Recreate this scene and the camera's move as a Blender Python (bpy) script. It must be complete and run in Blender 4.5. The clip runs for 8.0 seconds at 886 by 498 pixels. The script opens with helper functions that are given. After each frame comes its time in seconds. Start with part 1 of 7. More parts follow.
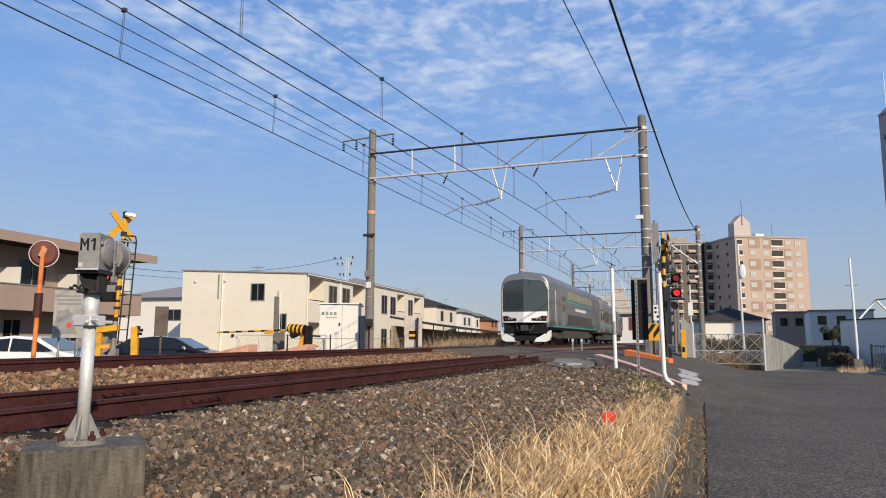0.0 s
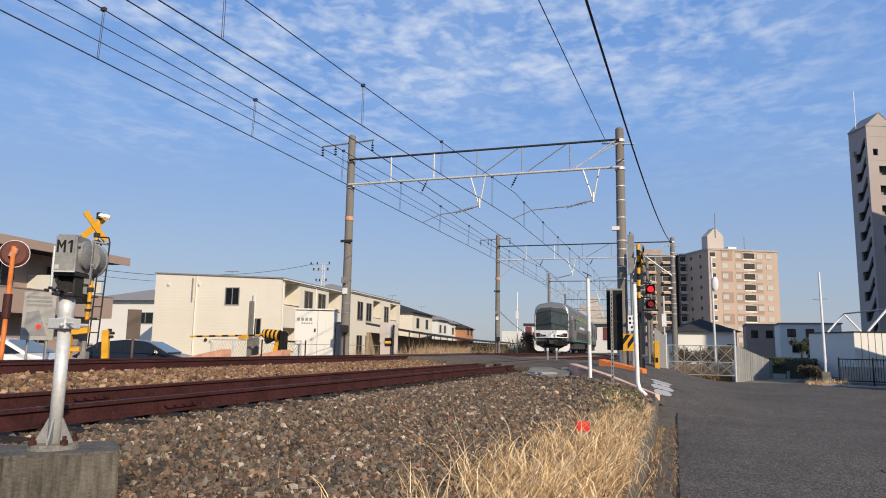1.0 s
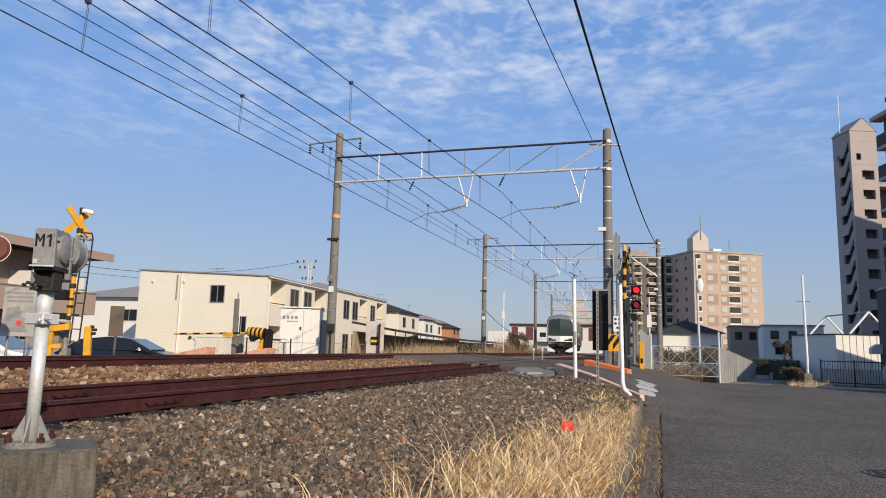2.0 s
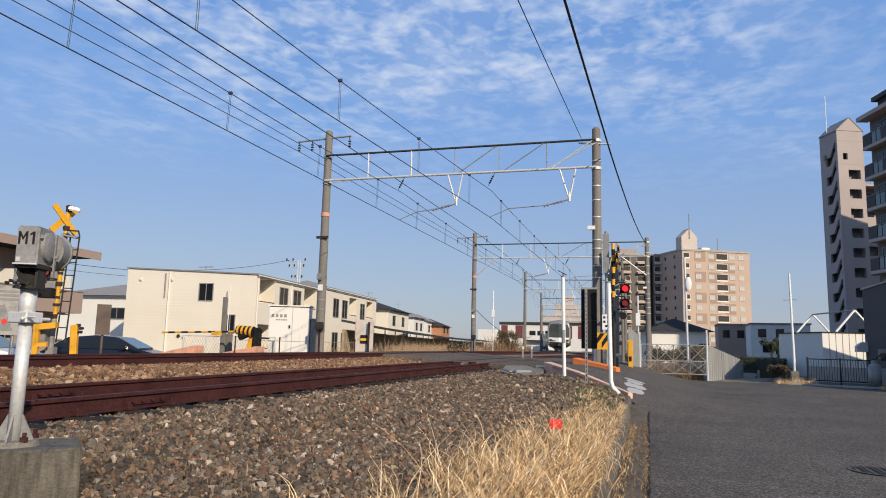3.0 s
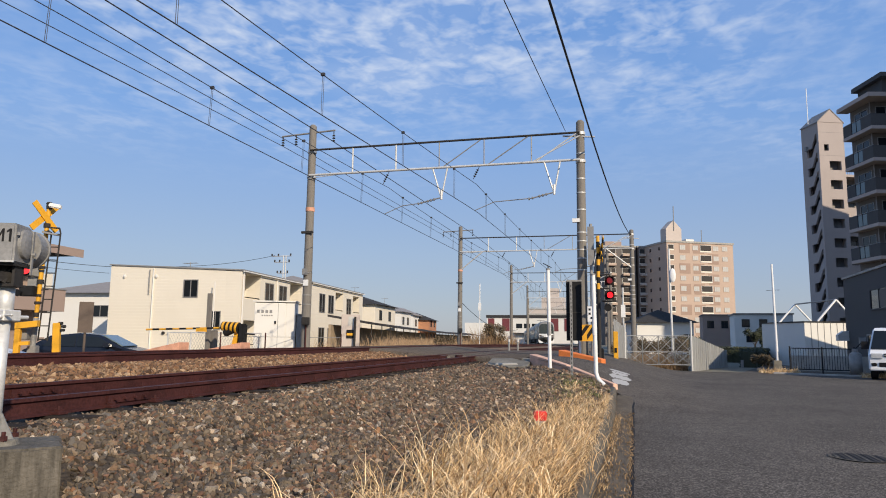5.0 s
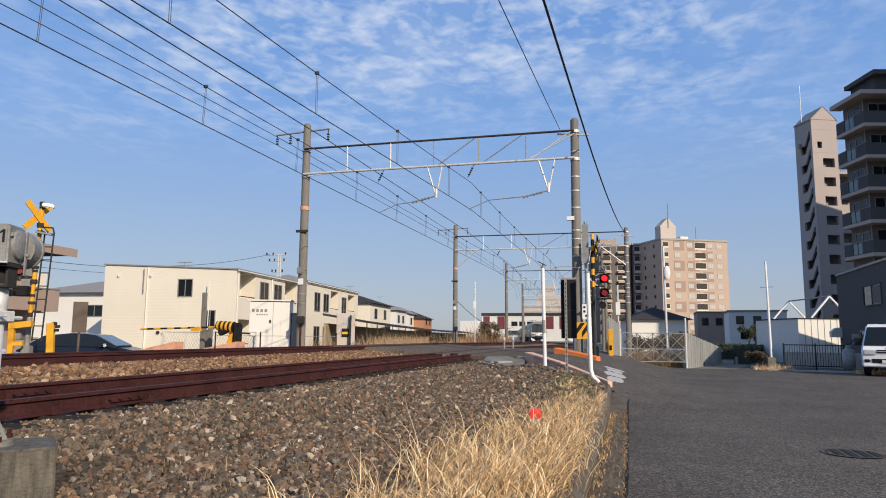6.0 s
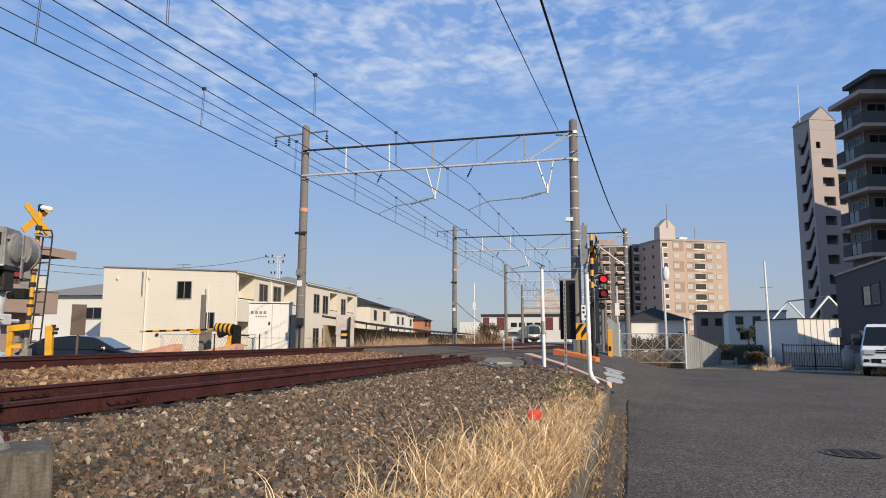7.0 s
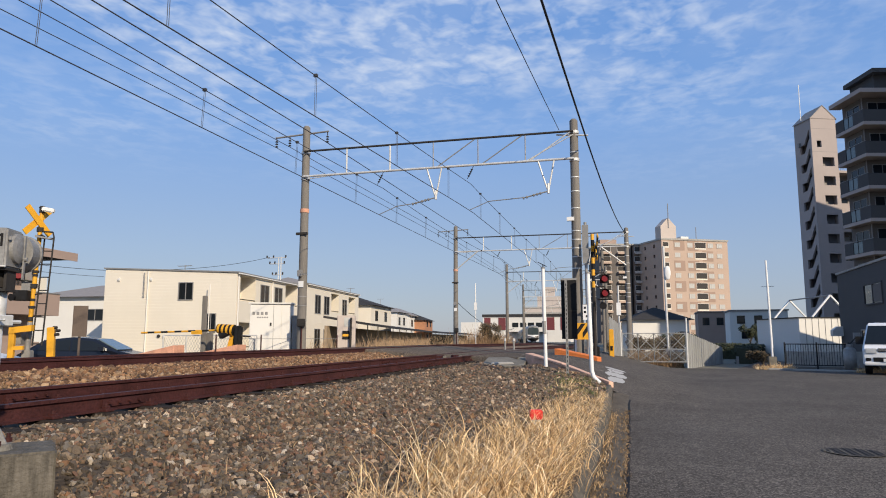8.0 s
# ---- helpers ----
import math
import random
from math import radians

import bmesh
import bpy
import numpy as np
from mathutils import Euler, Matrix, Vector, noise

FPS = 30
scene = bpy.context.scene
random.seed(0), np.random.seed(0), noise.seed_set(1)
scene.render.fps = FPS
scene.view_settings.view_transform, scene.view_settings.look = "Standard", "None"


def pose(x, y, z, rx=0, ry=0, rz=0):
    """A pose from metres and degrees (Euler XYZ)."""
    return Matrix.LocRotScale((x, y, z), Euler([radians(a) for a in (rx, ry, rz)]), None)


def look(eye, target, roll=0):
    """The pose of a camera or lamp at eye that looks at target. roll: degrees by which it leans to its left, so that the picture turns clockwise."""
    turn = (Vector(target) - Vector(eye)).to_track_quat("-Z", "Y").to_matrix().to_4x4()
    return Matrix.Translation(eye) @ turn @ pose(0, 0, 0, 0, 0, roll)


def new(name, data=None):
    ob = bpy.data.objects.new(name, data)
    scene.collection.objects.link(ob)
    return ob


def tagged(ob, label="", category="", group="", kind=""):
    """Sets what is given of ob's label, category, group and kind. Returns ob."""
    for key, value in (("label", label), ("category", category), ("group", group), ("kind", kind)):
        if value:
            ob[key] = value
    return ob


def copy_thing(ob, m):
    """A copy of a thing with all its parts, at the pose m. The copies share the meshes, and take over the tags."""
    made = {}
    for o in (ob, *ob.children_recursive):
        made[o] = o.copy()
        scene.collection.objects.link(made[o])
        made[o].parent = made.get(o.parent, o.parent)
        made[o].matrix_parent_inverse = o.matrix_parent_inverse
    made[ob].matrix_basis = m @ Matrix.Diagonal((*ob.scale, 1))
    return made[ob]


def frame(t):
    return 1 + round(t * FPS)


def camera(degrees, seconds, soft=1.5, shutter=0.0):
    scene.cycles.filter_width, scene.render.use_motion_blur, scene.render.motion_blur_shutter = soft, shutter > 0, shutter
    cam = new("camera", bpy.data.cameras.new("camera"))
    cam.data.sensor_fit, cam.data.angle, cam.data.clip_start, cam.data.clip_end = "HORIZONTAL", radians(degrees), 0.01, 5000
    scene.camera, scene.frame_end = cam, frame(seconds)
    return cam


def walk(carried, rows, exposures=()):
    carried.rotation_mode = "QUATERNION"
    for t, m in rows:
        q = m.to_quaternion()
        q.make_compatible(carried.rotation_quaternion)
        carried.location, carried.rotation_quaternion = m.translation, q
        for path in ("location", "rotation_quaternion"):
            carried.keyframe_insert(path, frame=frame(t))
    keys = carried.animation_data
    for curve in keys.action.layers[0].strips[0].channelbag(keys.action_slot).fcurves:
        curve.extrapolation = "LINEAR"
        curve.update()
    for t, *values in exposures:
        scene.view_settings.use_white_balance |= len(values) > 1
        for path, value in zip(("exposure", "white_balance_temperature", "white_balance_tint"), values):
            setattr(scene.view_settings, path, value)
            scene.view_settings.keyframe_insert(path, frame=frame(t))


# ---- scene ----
cam = camera(66.0, 8.0, soft=1.0)
PATH = [
    (0, (4.724, -3.779, 0.518), (4.022, -1.925, 0.778), 0.2),
    (0.5, (4.708, -3.8, 0.519), (4.053, -1.931, 0.794), 0.6),
    (1, (4.71, -3.813, 0.523), (4.072, -1.938, 0.805), 1.0),
    (1.5, (4.705, -3.792, 0.518), (4.085, -1.912, 0.8), 1.3),
    (2, (4.71, -3.782, 0.518), (4.108, -1.896, 0.799), 1.4),
    (3.5, (4.733, -3.77, 0.518), (4.169, -1.872, 0.793), 1.3),
    (4, (4.743, -3.77, 0.516), (4.187, -1.868, 0.788), 1.2),
    (4.5, (4.745, -3.763, 0.513), (4.199, -1.857, 0.779), 0.9),
    (6, (4.76, -3.778, 0.518), (4.238, -1.865, 0.773), 0.4),
    (6.5, (4.76, -3.768, 0.517), (4.24, -1.854, 0.774), 0.3),
    (7, (4.769, -3.77, 0.519), (4.249, -1.856, 0.778), 0.2),
    (7.5, (4.773, -3.777, 0.517), (4.251, -1.864, 0.777), 0.1),
    (8, (4.767, -3.769, 0.514), (4.244, -1.856, 0.774), -0.0),
]
walk(cam, [(t, look(e, g, r)) for t, e, g, r in PATH])

# ---- world, sun, exposure ----
SUN_AZ, SUN_EL = 132.5, 27.0          # degrees clockwise from +y, and above the horizon
scene.view_settings.exposure = 0.0
world = bpy.data.worlds.new("sky")
scene.world = world
world.use_nodes = True


def sky_nodes():
    nt = world.node_tree
    nt.nodes.clear()
    n, l = nt.nodes.new, nt.links.new
    out, bg = n("ShaderNodeOutputWorld"), n("ShaderNodeBackground")
    sky = n("ShaderNodeTexSky")
    sky.sky_type, sky.sun_disc = "NISHITA", False
    sky.sun_elevation, sky.sun_rotation = radians(SUN_EL), radians(SUN_AZ)
    sky.air_density, sky.dust_density, sky.ozone_density = 1.0, 0.6, 2.5
    co = n("ShaderNodeTexCoord")
    sep = n("ShaderNodeSeparateXYZ")
    l(co.outputs["Generated"], sep.inputs[0])
    # clear winter sky: paler and hazier towards the horizon
    ramp = n("ShaderNodeValToRGB")
    el = ramp.color_ramp.elements
    el[0].position, el[0].color = 0.0, (0.49, 0.53, 0.615, 1)
    el[1].position, el[1].color = 0.75, (0.17, 0.37, 0.80, 1)
    e = el.new(0.12); e.color = (0.42, 0.55, 0.79, 1)
    e = el.new(0.3); e.color = (0.275, 0.505, 0.98, 1)
    e = el.new(0.5); e.color = (0.18, 0.41, 0.94, 1)
    l(sep.outputs[2], ramp.inputs[0])
    sc = n("ShaderNodeVectorMath"); sc.operation = "SCALE"; sc.inputs[3].default_value = 7.05
    l(ramp.outputs[0], sc.inputs[0])
    base = n("ShaderNodeMix"); base.data_type = "RGBA"; base.inputs[0].default_value = 0.8
    l(sky.outputs[0], base.inputs[6]); l(sc.outputs[0], base.inputs[7])
    # cloud layer: the direction projected on a flat sheet overhead
    zz = n("ShaderNodeMath"); zz.operation = "MAXIMUM"; zz.inputs[1].default_value = 0.05
    l(sep.outputs[2], zz.inputs[0])
    dv = n("ShaderNodeVectorMath"); dv.operation = "DIVIDE"
    cmb = n("ShaderNodeCombineXYZ")
    for i in range(3):
        l(zz.outputs[0], cmb.inputs[i])
    l(co.outputs["Generated"], dv.inputs[0]); l(cmb.outputs[0], dv.inputs[1])
    mp = n("ShaderNodeMapping"); mp.inputs["Rotation"].default_value = (0, 0, 0.35); mp.inputs["Scale"].default_value = (1.0, 0.85, 1)
    mp.inputs["Location"].default_value = (1.7, 0.4, 0)
    l(dv.outputs[0], mp.inputs[0])
    big = n("ShaderNodeTexNoise"); big.inputs["Scale"].default_value = 0.8; big.inputs["Detail"].default_value = 2
    puff = n("ShaderNodeTexNoise"); puff.inputs["Scale"].default_value = 9.5; puff.inputs["Detail"].default_value = 3
    puff.inputs["Roughness"].default_value = 0.55; puff.inputs["Distortion"].default_value = 0.25
    wisp = n("ShaderNodeTexNoise"); wisp.inputs["Scale"].default_value = 2.2; wisp.inputs["Detail"].default_value = 6
    for t in (big, puff, wisp):
        l(mp.outputs[0], t.inputs["Vector"])
    a = n("ShaderNodeMapRange"); a.inputs[1].default_value, a.inputs[2].default_value = 0.36, 0.6; l(big.outputs[0], a.inputs[0])
    b = n("ShaderNodeMapRange"); b.inputs[1].default_value, b.inputs[2].default_value = 0.42, 0.74; l(puff.outputs[0], b.inputs[0])
    c = n("ShaderNodeMapRange"); c.inputs[1].default_value, c.inputs[2].default_value = 0.4, 0.7; l(wisp.outputs[0], c.inputs[0])
    ad = n("ShaderNodeMath"); ad.operation = "MULTIPLY_ADD"; ad.inputs[1].default_value = 0.3; l(c.outputs[0], ad.inputs[0]); l(b.outputs[0], ad.inputs[2])
    m = n("ShaderNodeMath"); m.operation = "MULTIPLY"; l(a.outputs[0], m.inputs[0]); l(ad.outputs[0], m.inputs[1])
    f = n("ShaderNodeMapRange"); f.inputs[1].default_value, f.inputs[2].default_value = 0.2, 0.4
    l(sep.outputs[2], f.inputs[0])
    m2 = n("ShaderNodeMath"); m2.operation = "MULTIPLY"; l(m.outputs[0], m2.inputs[0]); l(f.outputs[0], m2.inputs[1])
    m3 = n("ShaderNodeMath"); m3.operation = "MULTIPLY"; m3.use_clamp = True; m3.inputs[1].default_value = 0.8; l(m2.outputs[0], m3.inputs[0])
    mh = n("ShaderNodeMix"); mh.data_type = "RGBA"
    l(m3.outputs[0], mh.inputs[0]); l(base.outputs[2], mh.inputs[6]); mh.inputs[7].default_value = (5.6, 6.3, 7.6, 1)
    l(mh.outputs[2], bg.inputs[0])
    bg.inputs[1].default_value = 0.115
    l(bg.outputs[0], out.inputs[0])


sky_nodes()
sun = new("sun", bpy.data.lights.new("sun", "SUN"))
sun.data.energy, sun.data.angle, sun.data.color = 4.6, radians(0.6), (1.0, 0.85, 0.655)
sa, se = radians(SUN_AZ), radians(SUN_EL)
sun.matrix_world = look((0, 0, 0), (-math.sin(sa) * math.cos(se), -math.cos(sa) * math.cos(se), -math.sin(se)))


# ---- materials ----
def mat(name, col, rough=0.8, metal=0.0, var=0.25, scale=6.0, fine=60.0, bump=0.0, col2=None, rnd=0.0, emit=0.0, bscale=None, spec=None, streak=False, hues=None):
    """A surface with variation at two scales, optional relief, optional change from piece to piece."""
    m = bpy.data.materials.new(name)
    m.use_nodes = True
    nt = m.node_tree
    n, l = nt.nodes.new, nt.links.new
    p = nt.nodes["Principled BSDF"]
    p.inputs["Roughness"].default_value, p.inputs["Metallic"].default_value = rough, metal
    if spec is not None:
        p.inputs["Specular IOR Level"].default_value = spec
    if emit:
        p.inputs["Emission Color"].default_value = (*col, 1)
        p.inputs["Emission Strength"].default_value = emit
    co = n("ShaderNodeTexCoord")
    vec = co.outputs["Object"]
    if streak:
        mp = n("ShaderNodeMapping"); mp.inputs["Scale"].default_value = (1, 1, 0.12)
        l(vec, mp.inputs[0]); vec = mp.outputs[0]
    a = n("ShaderNodeTexNoise"); a.inputs["Scale"].default_value = scale; a.inputs["Detail"].default_value = 5
    b = n("ShaderNodeTexNoise"); b.inputs["Scale"].default_value = fine; b.inputs["Detail"].default_value = 3
    l(vec, a.inputs["Vector"]); l(vec, b.inputs["Vector"])
    s = n("ShaderNodeMath"); s.operation = "ADD"; l(a.outputs[0], s.inputs[0]); l(b.outputs[0], s.inputs[1])
    r = n("ShaderNodeMapRange"); r.inputs[1].default_value, r.inputs[2].default_value = 0.65, 1.35
    l(s.outputs[0], r.inputs[0])
    fac = r.outputs[0]
    mix = n("ShaderNodeMix"); mix.data_type = "RGBA"
    dark = tuple(c * (1 - var) for c in col)
    lite = col2 or tuple(min(1, c * (1 + var)) for c in col)
    mix.inputs[6].default_value, mix.inputs[7].default_value = (*dark, 1), (*lite, 1)
    l(fac, mix.inputs[0])
    res = mix.outputs[2]
    if rnd:
        info = n("ShaderNodeObjectInfo"); geo = n("ShaderNodeNewGeometry")
        ad = n("ShaderNodeMath"); ad.operation = "ADD"
        l(info.outputs["Random"], ad.inputs[0]); l(geo.outputs["Random Per Island"], ad.inputs[1])
        fr = n("ShaderNodeMath"); fr.operation = "FRACT"; l(ad.outputs[0], fr.inputs[0])
        mr = n("ShaderNodeMapRange"); mr.inputs[3].default_value, mr.inputs[4].default_value = 1 - rnd * 0.7, 1 + rnd * 0.7
        l(fr.outputs[0], mr.inputs[0])
        if hues:
            rp = n("ShaderNodeValToRGB"); rp.color_ramp.interpolation = "CONSTANT"
            el = rp.color_ramp.elements
            el[0].position, el[0].color = 0.0, (*hues[0], 1)
            el[1].position, el[1].color = (len(hues) - 1) / len(hues) + 0.06, (*hues[-1], 1)
            for i, h in enumerate(hues[1:-1], 1):
                el.new(i / len(hues) + 0.03).color = (*h, 1)
            sw = n("ShaderNodeMath"); sw.operation = "MULTIPLY"; sw.inputs[1].default_value = 17.3; l(fr.outputs[0], sw.inputs[0])
            f2 = n("ShaderNodeMath"); f2.operation = "FRACT"; l(sw.outputs[0], f2.inputs[0]); l(f2.outputs[0], rp.inputs[0])
            mx = n("ShaderNodeMix"); mx.data_type = "RGBA"; mx.inputs[0].default_value = 0.8
            l(res, mx.inputs[6]); l(rp.outputs[0], mx.inputs[7]); res = mx.outputs[2]
        hs = n("ShaderNodeHueSaturation"); l(res, hs.inputs["Color"]); l(mr.outputs[0], hs.inputs["Value"])
        res = hs.outputs[0]
    l(res, p.inputs["Base Color"])
    if bump:
        bp = n("ShaderNodeBump"); bp.inputs["Strength"].default_value = bump; bp.inputs["Distance"].default_value = 0.02
        if bscale:
            c = n("ShaderNodeTexNoise"); c.inputs["Scale"].default_value = bscale; c.inputs["Detail"].default_value = 6
            l(co.outputs["Object"], c.inputs["Vector"]); l(c.outputs[0], bp.inputs["Height"])
        else:
            l(s.outputs[0], bp.inputs["Height"])
        l(bp.outputs[0], p.inputs["Normal"])
    return m


def asphalt_mat(name, lo, hi, crackiness=1.0):
    """Asphalt: light and dark chippings, broad stains, thin cracks."""
    m = bpy.data.materials.new(name)
    m.use_nodes = True
    nt = m.node_tree
    n, l = nt.nodes.new, nt.links.new
    p = nt.nodes["Principled BSDF"]
    p.inputs["Roughness"].default_value, p.inputs["Specular IOR Level"].default_value = 0.95, 0.2
    co = n("ShaderNodeTexCoord")
    chip = n("ShaderNodeTexVoronoi"); chip.inputs["Scale"].default_value = 70
    l(co.outputs["Object"], chip.inputs["Vector"])
    sp = n("ShaderNodeSeparateXYZ"); l(chip.outputs["Color"], sp.inputs[0])
    pw = n("ShaderNodeMath"); pw.operation = "POWER"; pw.inputs[1].default_value = 2.2; l(sp.outputs[0], pw.inputs[0])
    mix = n("ShaderNodeMix"); mix.data_type = "RGBA"
    mix.inputs[6].default_value, mix.inputs[7].default_value = (*lo, 1), (*hi, 1)
    l(pw.outputs[0], mix.inputs[0])
    st = n("ShaderNodeTexNoise"); st.inputs["Scale"].default_value = 0.55; st.inputs["Detail"].default_value = 8; st.inputs["Roughness"].default_value = 0.65
    l(co.outputs["Object"], st.inputs["Vector"])
    sr = n("ShaderNodeMapRange"); sr.inputs[1].default_value, sr.inputs[2].default_value, sr.inputs[3].default_value, sr.inputs[4].default_value = 0.3, 0.7, 0.78, 1.22
    l(st.outputs[0], sr.inputs[0])
    sc = n("ShaderNodeVectorMath"); sc.operation = "SCALE"; l(mix.outputs[2], sc.inputs[0]); l(sr.outputs[0], sc.inputs[3])
    # cracks wander along the edges of large cells
    wob = n("ShaderNodeTexNoise"); wob.inputs["Scale"].default_value = 2.5; wob.inputs["Detail"].default_value = 4
    l(co.outputs["Object"], wob.inputs["Vector"])
    ws = n("ShaderNodeVectorMath"); ws.operation = "SCALE"; ws.inputs[3].default_value = 0.6; l(wob.outputs["Color"], ws.inputs[0])
    ad = n("ShaderNodeVectorMath"); ad.operation = "ADD"; l(co.outputs["Object"], ad.inputs[0]); l(ws.outputs[0], ad.inputs[1])
    cr = n("ShaderNodeTexVoronoi"); cr.feature = "DISTANCE_TO_EDGE"; cr.inputs["Scale"].default_value = 0.33
    l(ad.outputs[0], cr.inputs["Vector"])
    cm = n("ShaderNodeMapRange"); cm.inputs[1].default_value, cm.inputs[2].default_value = 0.0, 0.006
    cm.inputs[3].default_value, cm.inputs[4].default_value = 1 - 0.45 * crackiness, 1.0
    l(cr.outputs["Distance"], cm.inputs[0])
    s2 = n("ShaderNodeVectorMath"); s2.operation = "SCALE"; l(sc.outputs[0], s2.inputs[0]); l(cm.outputs[0], s2.inputs[3])
    l(s2.outputs[0], p.inputs["Base Color"])
    bp = n("ShaderNodeBump"); bp.inputs["Strength"].default_value = 0.35; bp.inputs["Distance"].default_value = 0.004
    l(sp.outputs[1], bp.inputs["Height"]); l(bp.outputs[0], p.inputs["Normal"])
    return m


M = {}
M["asphalt"] = asphalt_mat("asphalt", (0.046, 0.04, 0.034), (0.222, 0.192, 0.162))
M["patch"] = asphalt_mat("asphalt_crossing", (0.078, 0.062, 0.048), (0.2, 0.16, 0.122))
M["dirt"] = mat("dirt", (0.105, 0.085, 0.062), 0.95, var=0.45, scale=3, fine=70, bump=0.8, bscale=60)
M["bed"] = mat("ballast_bed", (0.08, 0.064, 0.05), 0.95, var=0.5, scale=4, fine=45, bump=1.0, bscale=30, spec=0.15)
M["bedfar"] = mat("ballast_bed_brown", (0.17, 0.11, 0.065), 0.95, var=0.5, scale=4, fine=45, bump=1.0, bscale=30)
M["soil"] = mat("field_soil", (0.16, 0.15, 0.115), 0.95, var=0.4, scale=0.05, fine=2, bump=0.3)
M["stone"] = mat("ballast_stone", (0.135, 0.112, 0.088), 0.9, var=0.35, scale=20, fine=120, bump=0.6, rnd=0.75, hues=((0.068, 0.049, 0.035), (0.19, 0.115, 0.063), (0.126, 0.094, 0.057), (0.228, 0.163, 0.104), (0.178, 0.088, 0.049), (0.136, 0.116, 0.092), (0.09, 0.065, 0.042), (0.42, 0.31, 0.21)))
M["stonebr"] = mat("ballast_stone_rusty", (0.26, 0.15, 0.08), 0.9, var=0.3, scale=20, fine=120, bump=0.6, rnd=0.6, hues=((0.15, 0.075, 0.036), (0.23, 0.12, 0.058), (0.29, 0.175, 0.09), (0.1, 0.058, 0.036), (0.36, 0.245, 0.145)))
M["rail"] = mat("rusty_rail_steel", (0.058, 0.019, 0.017), 0.6, 0.1, var=0.5, scale=2.5, fine=35, bump=0.3, spec=0.3)
M["railtop"] = mat("worn_rail_steel", (0.2, 0.13, 0.11), 0.4, 0.7, var=0.3, scale=3, fine=60)
M["sleeper"] = mat("dark_sleeper", (0.035, 0.027, 0.022), 0.95, var=0.4, scale=8, fine=50, bump=0.5, spec=0.15)
M["conc"] = mat("concrete", (0.36, 0.345, 0.315), 0.9, var=0.3, scale=3, fine=50, bump=0.4)
M["conc_old"] = mat("stained_concrete", (0.165, 0.15, 0.118), 0.95, var=0.45, scale=3.5, fine=45, bump=0.6, bscale=50, col2=(0.27, 0.25, 0.21))
M["polec"] = mat("pole_concrete", (0.185, 0.17, 0.15), 0.85, var=0.22, scale=2, fine=40, bump=0.2, streak=True)
M["galv"] = mat("galvanised_steel", (0.6, 0.6, 0.58), 0.5, 0.25, var=0.15, scale=6, fine=50)
M["galvd"] = mat("dull_steel", (0.27, 0.265, 0.255), 0.6, 0.25, var=0.25, scale=6, fine=50)
M["dark"] = mat("dark_iron", (0.04, 0.037, 0.035), 0.8, 0.1, var=0.3, scale=10, spec=0.2)
M["black"] = mat("black_paint", (0.015, 0.015, 0.016), 0.75, var=0.3, scale=8, spec=0.2)
M["wire"] = mat("wire", (0.06, 0.06, 0.065), 0.6, 0.4, var=0.2)
M["cable"] = mat("black_cable", (0.012, 0.012, 0.014), 0.6, var=0.2)
M["white"] = mat("white_paint", (0.78, 0.78, 0.76), 0.5, var=0.08, scale=5)
M["red"] = mat("red_paint", (0.75, 0.04, 0.025), 0.5, var=0.2, scale=20)
M["orange"] = mat("orange_paint", (0.72, 0.2, 0.045), 0.7, var=0.25, scale=3, bump=0.2)
M["orangew"] = mat("faded_orange_concrete", (0.58, 0.3, 0.2), 0.9, var=0.3, scale=4, bump=0.4)
M["yellow"] = mat("yellow_paint", (0.72, 0.36, 0.02), 0.5, var=0.15, scale=6)
M["grass"] = mat("dry_grass", (0.62, 0.45, 0.23), 0.7, var=0.3, scale=5, rnd=0.5, spec=0.3, hues=((0.8, 0.57, 0.32), (0.62, 0.385, 0.175), (0.92, 0.73, 0.47), (0.3, 0.17, 0.075), (0.72, 0.48, 0.24)))
M["greengrass"] = mat("green_grass", (0.13, 0.15, 0.045), 0.85, var=0.3, scale=5, rnd=0.4)
M["cream"] = mat("cream_siding", (0.76, 0.7, 0.585), 0.85, var=0.05, scale=0.5, fine=30)


def lap_lines(m, pitch):
    """Fine level grooves of lapped siding, as relief."""
    nt = m.node_tree
    co = nt.nodes.new("ShaderNodeTexCoord"); wv = nt.nodes.new("ShaderNodeTexWave"); bp = nt.nodes.new("ShaderNodeBump")
    wv.bands_direction, wv.wave_profile = "Z", "SAW"
    wv.inputs["Scale"].default_value = 0.314 / pitch
    bp.inputs["Strength"].default_value, bp.inputs["Distance"].default_value = 0.6, 0.02
    nt.links.new(co.outputs["Object"], wv.inputs["Vector"]); nt.links.new(wv.outputs["Fac"], bp.inputs["Height"])
    nt.links.new(bp.outputs[0], nt.nodes["Principled BSDF"].inputs["Normal"])


lap_lines(M["cream"], 0.23)
M["whitew"] = mat("white_wall", (0.72, 0.7, 0.65), 0.85, var=0.06, scale=0.5, fine=30)
M["brownw"] = mat("brown_wall", (0.36, 0.265, 0.215), 0.85, var=0.1, scale=0.6, fine=30)
M["brickw"] = mat("orange_brown_wall", (0.42, 0.2, 0.11), 0.85, var=0.15, scale=1.5, fine=30)
M["aptw"] = mat("beige_tile_wall", (0.46, 0.345, 0.27), 0.8, var=0.08, scale=0.2, fine=4)
M["aptd"] = mat("brown_tile_wall", (0.34, 0.24, 0.185), 0.8, var=0.08, scale=0.2, fine=4)
M["greyw"] = mat("grey_wall", (0.07, 0.069, 0.07), 0.9, var=0.1, scale=0.4, fine=20)
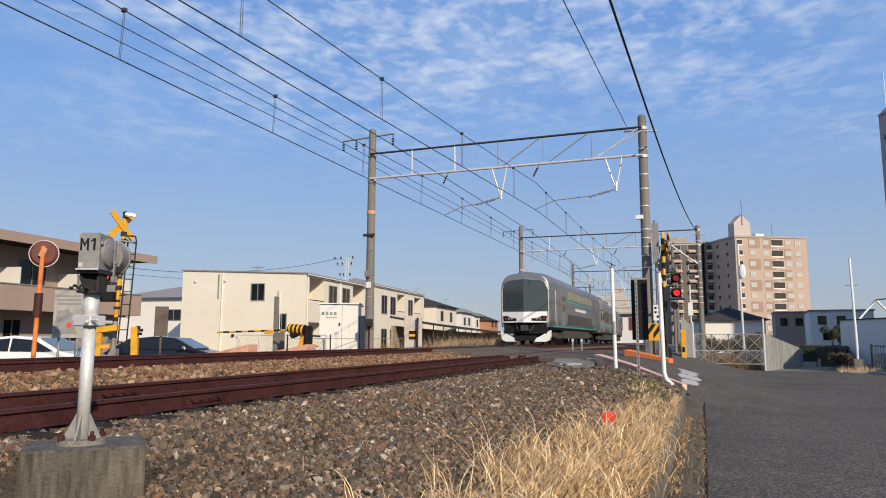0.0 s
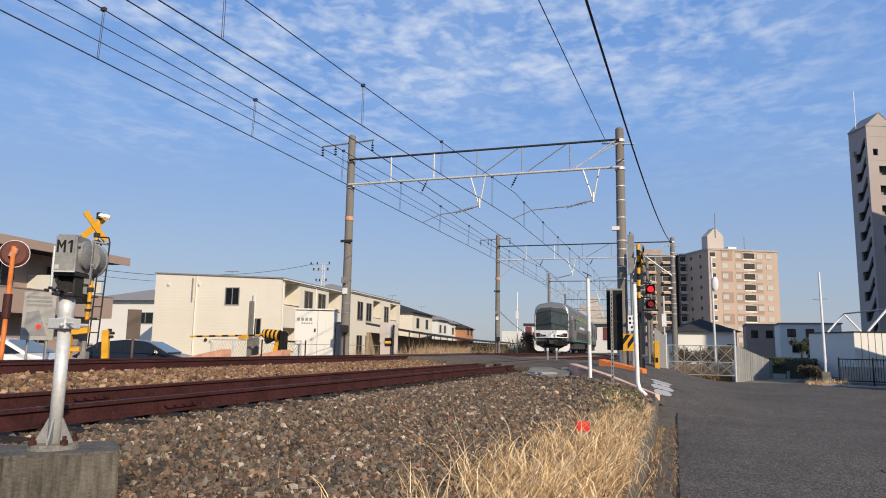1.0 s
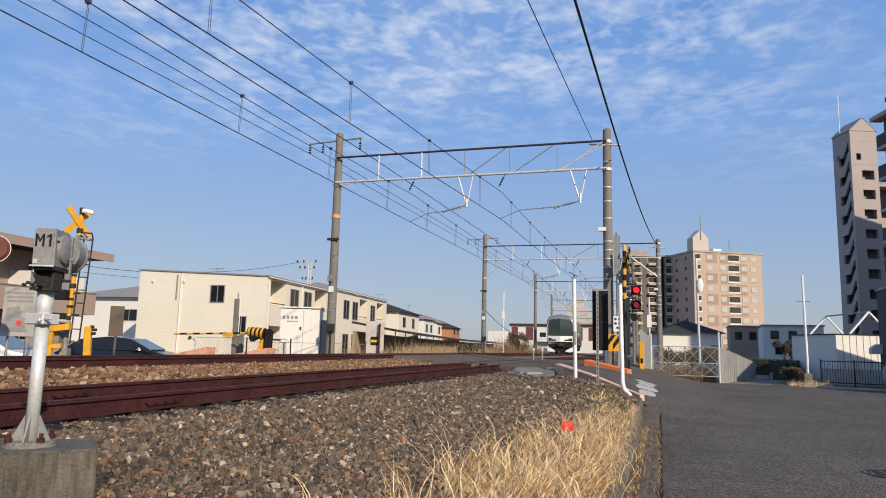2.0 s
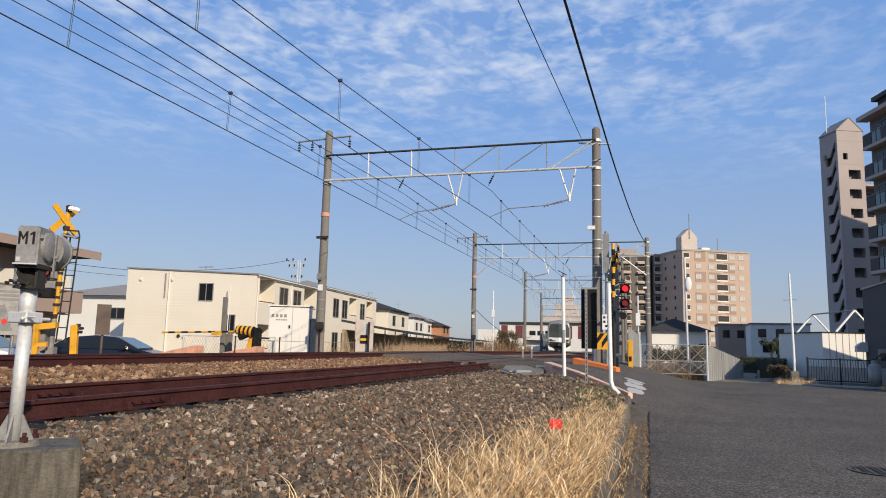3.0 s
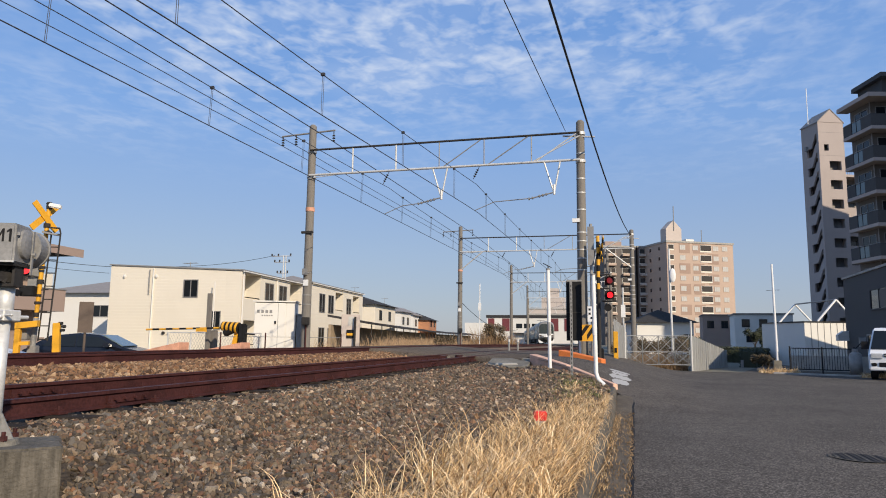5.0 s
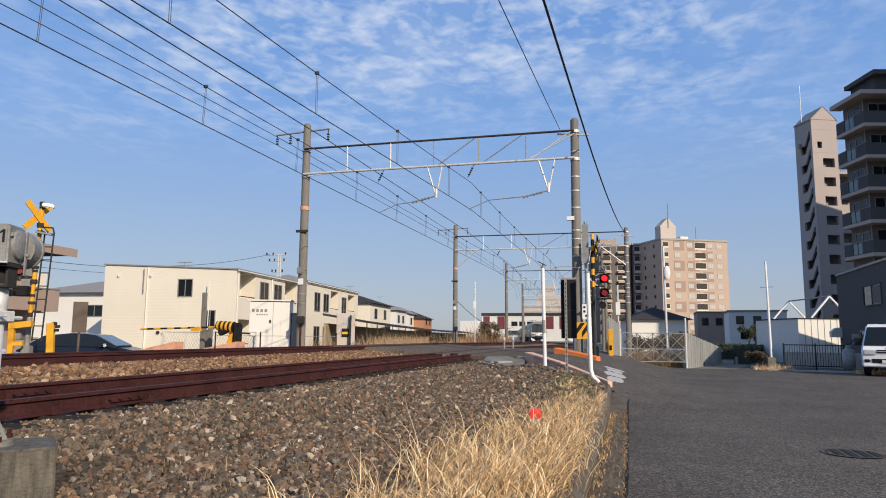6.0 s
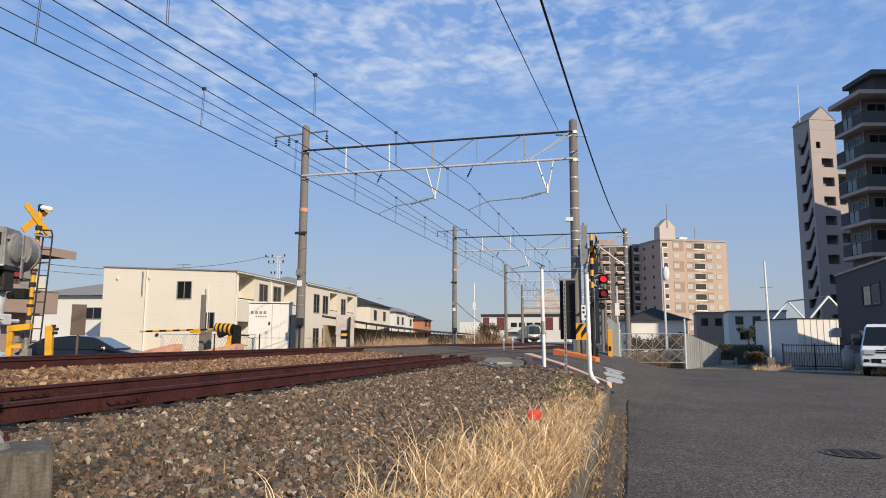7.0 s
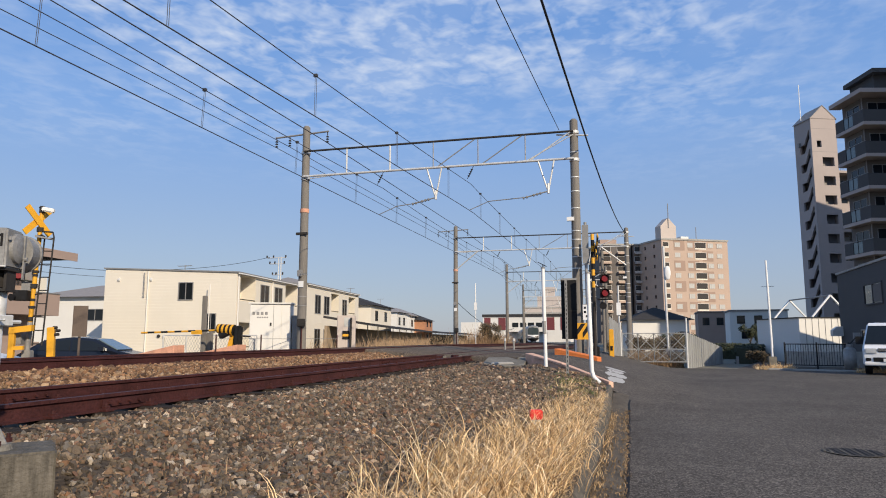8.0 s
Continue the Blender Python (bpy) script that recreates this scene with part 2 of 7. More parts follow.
M["brownd"] = mat("dark_taupe_wall", (0.13, 0.115, 0.105), 0.85, var=0.12, scale=0.4, fine=20)
# tile brown with the far wing's shade put into the colour
M["wing_shaded"] = mat("shaded_brown_tile_wall", (0.2, 0.155, 0.13), 0.85, var=0.1, scale=0.2, fine=4)
M["towerw"] = mat("grey_beige_tower_wall", (0.39, 0.335, 0.31), 0.85, var=0.08, scale=0.3, fine=20)
M["kerbst"] = mat("blackened_kerb_concrete", (0.075, 0.066, 0.052), 0.95, var=0.5, scale=4, fine=45, bump=0.7, bscale=50, col2=(0.17, 0.15, 0.12))
M["wornpaint"] = mat("worn_road_paint", (0.68, 0.66, 0.62), 0.9, var=0.35, scale=9, fine=90, col2=(0.4, 0.39, 0.37))
M["thatch"] = mat("matted_dead_grass", (0.2, 0.13, 0.065), 0.9, var=0.4, scale=6, rnd=0.4, hues=((0.14, 0.09, 0.045), (0.25, 0.165, 0.085), (0.32, 0.22, 0.12), (0.1, 0.07, 0.04)))
M["footst"] = mat("mossy_footing_concrete", (0.06, 0.053, 0.04), 0.95, var=0.5, scale=4, fine=45, bump=0.7, bscale=50, col2=(0.17, 0.15, 0.12), streak=True)
M["kerbpale"] = mat("pale_salmon_kerb", (0.68, 0.42, 0.3), 0.9, var=0.3, scale=4, bump=0.3)
M["signbr"] = mat("dark_brown_sign_back", (0.115, 0.085, 0.066), 0.8, var=0.2, scale=5)
M["tanf"] = mat("weathered_tan_boards", (0.36, 0.275, 0.18), 0.9, var=0.35, scale=1.5, fine=25, streak=True)
M["fence"] = mat("weathered_grey_zinc", (0.33, 0.335, 0.33), 0.65, 0.2, var=0.25, scale=3, fine=40, streak=True)
M["pinkw"] = mat("pinkish_white_wall", (0.52, 0.45, 0.4), 0.85, var=0.06, scale=0.3, fine=20)
M["midgrey"] = mat("mid_grey_wall", (0.27, 0.255, 0.245), 0.85, var=0.08, scale=0.4, fine=20)
M["roofd"] = mat("dark_roof", (0.05, 0.048, 0.048), 0.9, var=0.2, scale=3, spec=0.1)
M["roofg"] = mat("grey_roof", (0.25, 0.23, 0.215), 0.8, var=0.15, scale=3)
M["glass"] = mat("dark_window_glass", (0.012, 0.015, 0.018), 0.06, var=0.1, spec=0.35)
M["screen"] = mat("train_windscreen_glass", (0.05, 0.066, 0.07), 0.07, 0.12, var=0.1, spec=0.8)
M["trainglass"] = mat("train_side_glass", (0.02, 0.028, 0.03), 0.3, var=0.1, spec=0.2)
M["upperglass"] = mat("greenish_train_glass", (0.2, 0.21, 0.13), 0.3, var=0.3, scale=1.2, spec=0.3)
M["glassb"] = mat("balcony_glass", (0.12, 0.16, 0.17), 0.15, var=0.1)
M["curtain"] = mat("curtained_glass", (0.5, 0.5, 0.47), 0.25, var=0.1)
# near-black paint standing for the shade inside balcony niches
M["niche_shade"] = mat("painted_niche_shade", (0.05, 0.045, 0.042), 0.9, var=0.2)
M["silver"] = mat("train_stainless", (0.34, 0.335, 0.325), 0.48, 0.8, var=0.12, scale=0.8, fine=40)
M["trainw"] = mat("train_white", (0.78, 0.79, 0.78), 0.3, var=0.04)
M["traing"] = mat("train_grey", (0.24, 0.235, 0.225), 0.45, 0.4, var=0.1)
M["teal"] = mat("train_teal", (0.02, 0.3, 0.28), 0.4, var=0.1)
M["under"] = mat("train_underframe", (0.05, 0.047, 0.043), 0.8, var=0.4, scale=4)
M["glow"] = mat("red_lamp", (0.9, 0.006, 0.012), 0.3, emit=1.4)
M["lens"] = mat("dim_red_lens", (0.2, 0.01, 0.012), 0.25, var=0.1)


# ---- mesh helpers ----
def box(bm, x0, x1, y0, y1, z0, z1, m=None):
    r = bmesh.ops.create_cube(bm, size=1)
    t = Matrix.Translation(((x0 + x1) / 2, (y0 + y1) / 2, (z0 + z1) / 2)) @ Matrix.Diagonal((abs(x1 - x0), abs(y1 - y0), abs(z1 - z0), 1))
    bmesh.ops.transform(bm, matrix=(m @ t) if m else t, verts=r["verts"])
    return r["verts"]


def rod(bm, a, b, r, r2=None, seg=10):
    a, b = Vector(a), Vector(b)
    d = b - a
    q = bmesh.ops.create_cone(bm, cap_ends=True, segments=seg, radius1=r, radius2=r if r2 is None else r2, depth=d.length)
    rot = d.to_track_quat("Z", "Y").to_matrix().to_4x4()
    bmesh.ops.transform(bm, matrix=Matrix.Translation((a + b) / 2) @ rot, verts=q["verts"])
    return q["verts"]


def ball(bm, c, r, sx=1, sy=1, sz=1, u=10, v=7):
    q = bmesh.ops.create_uvsphere(bm, u_segments=u, v_segments=v, radius=r)
    bmesh.ops.transform(bm, matrix=Matrix.Translation(c) @ Matrix.Diagonal((sx, sy, sz, 1)), verts=q["verts"])


def prism(bm, pts, y0, y1, axis="y"):
    """A closed outline in x, z pushed along y (or in y, z pushed along x)."""
    def at(p, d):
        return (p[0], d, p[1]) if axis == "y" else ((d, p[0], p[1]) if axis == "x" else (p[0], p[1], d))
    a = [bm.verts.new(at(p, y0)) for p in pts]
    b = [bm.verts.new(at(p, y1)) for p in pts]
    n = len(pts)
    bm.faces.new(a); bm.faces.new(b[::-1])
    for i in range(n):
        bm.faces.new((a[i], b[i], b[(i + 1) % n], a[(i + 1) % n]))
    bmesh.ops.recalc_face_normals(bm, faces=bm.faces[:])


def lattice(bm, xs, zs, y0, y1, hole):
    """A flat frame: a grid of cells in x, z between y0 and y1, left open where hole(i, j)."""
    nx, nz = len(xs), len(zs)
    f = [[bm.verts.new((x, y1, z)) for z in zs] for x in xs]
    b = [[bm.verts.new((x, y0, z)) for z in zs] for x in xs]
    full = lambda i, j: 0 <= i < nx - 1 and 0 <= j < nz - 1 and not hole(i, j)
    for i in range(nx - 1):
        for j in range(nz - 1):
            if not full(i, j):
                continue
            bm.faces.new((f[i][j], f[i + 1][j], f[i + 1][j + 1], f[i][j + 1]))
            bm.faces.new((b[i][j], b[i][j + 1], b[i + 1][j + 1], b[i + 1][j]))
            for (di, dj), (p, q) in {(-1, 0): ((i, j), (i, j + 1)), (1, 0): ((i + 1, j), (i + 1, j + 1)), (0, -1): ((i, j), (i + 1, j)), (0, 1): ((i, j + 1), (i + 1, j + 1))}.items():
                if not full(i + di, j + dj):
                    bm.faces.new((f[p[0]][p[1]], f[q[0]][q[1]], b[q[0]][q[1]], b[p[0]][p[1]]))
    bmesh.ops.recalc_face_normals(bm, faces=bm.faces[:])


def mesh_of(name, bm, material, smooth=False):
    me = bpy.data.meshes.new(name)
    if smooth:
        for f in bm.faces:
            f.smooth = True
    bm.to_mesh(me); bm.free()
    me.materials.append(material)
    return me


def part(name, bm, material, parent=None, label="", smooth=False):
    ob = new(name, mesh_of(name, bm, material, smooth))
    ob.parent = parent
    if label:
        ob["label"] = label
    return ob


def thing(name, m, label, category, group="", kind=""):
    ob = new(name)
    ob.empty_display_size = 0.2
    ob.matrix_world = m
    return tagged(ob, label, category, group, kind)


def bx(name, dims, material, parent, label="", bevel=0.0):
    bm = bmesh.new()
    box(bm, *dims)
    if bevel:
        bmesh.ops.bevel(bm, geom=bm.edges[:], offset=bevel, segments=2, affect="EDGES")
    return part(name, bm, material, parent, label)


def rd(name, a, b, r, material, parent, label="", r2=None, seg=12):
    bm = bmesh.new()
    rod(bm, a, b, r, r2, seg)
    return part(name, bm, material, parent, label, smooth=False)


def line_thing(name, pts, r, material, label, category, parent=None, group=""):
    cu = bpy.data.curves.new(name, "CURVE")
    cu.dimensions, cu.bevel_depth, cu.bevel_resolution = "3D", r, 1
    sp = cu.splines.new("POLY")
    sp.points.add(len(pts) - 1)
    for p, q in zip(sp.points, pts):
        p.co = (*q, 1)
    cu.materials.append(material)
    ob = new(name, cu)
    ob.parent = parent
    if label:
        tagged(ob, label, category, group)
    return ob


# ---- line of the tracks: straight, then a long left curve ----
Y_CURVE, R_CURVE = 40.0, 515.0


Y_END = 135.0      # past here the line runs straight again


def bend(y):
    if y > Y_END:
        return bend(Y_END) - (y - Y_END) * (Y_END - Y_CURVE) / R_CURVE
    return -((y - Y_CURVE) ** 2) / (2 * R_CURVE) if y > Y_CURVE else 0.0


def heading(y):
    return math.atan((min(y, Y_END) - Y_CURVE) / R_CURVE) if y > Y_CURVE else 0.0


def grade(y):
    """The line falls gently beyond the crossing."""
    return -0.005 * max(0.0, y - 33.0)


X_NEAR, X_FAR, Z_FAR = -0.566, -4.37, 0.2

# ---- ground, ballast bed, road ----
def sheet(name, rows, material, label, category, kind="structure"):
    """A surface through rows of points, row after row."""
    vs, fs, w = [], [], len(rows[0])
    for r in rows:
        vs += r
    for i in range(len(rows) - 1):
        for j in range(w - 1):
            a = i * w + j
            fs.append((a, a + 1, a + w + 1, a + w))
    me = bpy.data.meshes.new(name)
    me.from_pydata(vs, [], fs)
    me.materials.append(material)
    me.polygons.foreach_set("use_smooth", [True] * len(fs))
    return tagged(new(name, me), label, category, "", kind)


G = 3000.0
sheet("ground", [[(-G, -G, -0.92), (G, -G, -0.92)], [(-G, G, -0.92), (G, G, -0.92)]], M["soil"], "flat brownish ground reaching to the horizon", "ground")

BED = [(-9.4, -0.93), (-7.4, -0.22), (-6.2, 0.02), (-4.4, 0.03), (-3.1, 0.02), (-2.3, -0.1), (-1.9, -0.165), (-0.6, -0.17), (0.12, -0.215), (0.5, -0.205), (0.9, -0.225),
       (1.15, -0.27), (1.5, -0.4), (1.9, -0.45), (2.6, -0.49), (3.4, -0.53), (4.0, -0.57), (4.26, -0.6), (4.3, -0.93)]


def lift(x, y):
    """The bank swells up to rail level at the crossing's approach."""
    u = max(0.0, min(1.0, (y - 6.5) / 7.0))
    w = max(0.0, min(1.0, (7.0 - y) / 5.0))
    foot = 0.018 * max(0.0, min(1.0, (1.5 - x) / 1.0)) if x > 0.05 else 0.0
    if y > 0.5 and 0.05 < x <= 1.0:
        return foot * w
    if y < 0.5:
        return -0.2 * math.exp(-((x - 1.3) ** 2 / 0.2 + (y + 1.25) ** 2 / 0.22)) + foot if x > 0.6 else foot
    return 0.27 * u * u * (3 - 2 * u) * min(1.0, max(0.0, (4.4 - x) / 0.55)) * min(1.0, (x - 1.0) / 1.3) + foot * w if 1.0 < x < 4.29 else 0.0


def bed_z(x):
    for (xa, za), (xb, zb) in zip(BED, BED[1:]):
        if xa <= x <= xb:
            return za + (zb - za) * (x - xa) / (xb - xa)
    return -0.92


def bed_rows(y0, y1, step, cut):
    rows, y = [], y0
    while y <= y1 + 0.01:
        rows.append([(x + bend(y), y, z + grade(y) + lift(x, y) + 0.03 * noise.noise((x * 0.7, y * 0.5, 3)) * (0.9 < x < 4.2)) for x, z in BED if cut(x)])
        y += step
    return rows


sheet("ballast_bed", bed_rows(-40, 21, 0.5, lambda x: True), M["bed"], "grey-brown stone ballast bank under the tracks", "ballast")
FARBED = [r[:10] + [(x + bend(r[0][1]), r[0][1], z + grade(r[0][1])) for x, z in ((1.6, -0.3), (2.6, -0.93))] for r in bed_rows(21.5, 330, 2.5, lambda x: x < 1)]
sheet("ballast_bed_far", FARBED, M["bedfar"], "brown stone ballast bank beyond the crossing", "ballast")


def road_z(x, y):
    """Road level: flat beside the tracks, rising to rail level at the crossing."""
    d = max(0.0, min(1.0, (7.0 - x) / 4.6))
    u = max(0.0, min(1.0, (y - 8.0) / 7.5))
    s = d * d * (3 - 2 * d) * u * u * (3 - 2 * u)
    return -0.86 + 0.86 * s - 0.01


rows = []
ys = [-60, -30, -10, 0, 5] + [7 + 0.5 * k for k in range(30)] + [22, 23, 24, 26, 28, 30.5]
for y in ys:
    k, q = max(0.0, min(1.0, (y - 11.3) / 4.0)), max(0.0, min(1.0, (y - 15.3) / 1.7))
    left = 4.62 - 2.62 * k - 0.34 * q
    rows.append([(left + (62 - left) * s, y, road_z(left + (62 - left) * s, y)) for s in (0, 0.004, 0.008, 0.012, 0.017, 0.022, 0.028, 0.034, 0.041, 0.05, 0.06, 0.07, 0.08, 0.09, 0.1, 0.12, 0.15, 0.3, 1)])
sheet("road", rows, M["asphalt"], "grey worn asphalt road beside the tracks", "road")
sheet("lane", [[(9.4, 30.4, -0.875), (12.4, 29.4, -0.875)], [(13, 45, -0.875), (15.5, 44, -0.875)], [(26, 90, -0.875), (29, 90, -0.875)]], M["asphalt"], "narrow asphalt lane running off between fences", "road")
# crossing deck and the ramp behind it
DECK = [(1.66, 15.6, 30.0, -0.012), (0.1, 16.9, 30.0, -0.012), (-1.3, 17.0, 29.0, 0.006), (-3.6, 17.8, 28.0, 0.16), (-5.2, 17.4, 28.0, 0.19), (-8.4, 15.2, 26.0, 0.05),
        (-10.4, 13.6, 27.0, -0.1), (-12.6, 11.0, 30.0, -0.86)]
sheet("crossing_deck", [[(x, ya - 0.12, z - 0.45), (x, ya - 0.06, z - 0.05), (x, ya, z), (x, (ya + yb) / 2, z), (x, yb, z)] for x, ya, yb, z in DECK],
      M["patch"], "patched grey asphalt deck of the level crossing", "level crossing")
sheet("far_road", [[(-9.6, -40, -0.9), (-9.6, 70, -0.9)], [(-24, -40, -0.9), (-24, 70, -0.9)]], M["asphalt"], "asphalt road on the other side of the tracks", "road")


# ---- rails and sleepers ----
HEAD = [(-0.0325, 0), (-0.0325, -0.03), (-0.0075, -0.045), (-0.0075, -0.128), (-0.0635, -0.142), (-0.0635, -0.153),
        (0.0635, -0.153), (0.0635, -0.142), (0.0075, -0.128), (0.0075, -0.045), (0.0325, -0.03), (0.0325, 0)]


def rail(x, z, y0, y1, track):
    bm = bmesh.new()
    prev = None
    y = y0
    while y <= y1:
        h = heading(y)
        ring = [bm.verts.new((x + bend(y) + p[0] * math.cos(h), y + p[0] * math.sin(h), z + grade(y) + p[1])) for p in HEAD]
        if prev:
            for i in range(len(HEAD)):
                j = (i + 1) % len(HEAD)
                bm.faces.new((prev[i], prev[j], ring[j], ring[i]))
        prev = ring
        y += 2.0 if y >= Y_CURVE else 10.0
    bmesh.ops.recalc_face_normals(bm, faces=bm.faces[:])
    return part("rail", bm, M["rail"], track, "rust-brown steel rail")


def small_mesh(name, fn, material):
    bm = bmesh.new()
    fn(bm)
    return mesh_of(name, bm, material)


def clip_shape(bm):
    box(bm, -0.05, 0.05, -0.05, 0.05, -0.15, -0.128)
    rod(bm, (0, 0, -0.15), (0, 0, -0.085), 0.014, seg=6)
    box(bm, -0.025, 0.025, -0.025, 0.025, -0.128, -0.108)


def plate_shape(bm):
    box(bm, 0.008, 0.028, -0.28, 0.28, -0.118, -0.05)
    for k in range(4):
        rod(bm, (0.02, -0.2 + 0.133 * k, -0.085), (0.055, -0.2 + 0.133 * k, -0.085), 0.016, seg=6)


def sleeper_shape(bm):
    box(bm, -1.0, 1.02, -0.11, 0.11, -0.29, -0.155)
    bmesh.ops.bevel(bm, geom=bm.edges[:], offset=0.012, segments=1, affect="EDGES")


CLIP = small_mesh("rail_clip", clip_shape, M["rail"])
PLATE = small_mesh("fishplate", plate_shape, M["rail"])
SLEEPER = small_mesh("sleeper", sleeper_shape, M["sleeper"])


def piece(name, mesh, parent, m):
    o = new(name, mesh)
    o.parent = parent
    o.matrix_local = m
    return o


for xc, z, lab in ((X_NEAR, 0.0, "single rusty track on dark sleepers in grey ballast"), (X_FAR, Z_FAR, "rusty track on dark sleepers in brown ballast")):
    track = thing("railway_track", pose(0, 0, 0), lab, "railway track", "tracks")
    for s in (-1, 1):
        up = 0.02 if s < 0 and z == 0 else 0
        r = rail(xc + s * 0.566, z + up, -40, 260, track)
        if z == 0:
            for k in range(34):
                for side in (-1, 1):
                    piece("rail_clip", CLIP, r, pose(xc + s * 0.566 + side * 0.085, -3.2 + 0.6 * k, up))
            for y in (1.9, 12.4):
                piece("fishplate", PLATE, r, pose(xc + s * 0.566, y, up))
    y = -14.0
    while y < 130:
        if not 16.6 < y < 29:
            piece("sleeper", SLEEPER, track, pose(xc + bend(y), y, z + grade(y), 0, 0, math.degrees(heading(y))))
        y += 0.6


# ---- gantries and overhead line ----
def gantry(y, xl, xr, zl, zr, zb, full=True, rl=0.165):
    """Two concrete poles and a steel truss beam over both tracks."""
    g = thing("catenary_gantry", pose(bend(y), y, 0, 0, 0, math.degrees(heading(y))), "grey concrete poles carrying a light steel truss beam over the tracks", "gantry", "overhead line gantries")
    for x, zt, nm in ((xl, zl, "pole_left"), (xr, zr, "pole_right")):
        p = rd("pole", (x, 0, -0.95), (x, 0, zt), rl * 1.12, M["polec"], g, "grey concrete pole", r2=rl * 0.86, seg=20)
        rd("cap", (x, 0, zt), (x, 0, zt + 0.06), rl * 0.8, M["polec"], p, r2=rl * 0.5, seg=20)
        for zz in (zb - 0.02, zb + 0.98):
            rd("band", (x, 0, zz - 0.05), (x, 0, zz + 0.05), rl * 1.06, M["galv"], p, seg=20)
        for zz in ((4.55, 2.95, 2.1, 1.75, 1.2) if x < 0 else (7.0, 6.1, 5.6, 5.0, 4.2, 3.9, 3.6, 3.3, 2.9)) if full else (4.5,):
            rd("wire_tie", (x, 0, zz - 0.018), (x, 0, zz + 0.018), rl * (1.135 - 0.255 * (zz + 0.95) / (zt + 0.95)) + 0.006, M["galv"] if x > 0 else M["galvd"], p, seg=20)
    top_l, top_r = zb + 1.0, zb + 0.98
    span = xr - xl
    tz = lambda x: top_l + (top_r - top_l) * (x - xl) / span
    rd("bottom_chord", (xl, -0.2, zb), (xr, -0.2, zb), 0.045, M["galv"], g)
    rd("top_chord", (xl, -0.2, top_l), (xr, -0.2, top_r), 0.04, M["dark"], g, "dark stay of the beam")
    us = (0.175, 0.344, 0.507, 0.67, 0.836, 1.0)
    for i, u in enumerate(us[:-1]):
        x = xl + span * u
        rd("upright", (x, -0.2, zb), (x, -0.2, tz(x)), 0.034 if i < 2 else 0.02, M["galv"] if i < 2 else M["galvd"], g, seg=8)
        if i >= 2:
            x2 = xl + span * (us[i + 1] - 0.008)
            rd("diagonal", (x + 0.12, -0.2, zb), (x2, -0.2, tz(x2)), 0.022, M["galvd"] if i < 4 else M["galv"], g, seg=8)
    rd("stay", (xl + span * 0.836, -0.2, zb), (xr, -0.2, zb + 0.86), 0.02, M["galv"], g, seg=8)
    rd("stay", (xl, -0.2, zb - 0.12), (xl + span * 0.16, -0.2, zb), 0.016, M["galv"], g, seg=8)
    # hanging V brackets with insulated steady arms
    for xv, xw in ((-1.95, -4.15), (2.15, -0.68)):
        v = bmesh.new()
        rod(v, (xv - 0.35, -0.2, zb), (xv, -0.2, zb - 1.15), 0.03, seg=8)
        rod(v, (xv + 0.22, -0.2, zb), (xv, -0.2, zb - 1.15), 0.03, seg=8)
        rod(v, (xv, -0.2, zb - 0.85), (xv, -0.2, zb - 1.2), 0.045, seg=8)
        vb = part("drop_bracket", v, M["galv"], g)
        a = bmesh.new()
        p0, p1, p2 = Vector((xv, -0.2, zb - 1.12)), Vector((xv - 0.8, -0.2, zb - 1.3)), Vector((xw + 0.7, -0.2, 5.38))
        rod(a, p0, p1, 0.025, seg=8); rod(a, p1, p2, 0.018, seg=8); rod(a, p2, (xw, -0.2, 5.1), 0.015, seg=8)
        for q in (0.35, 0.5, 0.65, 0.95, 1.1):
            c = p0.lerp(p1, q)
            rod(a, c + Vector((-0.025, 0, -0.005)), c + Vector((0.025, 0, 0.005)), 0.05, seg=12)
        part("steady_arm", a, M["galvd"], vb)
        s = bmesh.new()
        xm = xw + 0.02
        rod(s, (xm + 0.15, -0.2, zb), (xm - 0.1, -0.2, zb - 0.5), 0.012, seg=8)
        for q in (0.35, 0.5, 0.65, 0.8):
            c = Vector((xm + 0.15, -0.2, zb)).lerp(Vector((xm - 0.1, -0.2, zb - 0.5)), q)
            rod(s, c + Vector((0.005, 0, 0.022)), c - Vector((0.005, 0, 0.022)), 0.05, 0.025, seg=12)
        part("insulator", s, M["dark"], g)
    if y > 30:
        rd("strut", (xl, -0.1, zb - 1.35), (xl + 1.7, -0.2, zb), 0.045, M["galv"], g, seg=8)
        rd("strut", (xr, -0.1, zb - 1.35), (xr - 1.7, -0.2, zb), 0.045, M["galv"], g, seg=8)
    # cross-arm for the feeders, clamps and cable boxes on the pole
    if full:
        bx("clamp", (xl - 0.24, xl + 0.24, -0.22, -0.15, 4.46, 4.56), M["dark"], g, bevel=0.01)
        bx("switch_box", (xl - 0.1, xl + 0.08, -0.3, -0.16, 2.85, 3.1), M["galvd"], g, "small grey switch box", bevel=0.015)
        bx("cable_box", (xl - 0.02, xl + 0.24, -0.36, -0.16, 0.95, 1.25), M["dark"], g, "dark cable box", bevel=0.02)
        rd("conduit", (xl + 0.1, -0.2, -0.3), (xl + 0.1, -0.2, 0.95), 0.03, M["rail"], g, seg=8)
        arm = rd("crossarm", (xl - 1.35, 0, zl - 0.32), (xl + 0.95, 0, zl - 0.22), 0.035, M["galvd"], g)
        for dx in (-1.3, -0.72, 0.9):
            s = bmesh.new()
            z0 = zl - 0.3 + 0.04 * (dx > 0)
            rod(s, (xl + dx, 0, z0), (xl + dx, 0, z0 - 0.12), 0.02, seg=8)
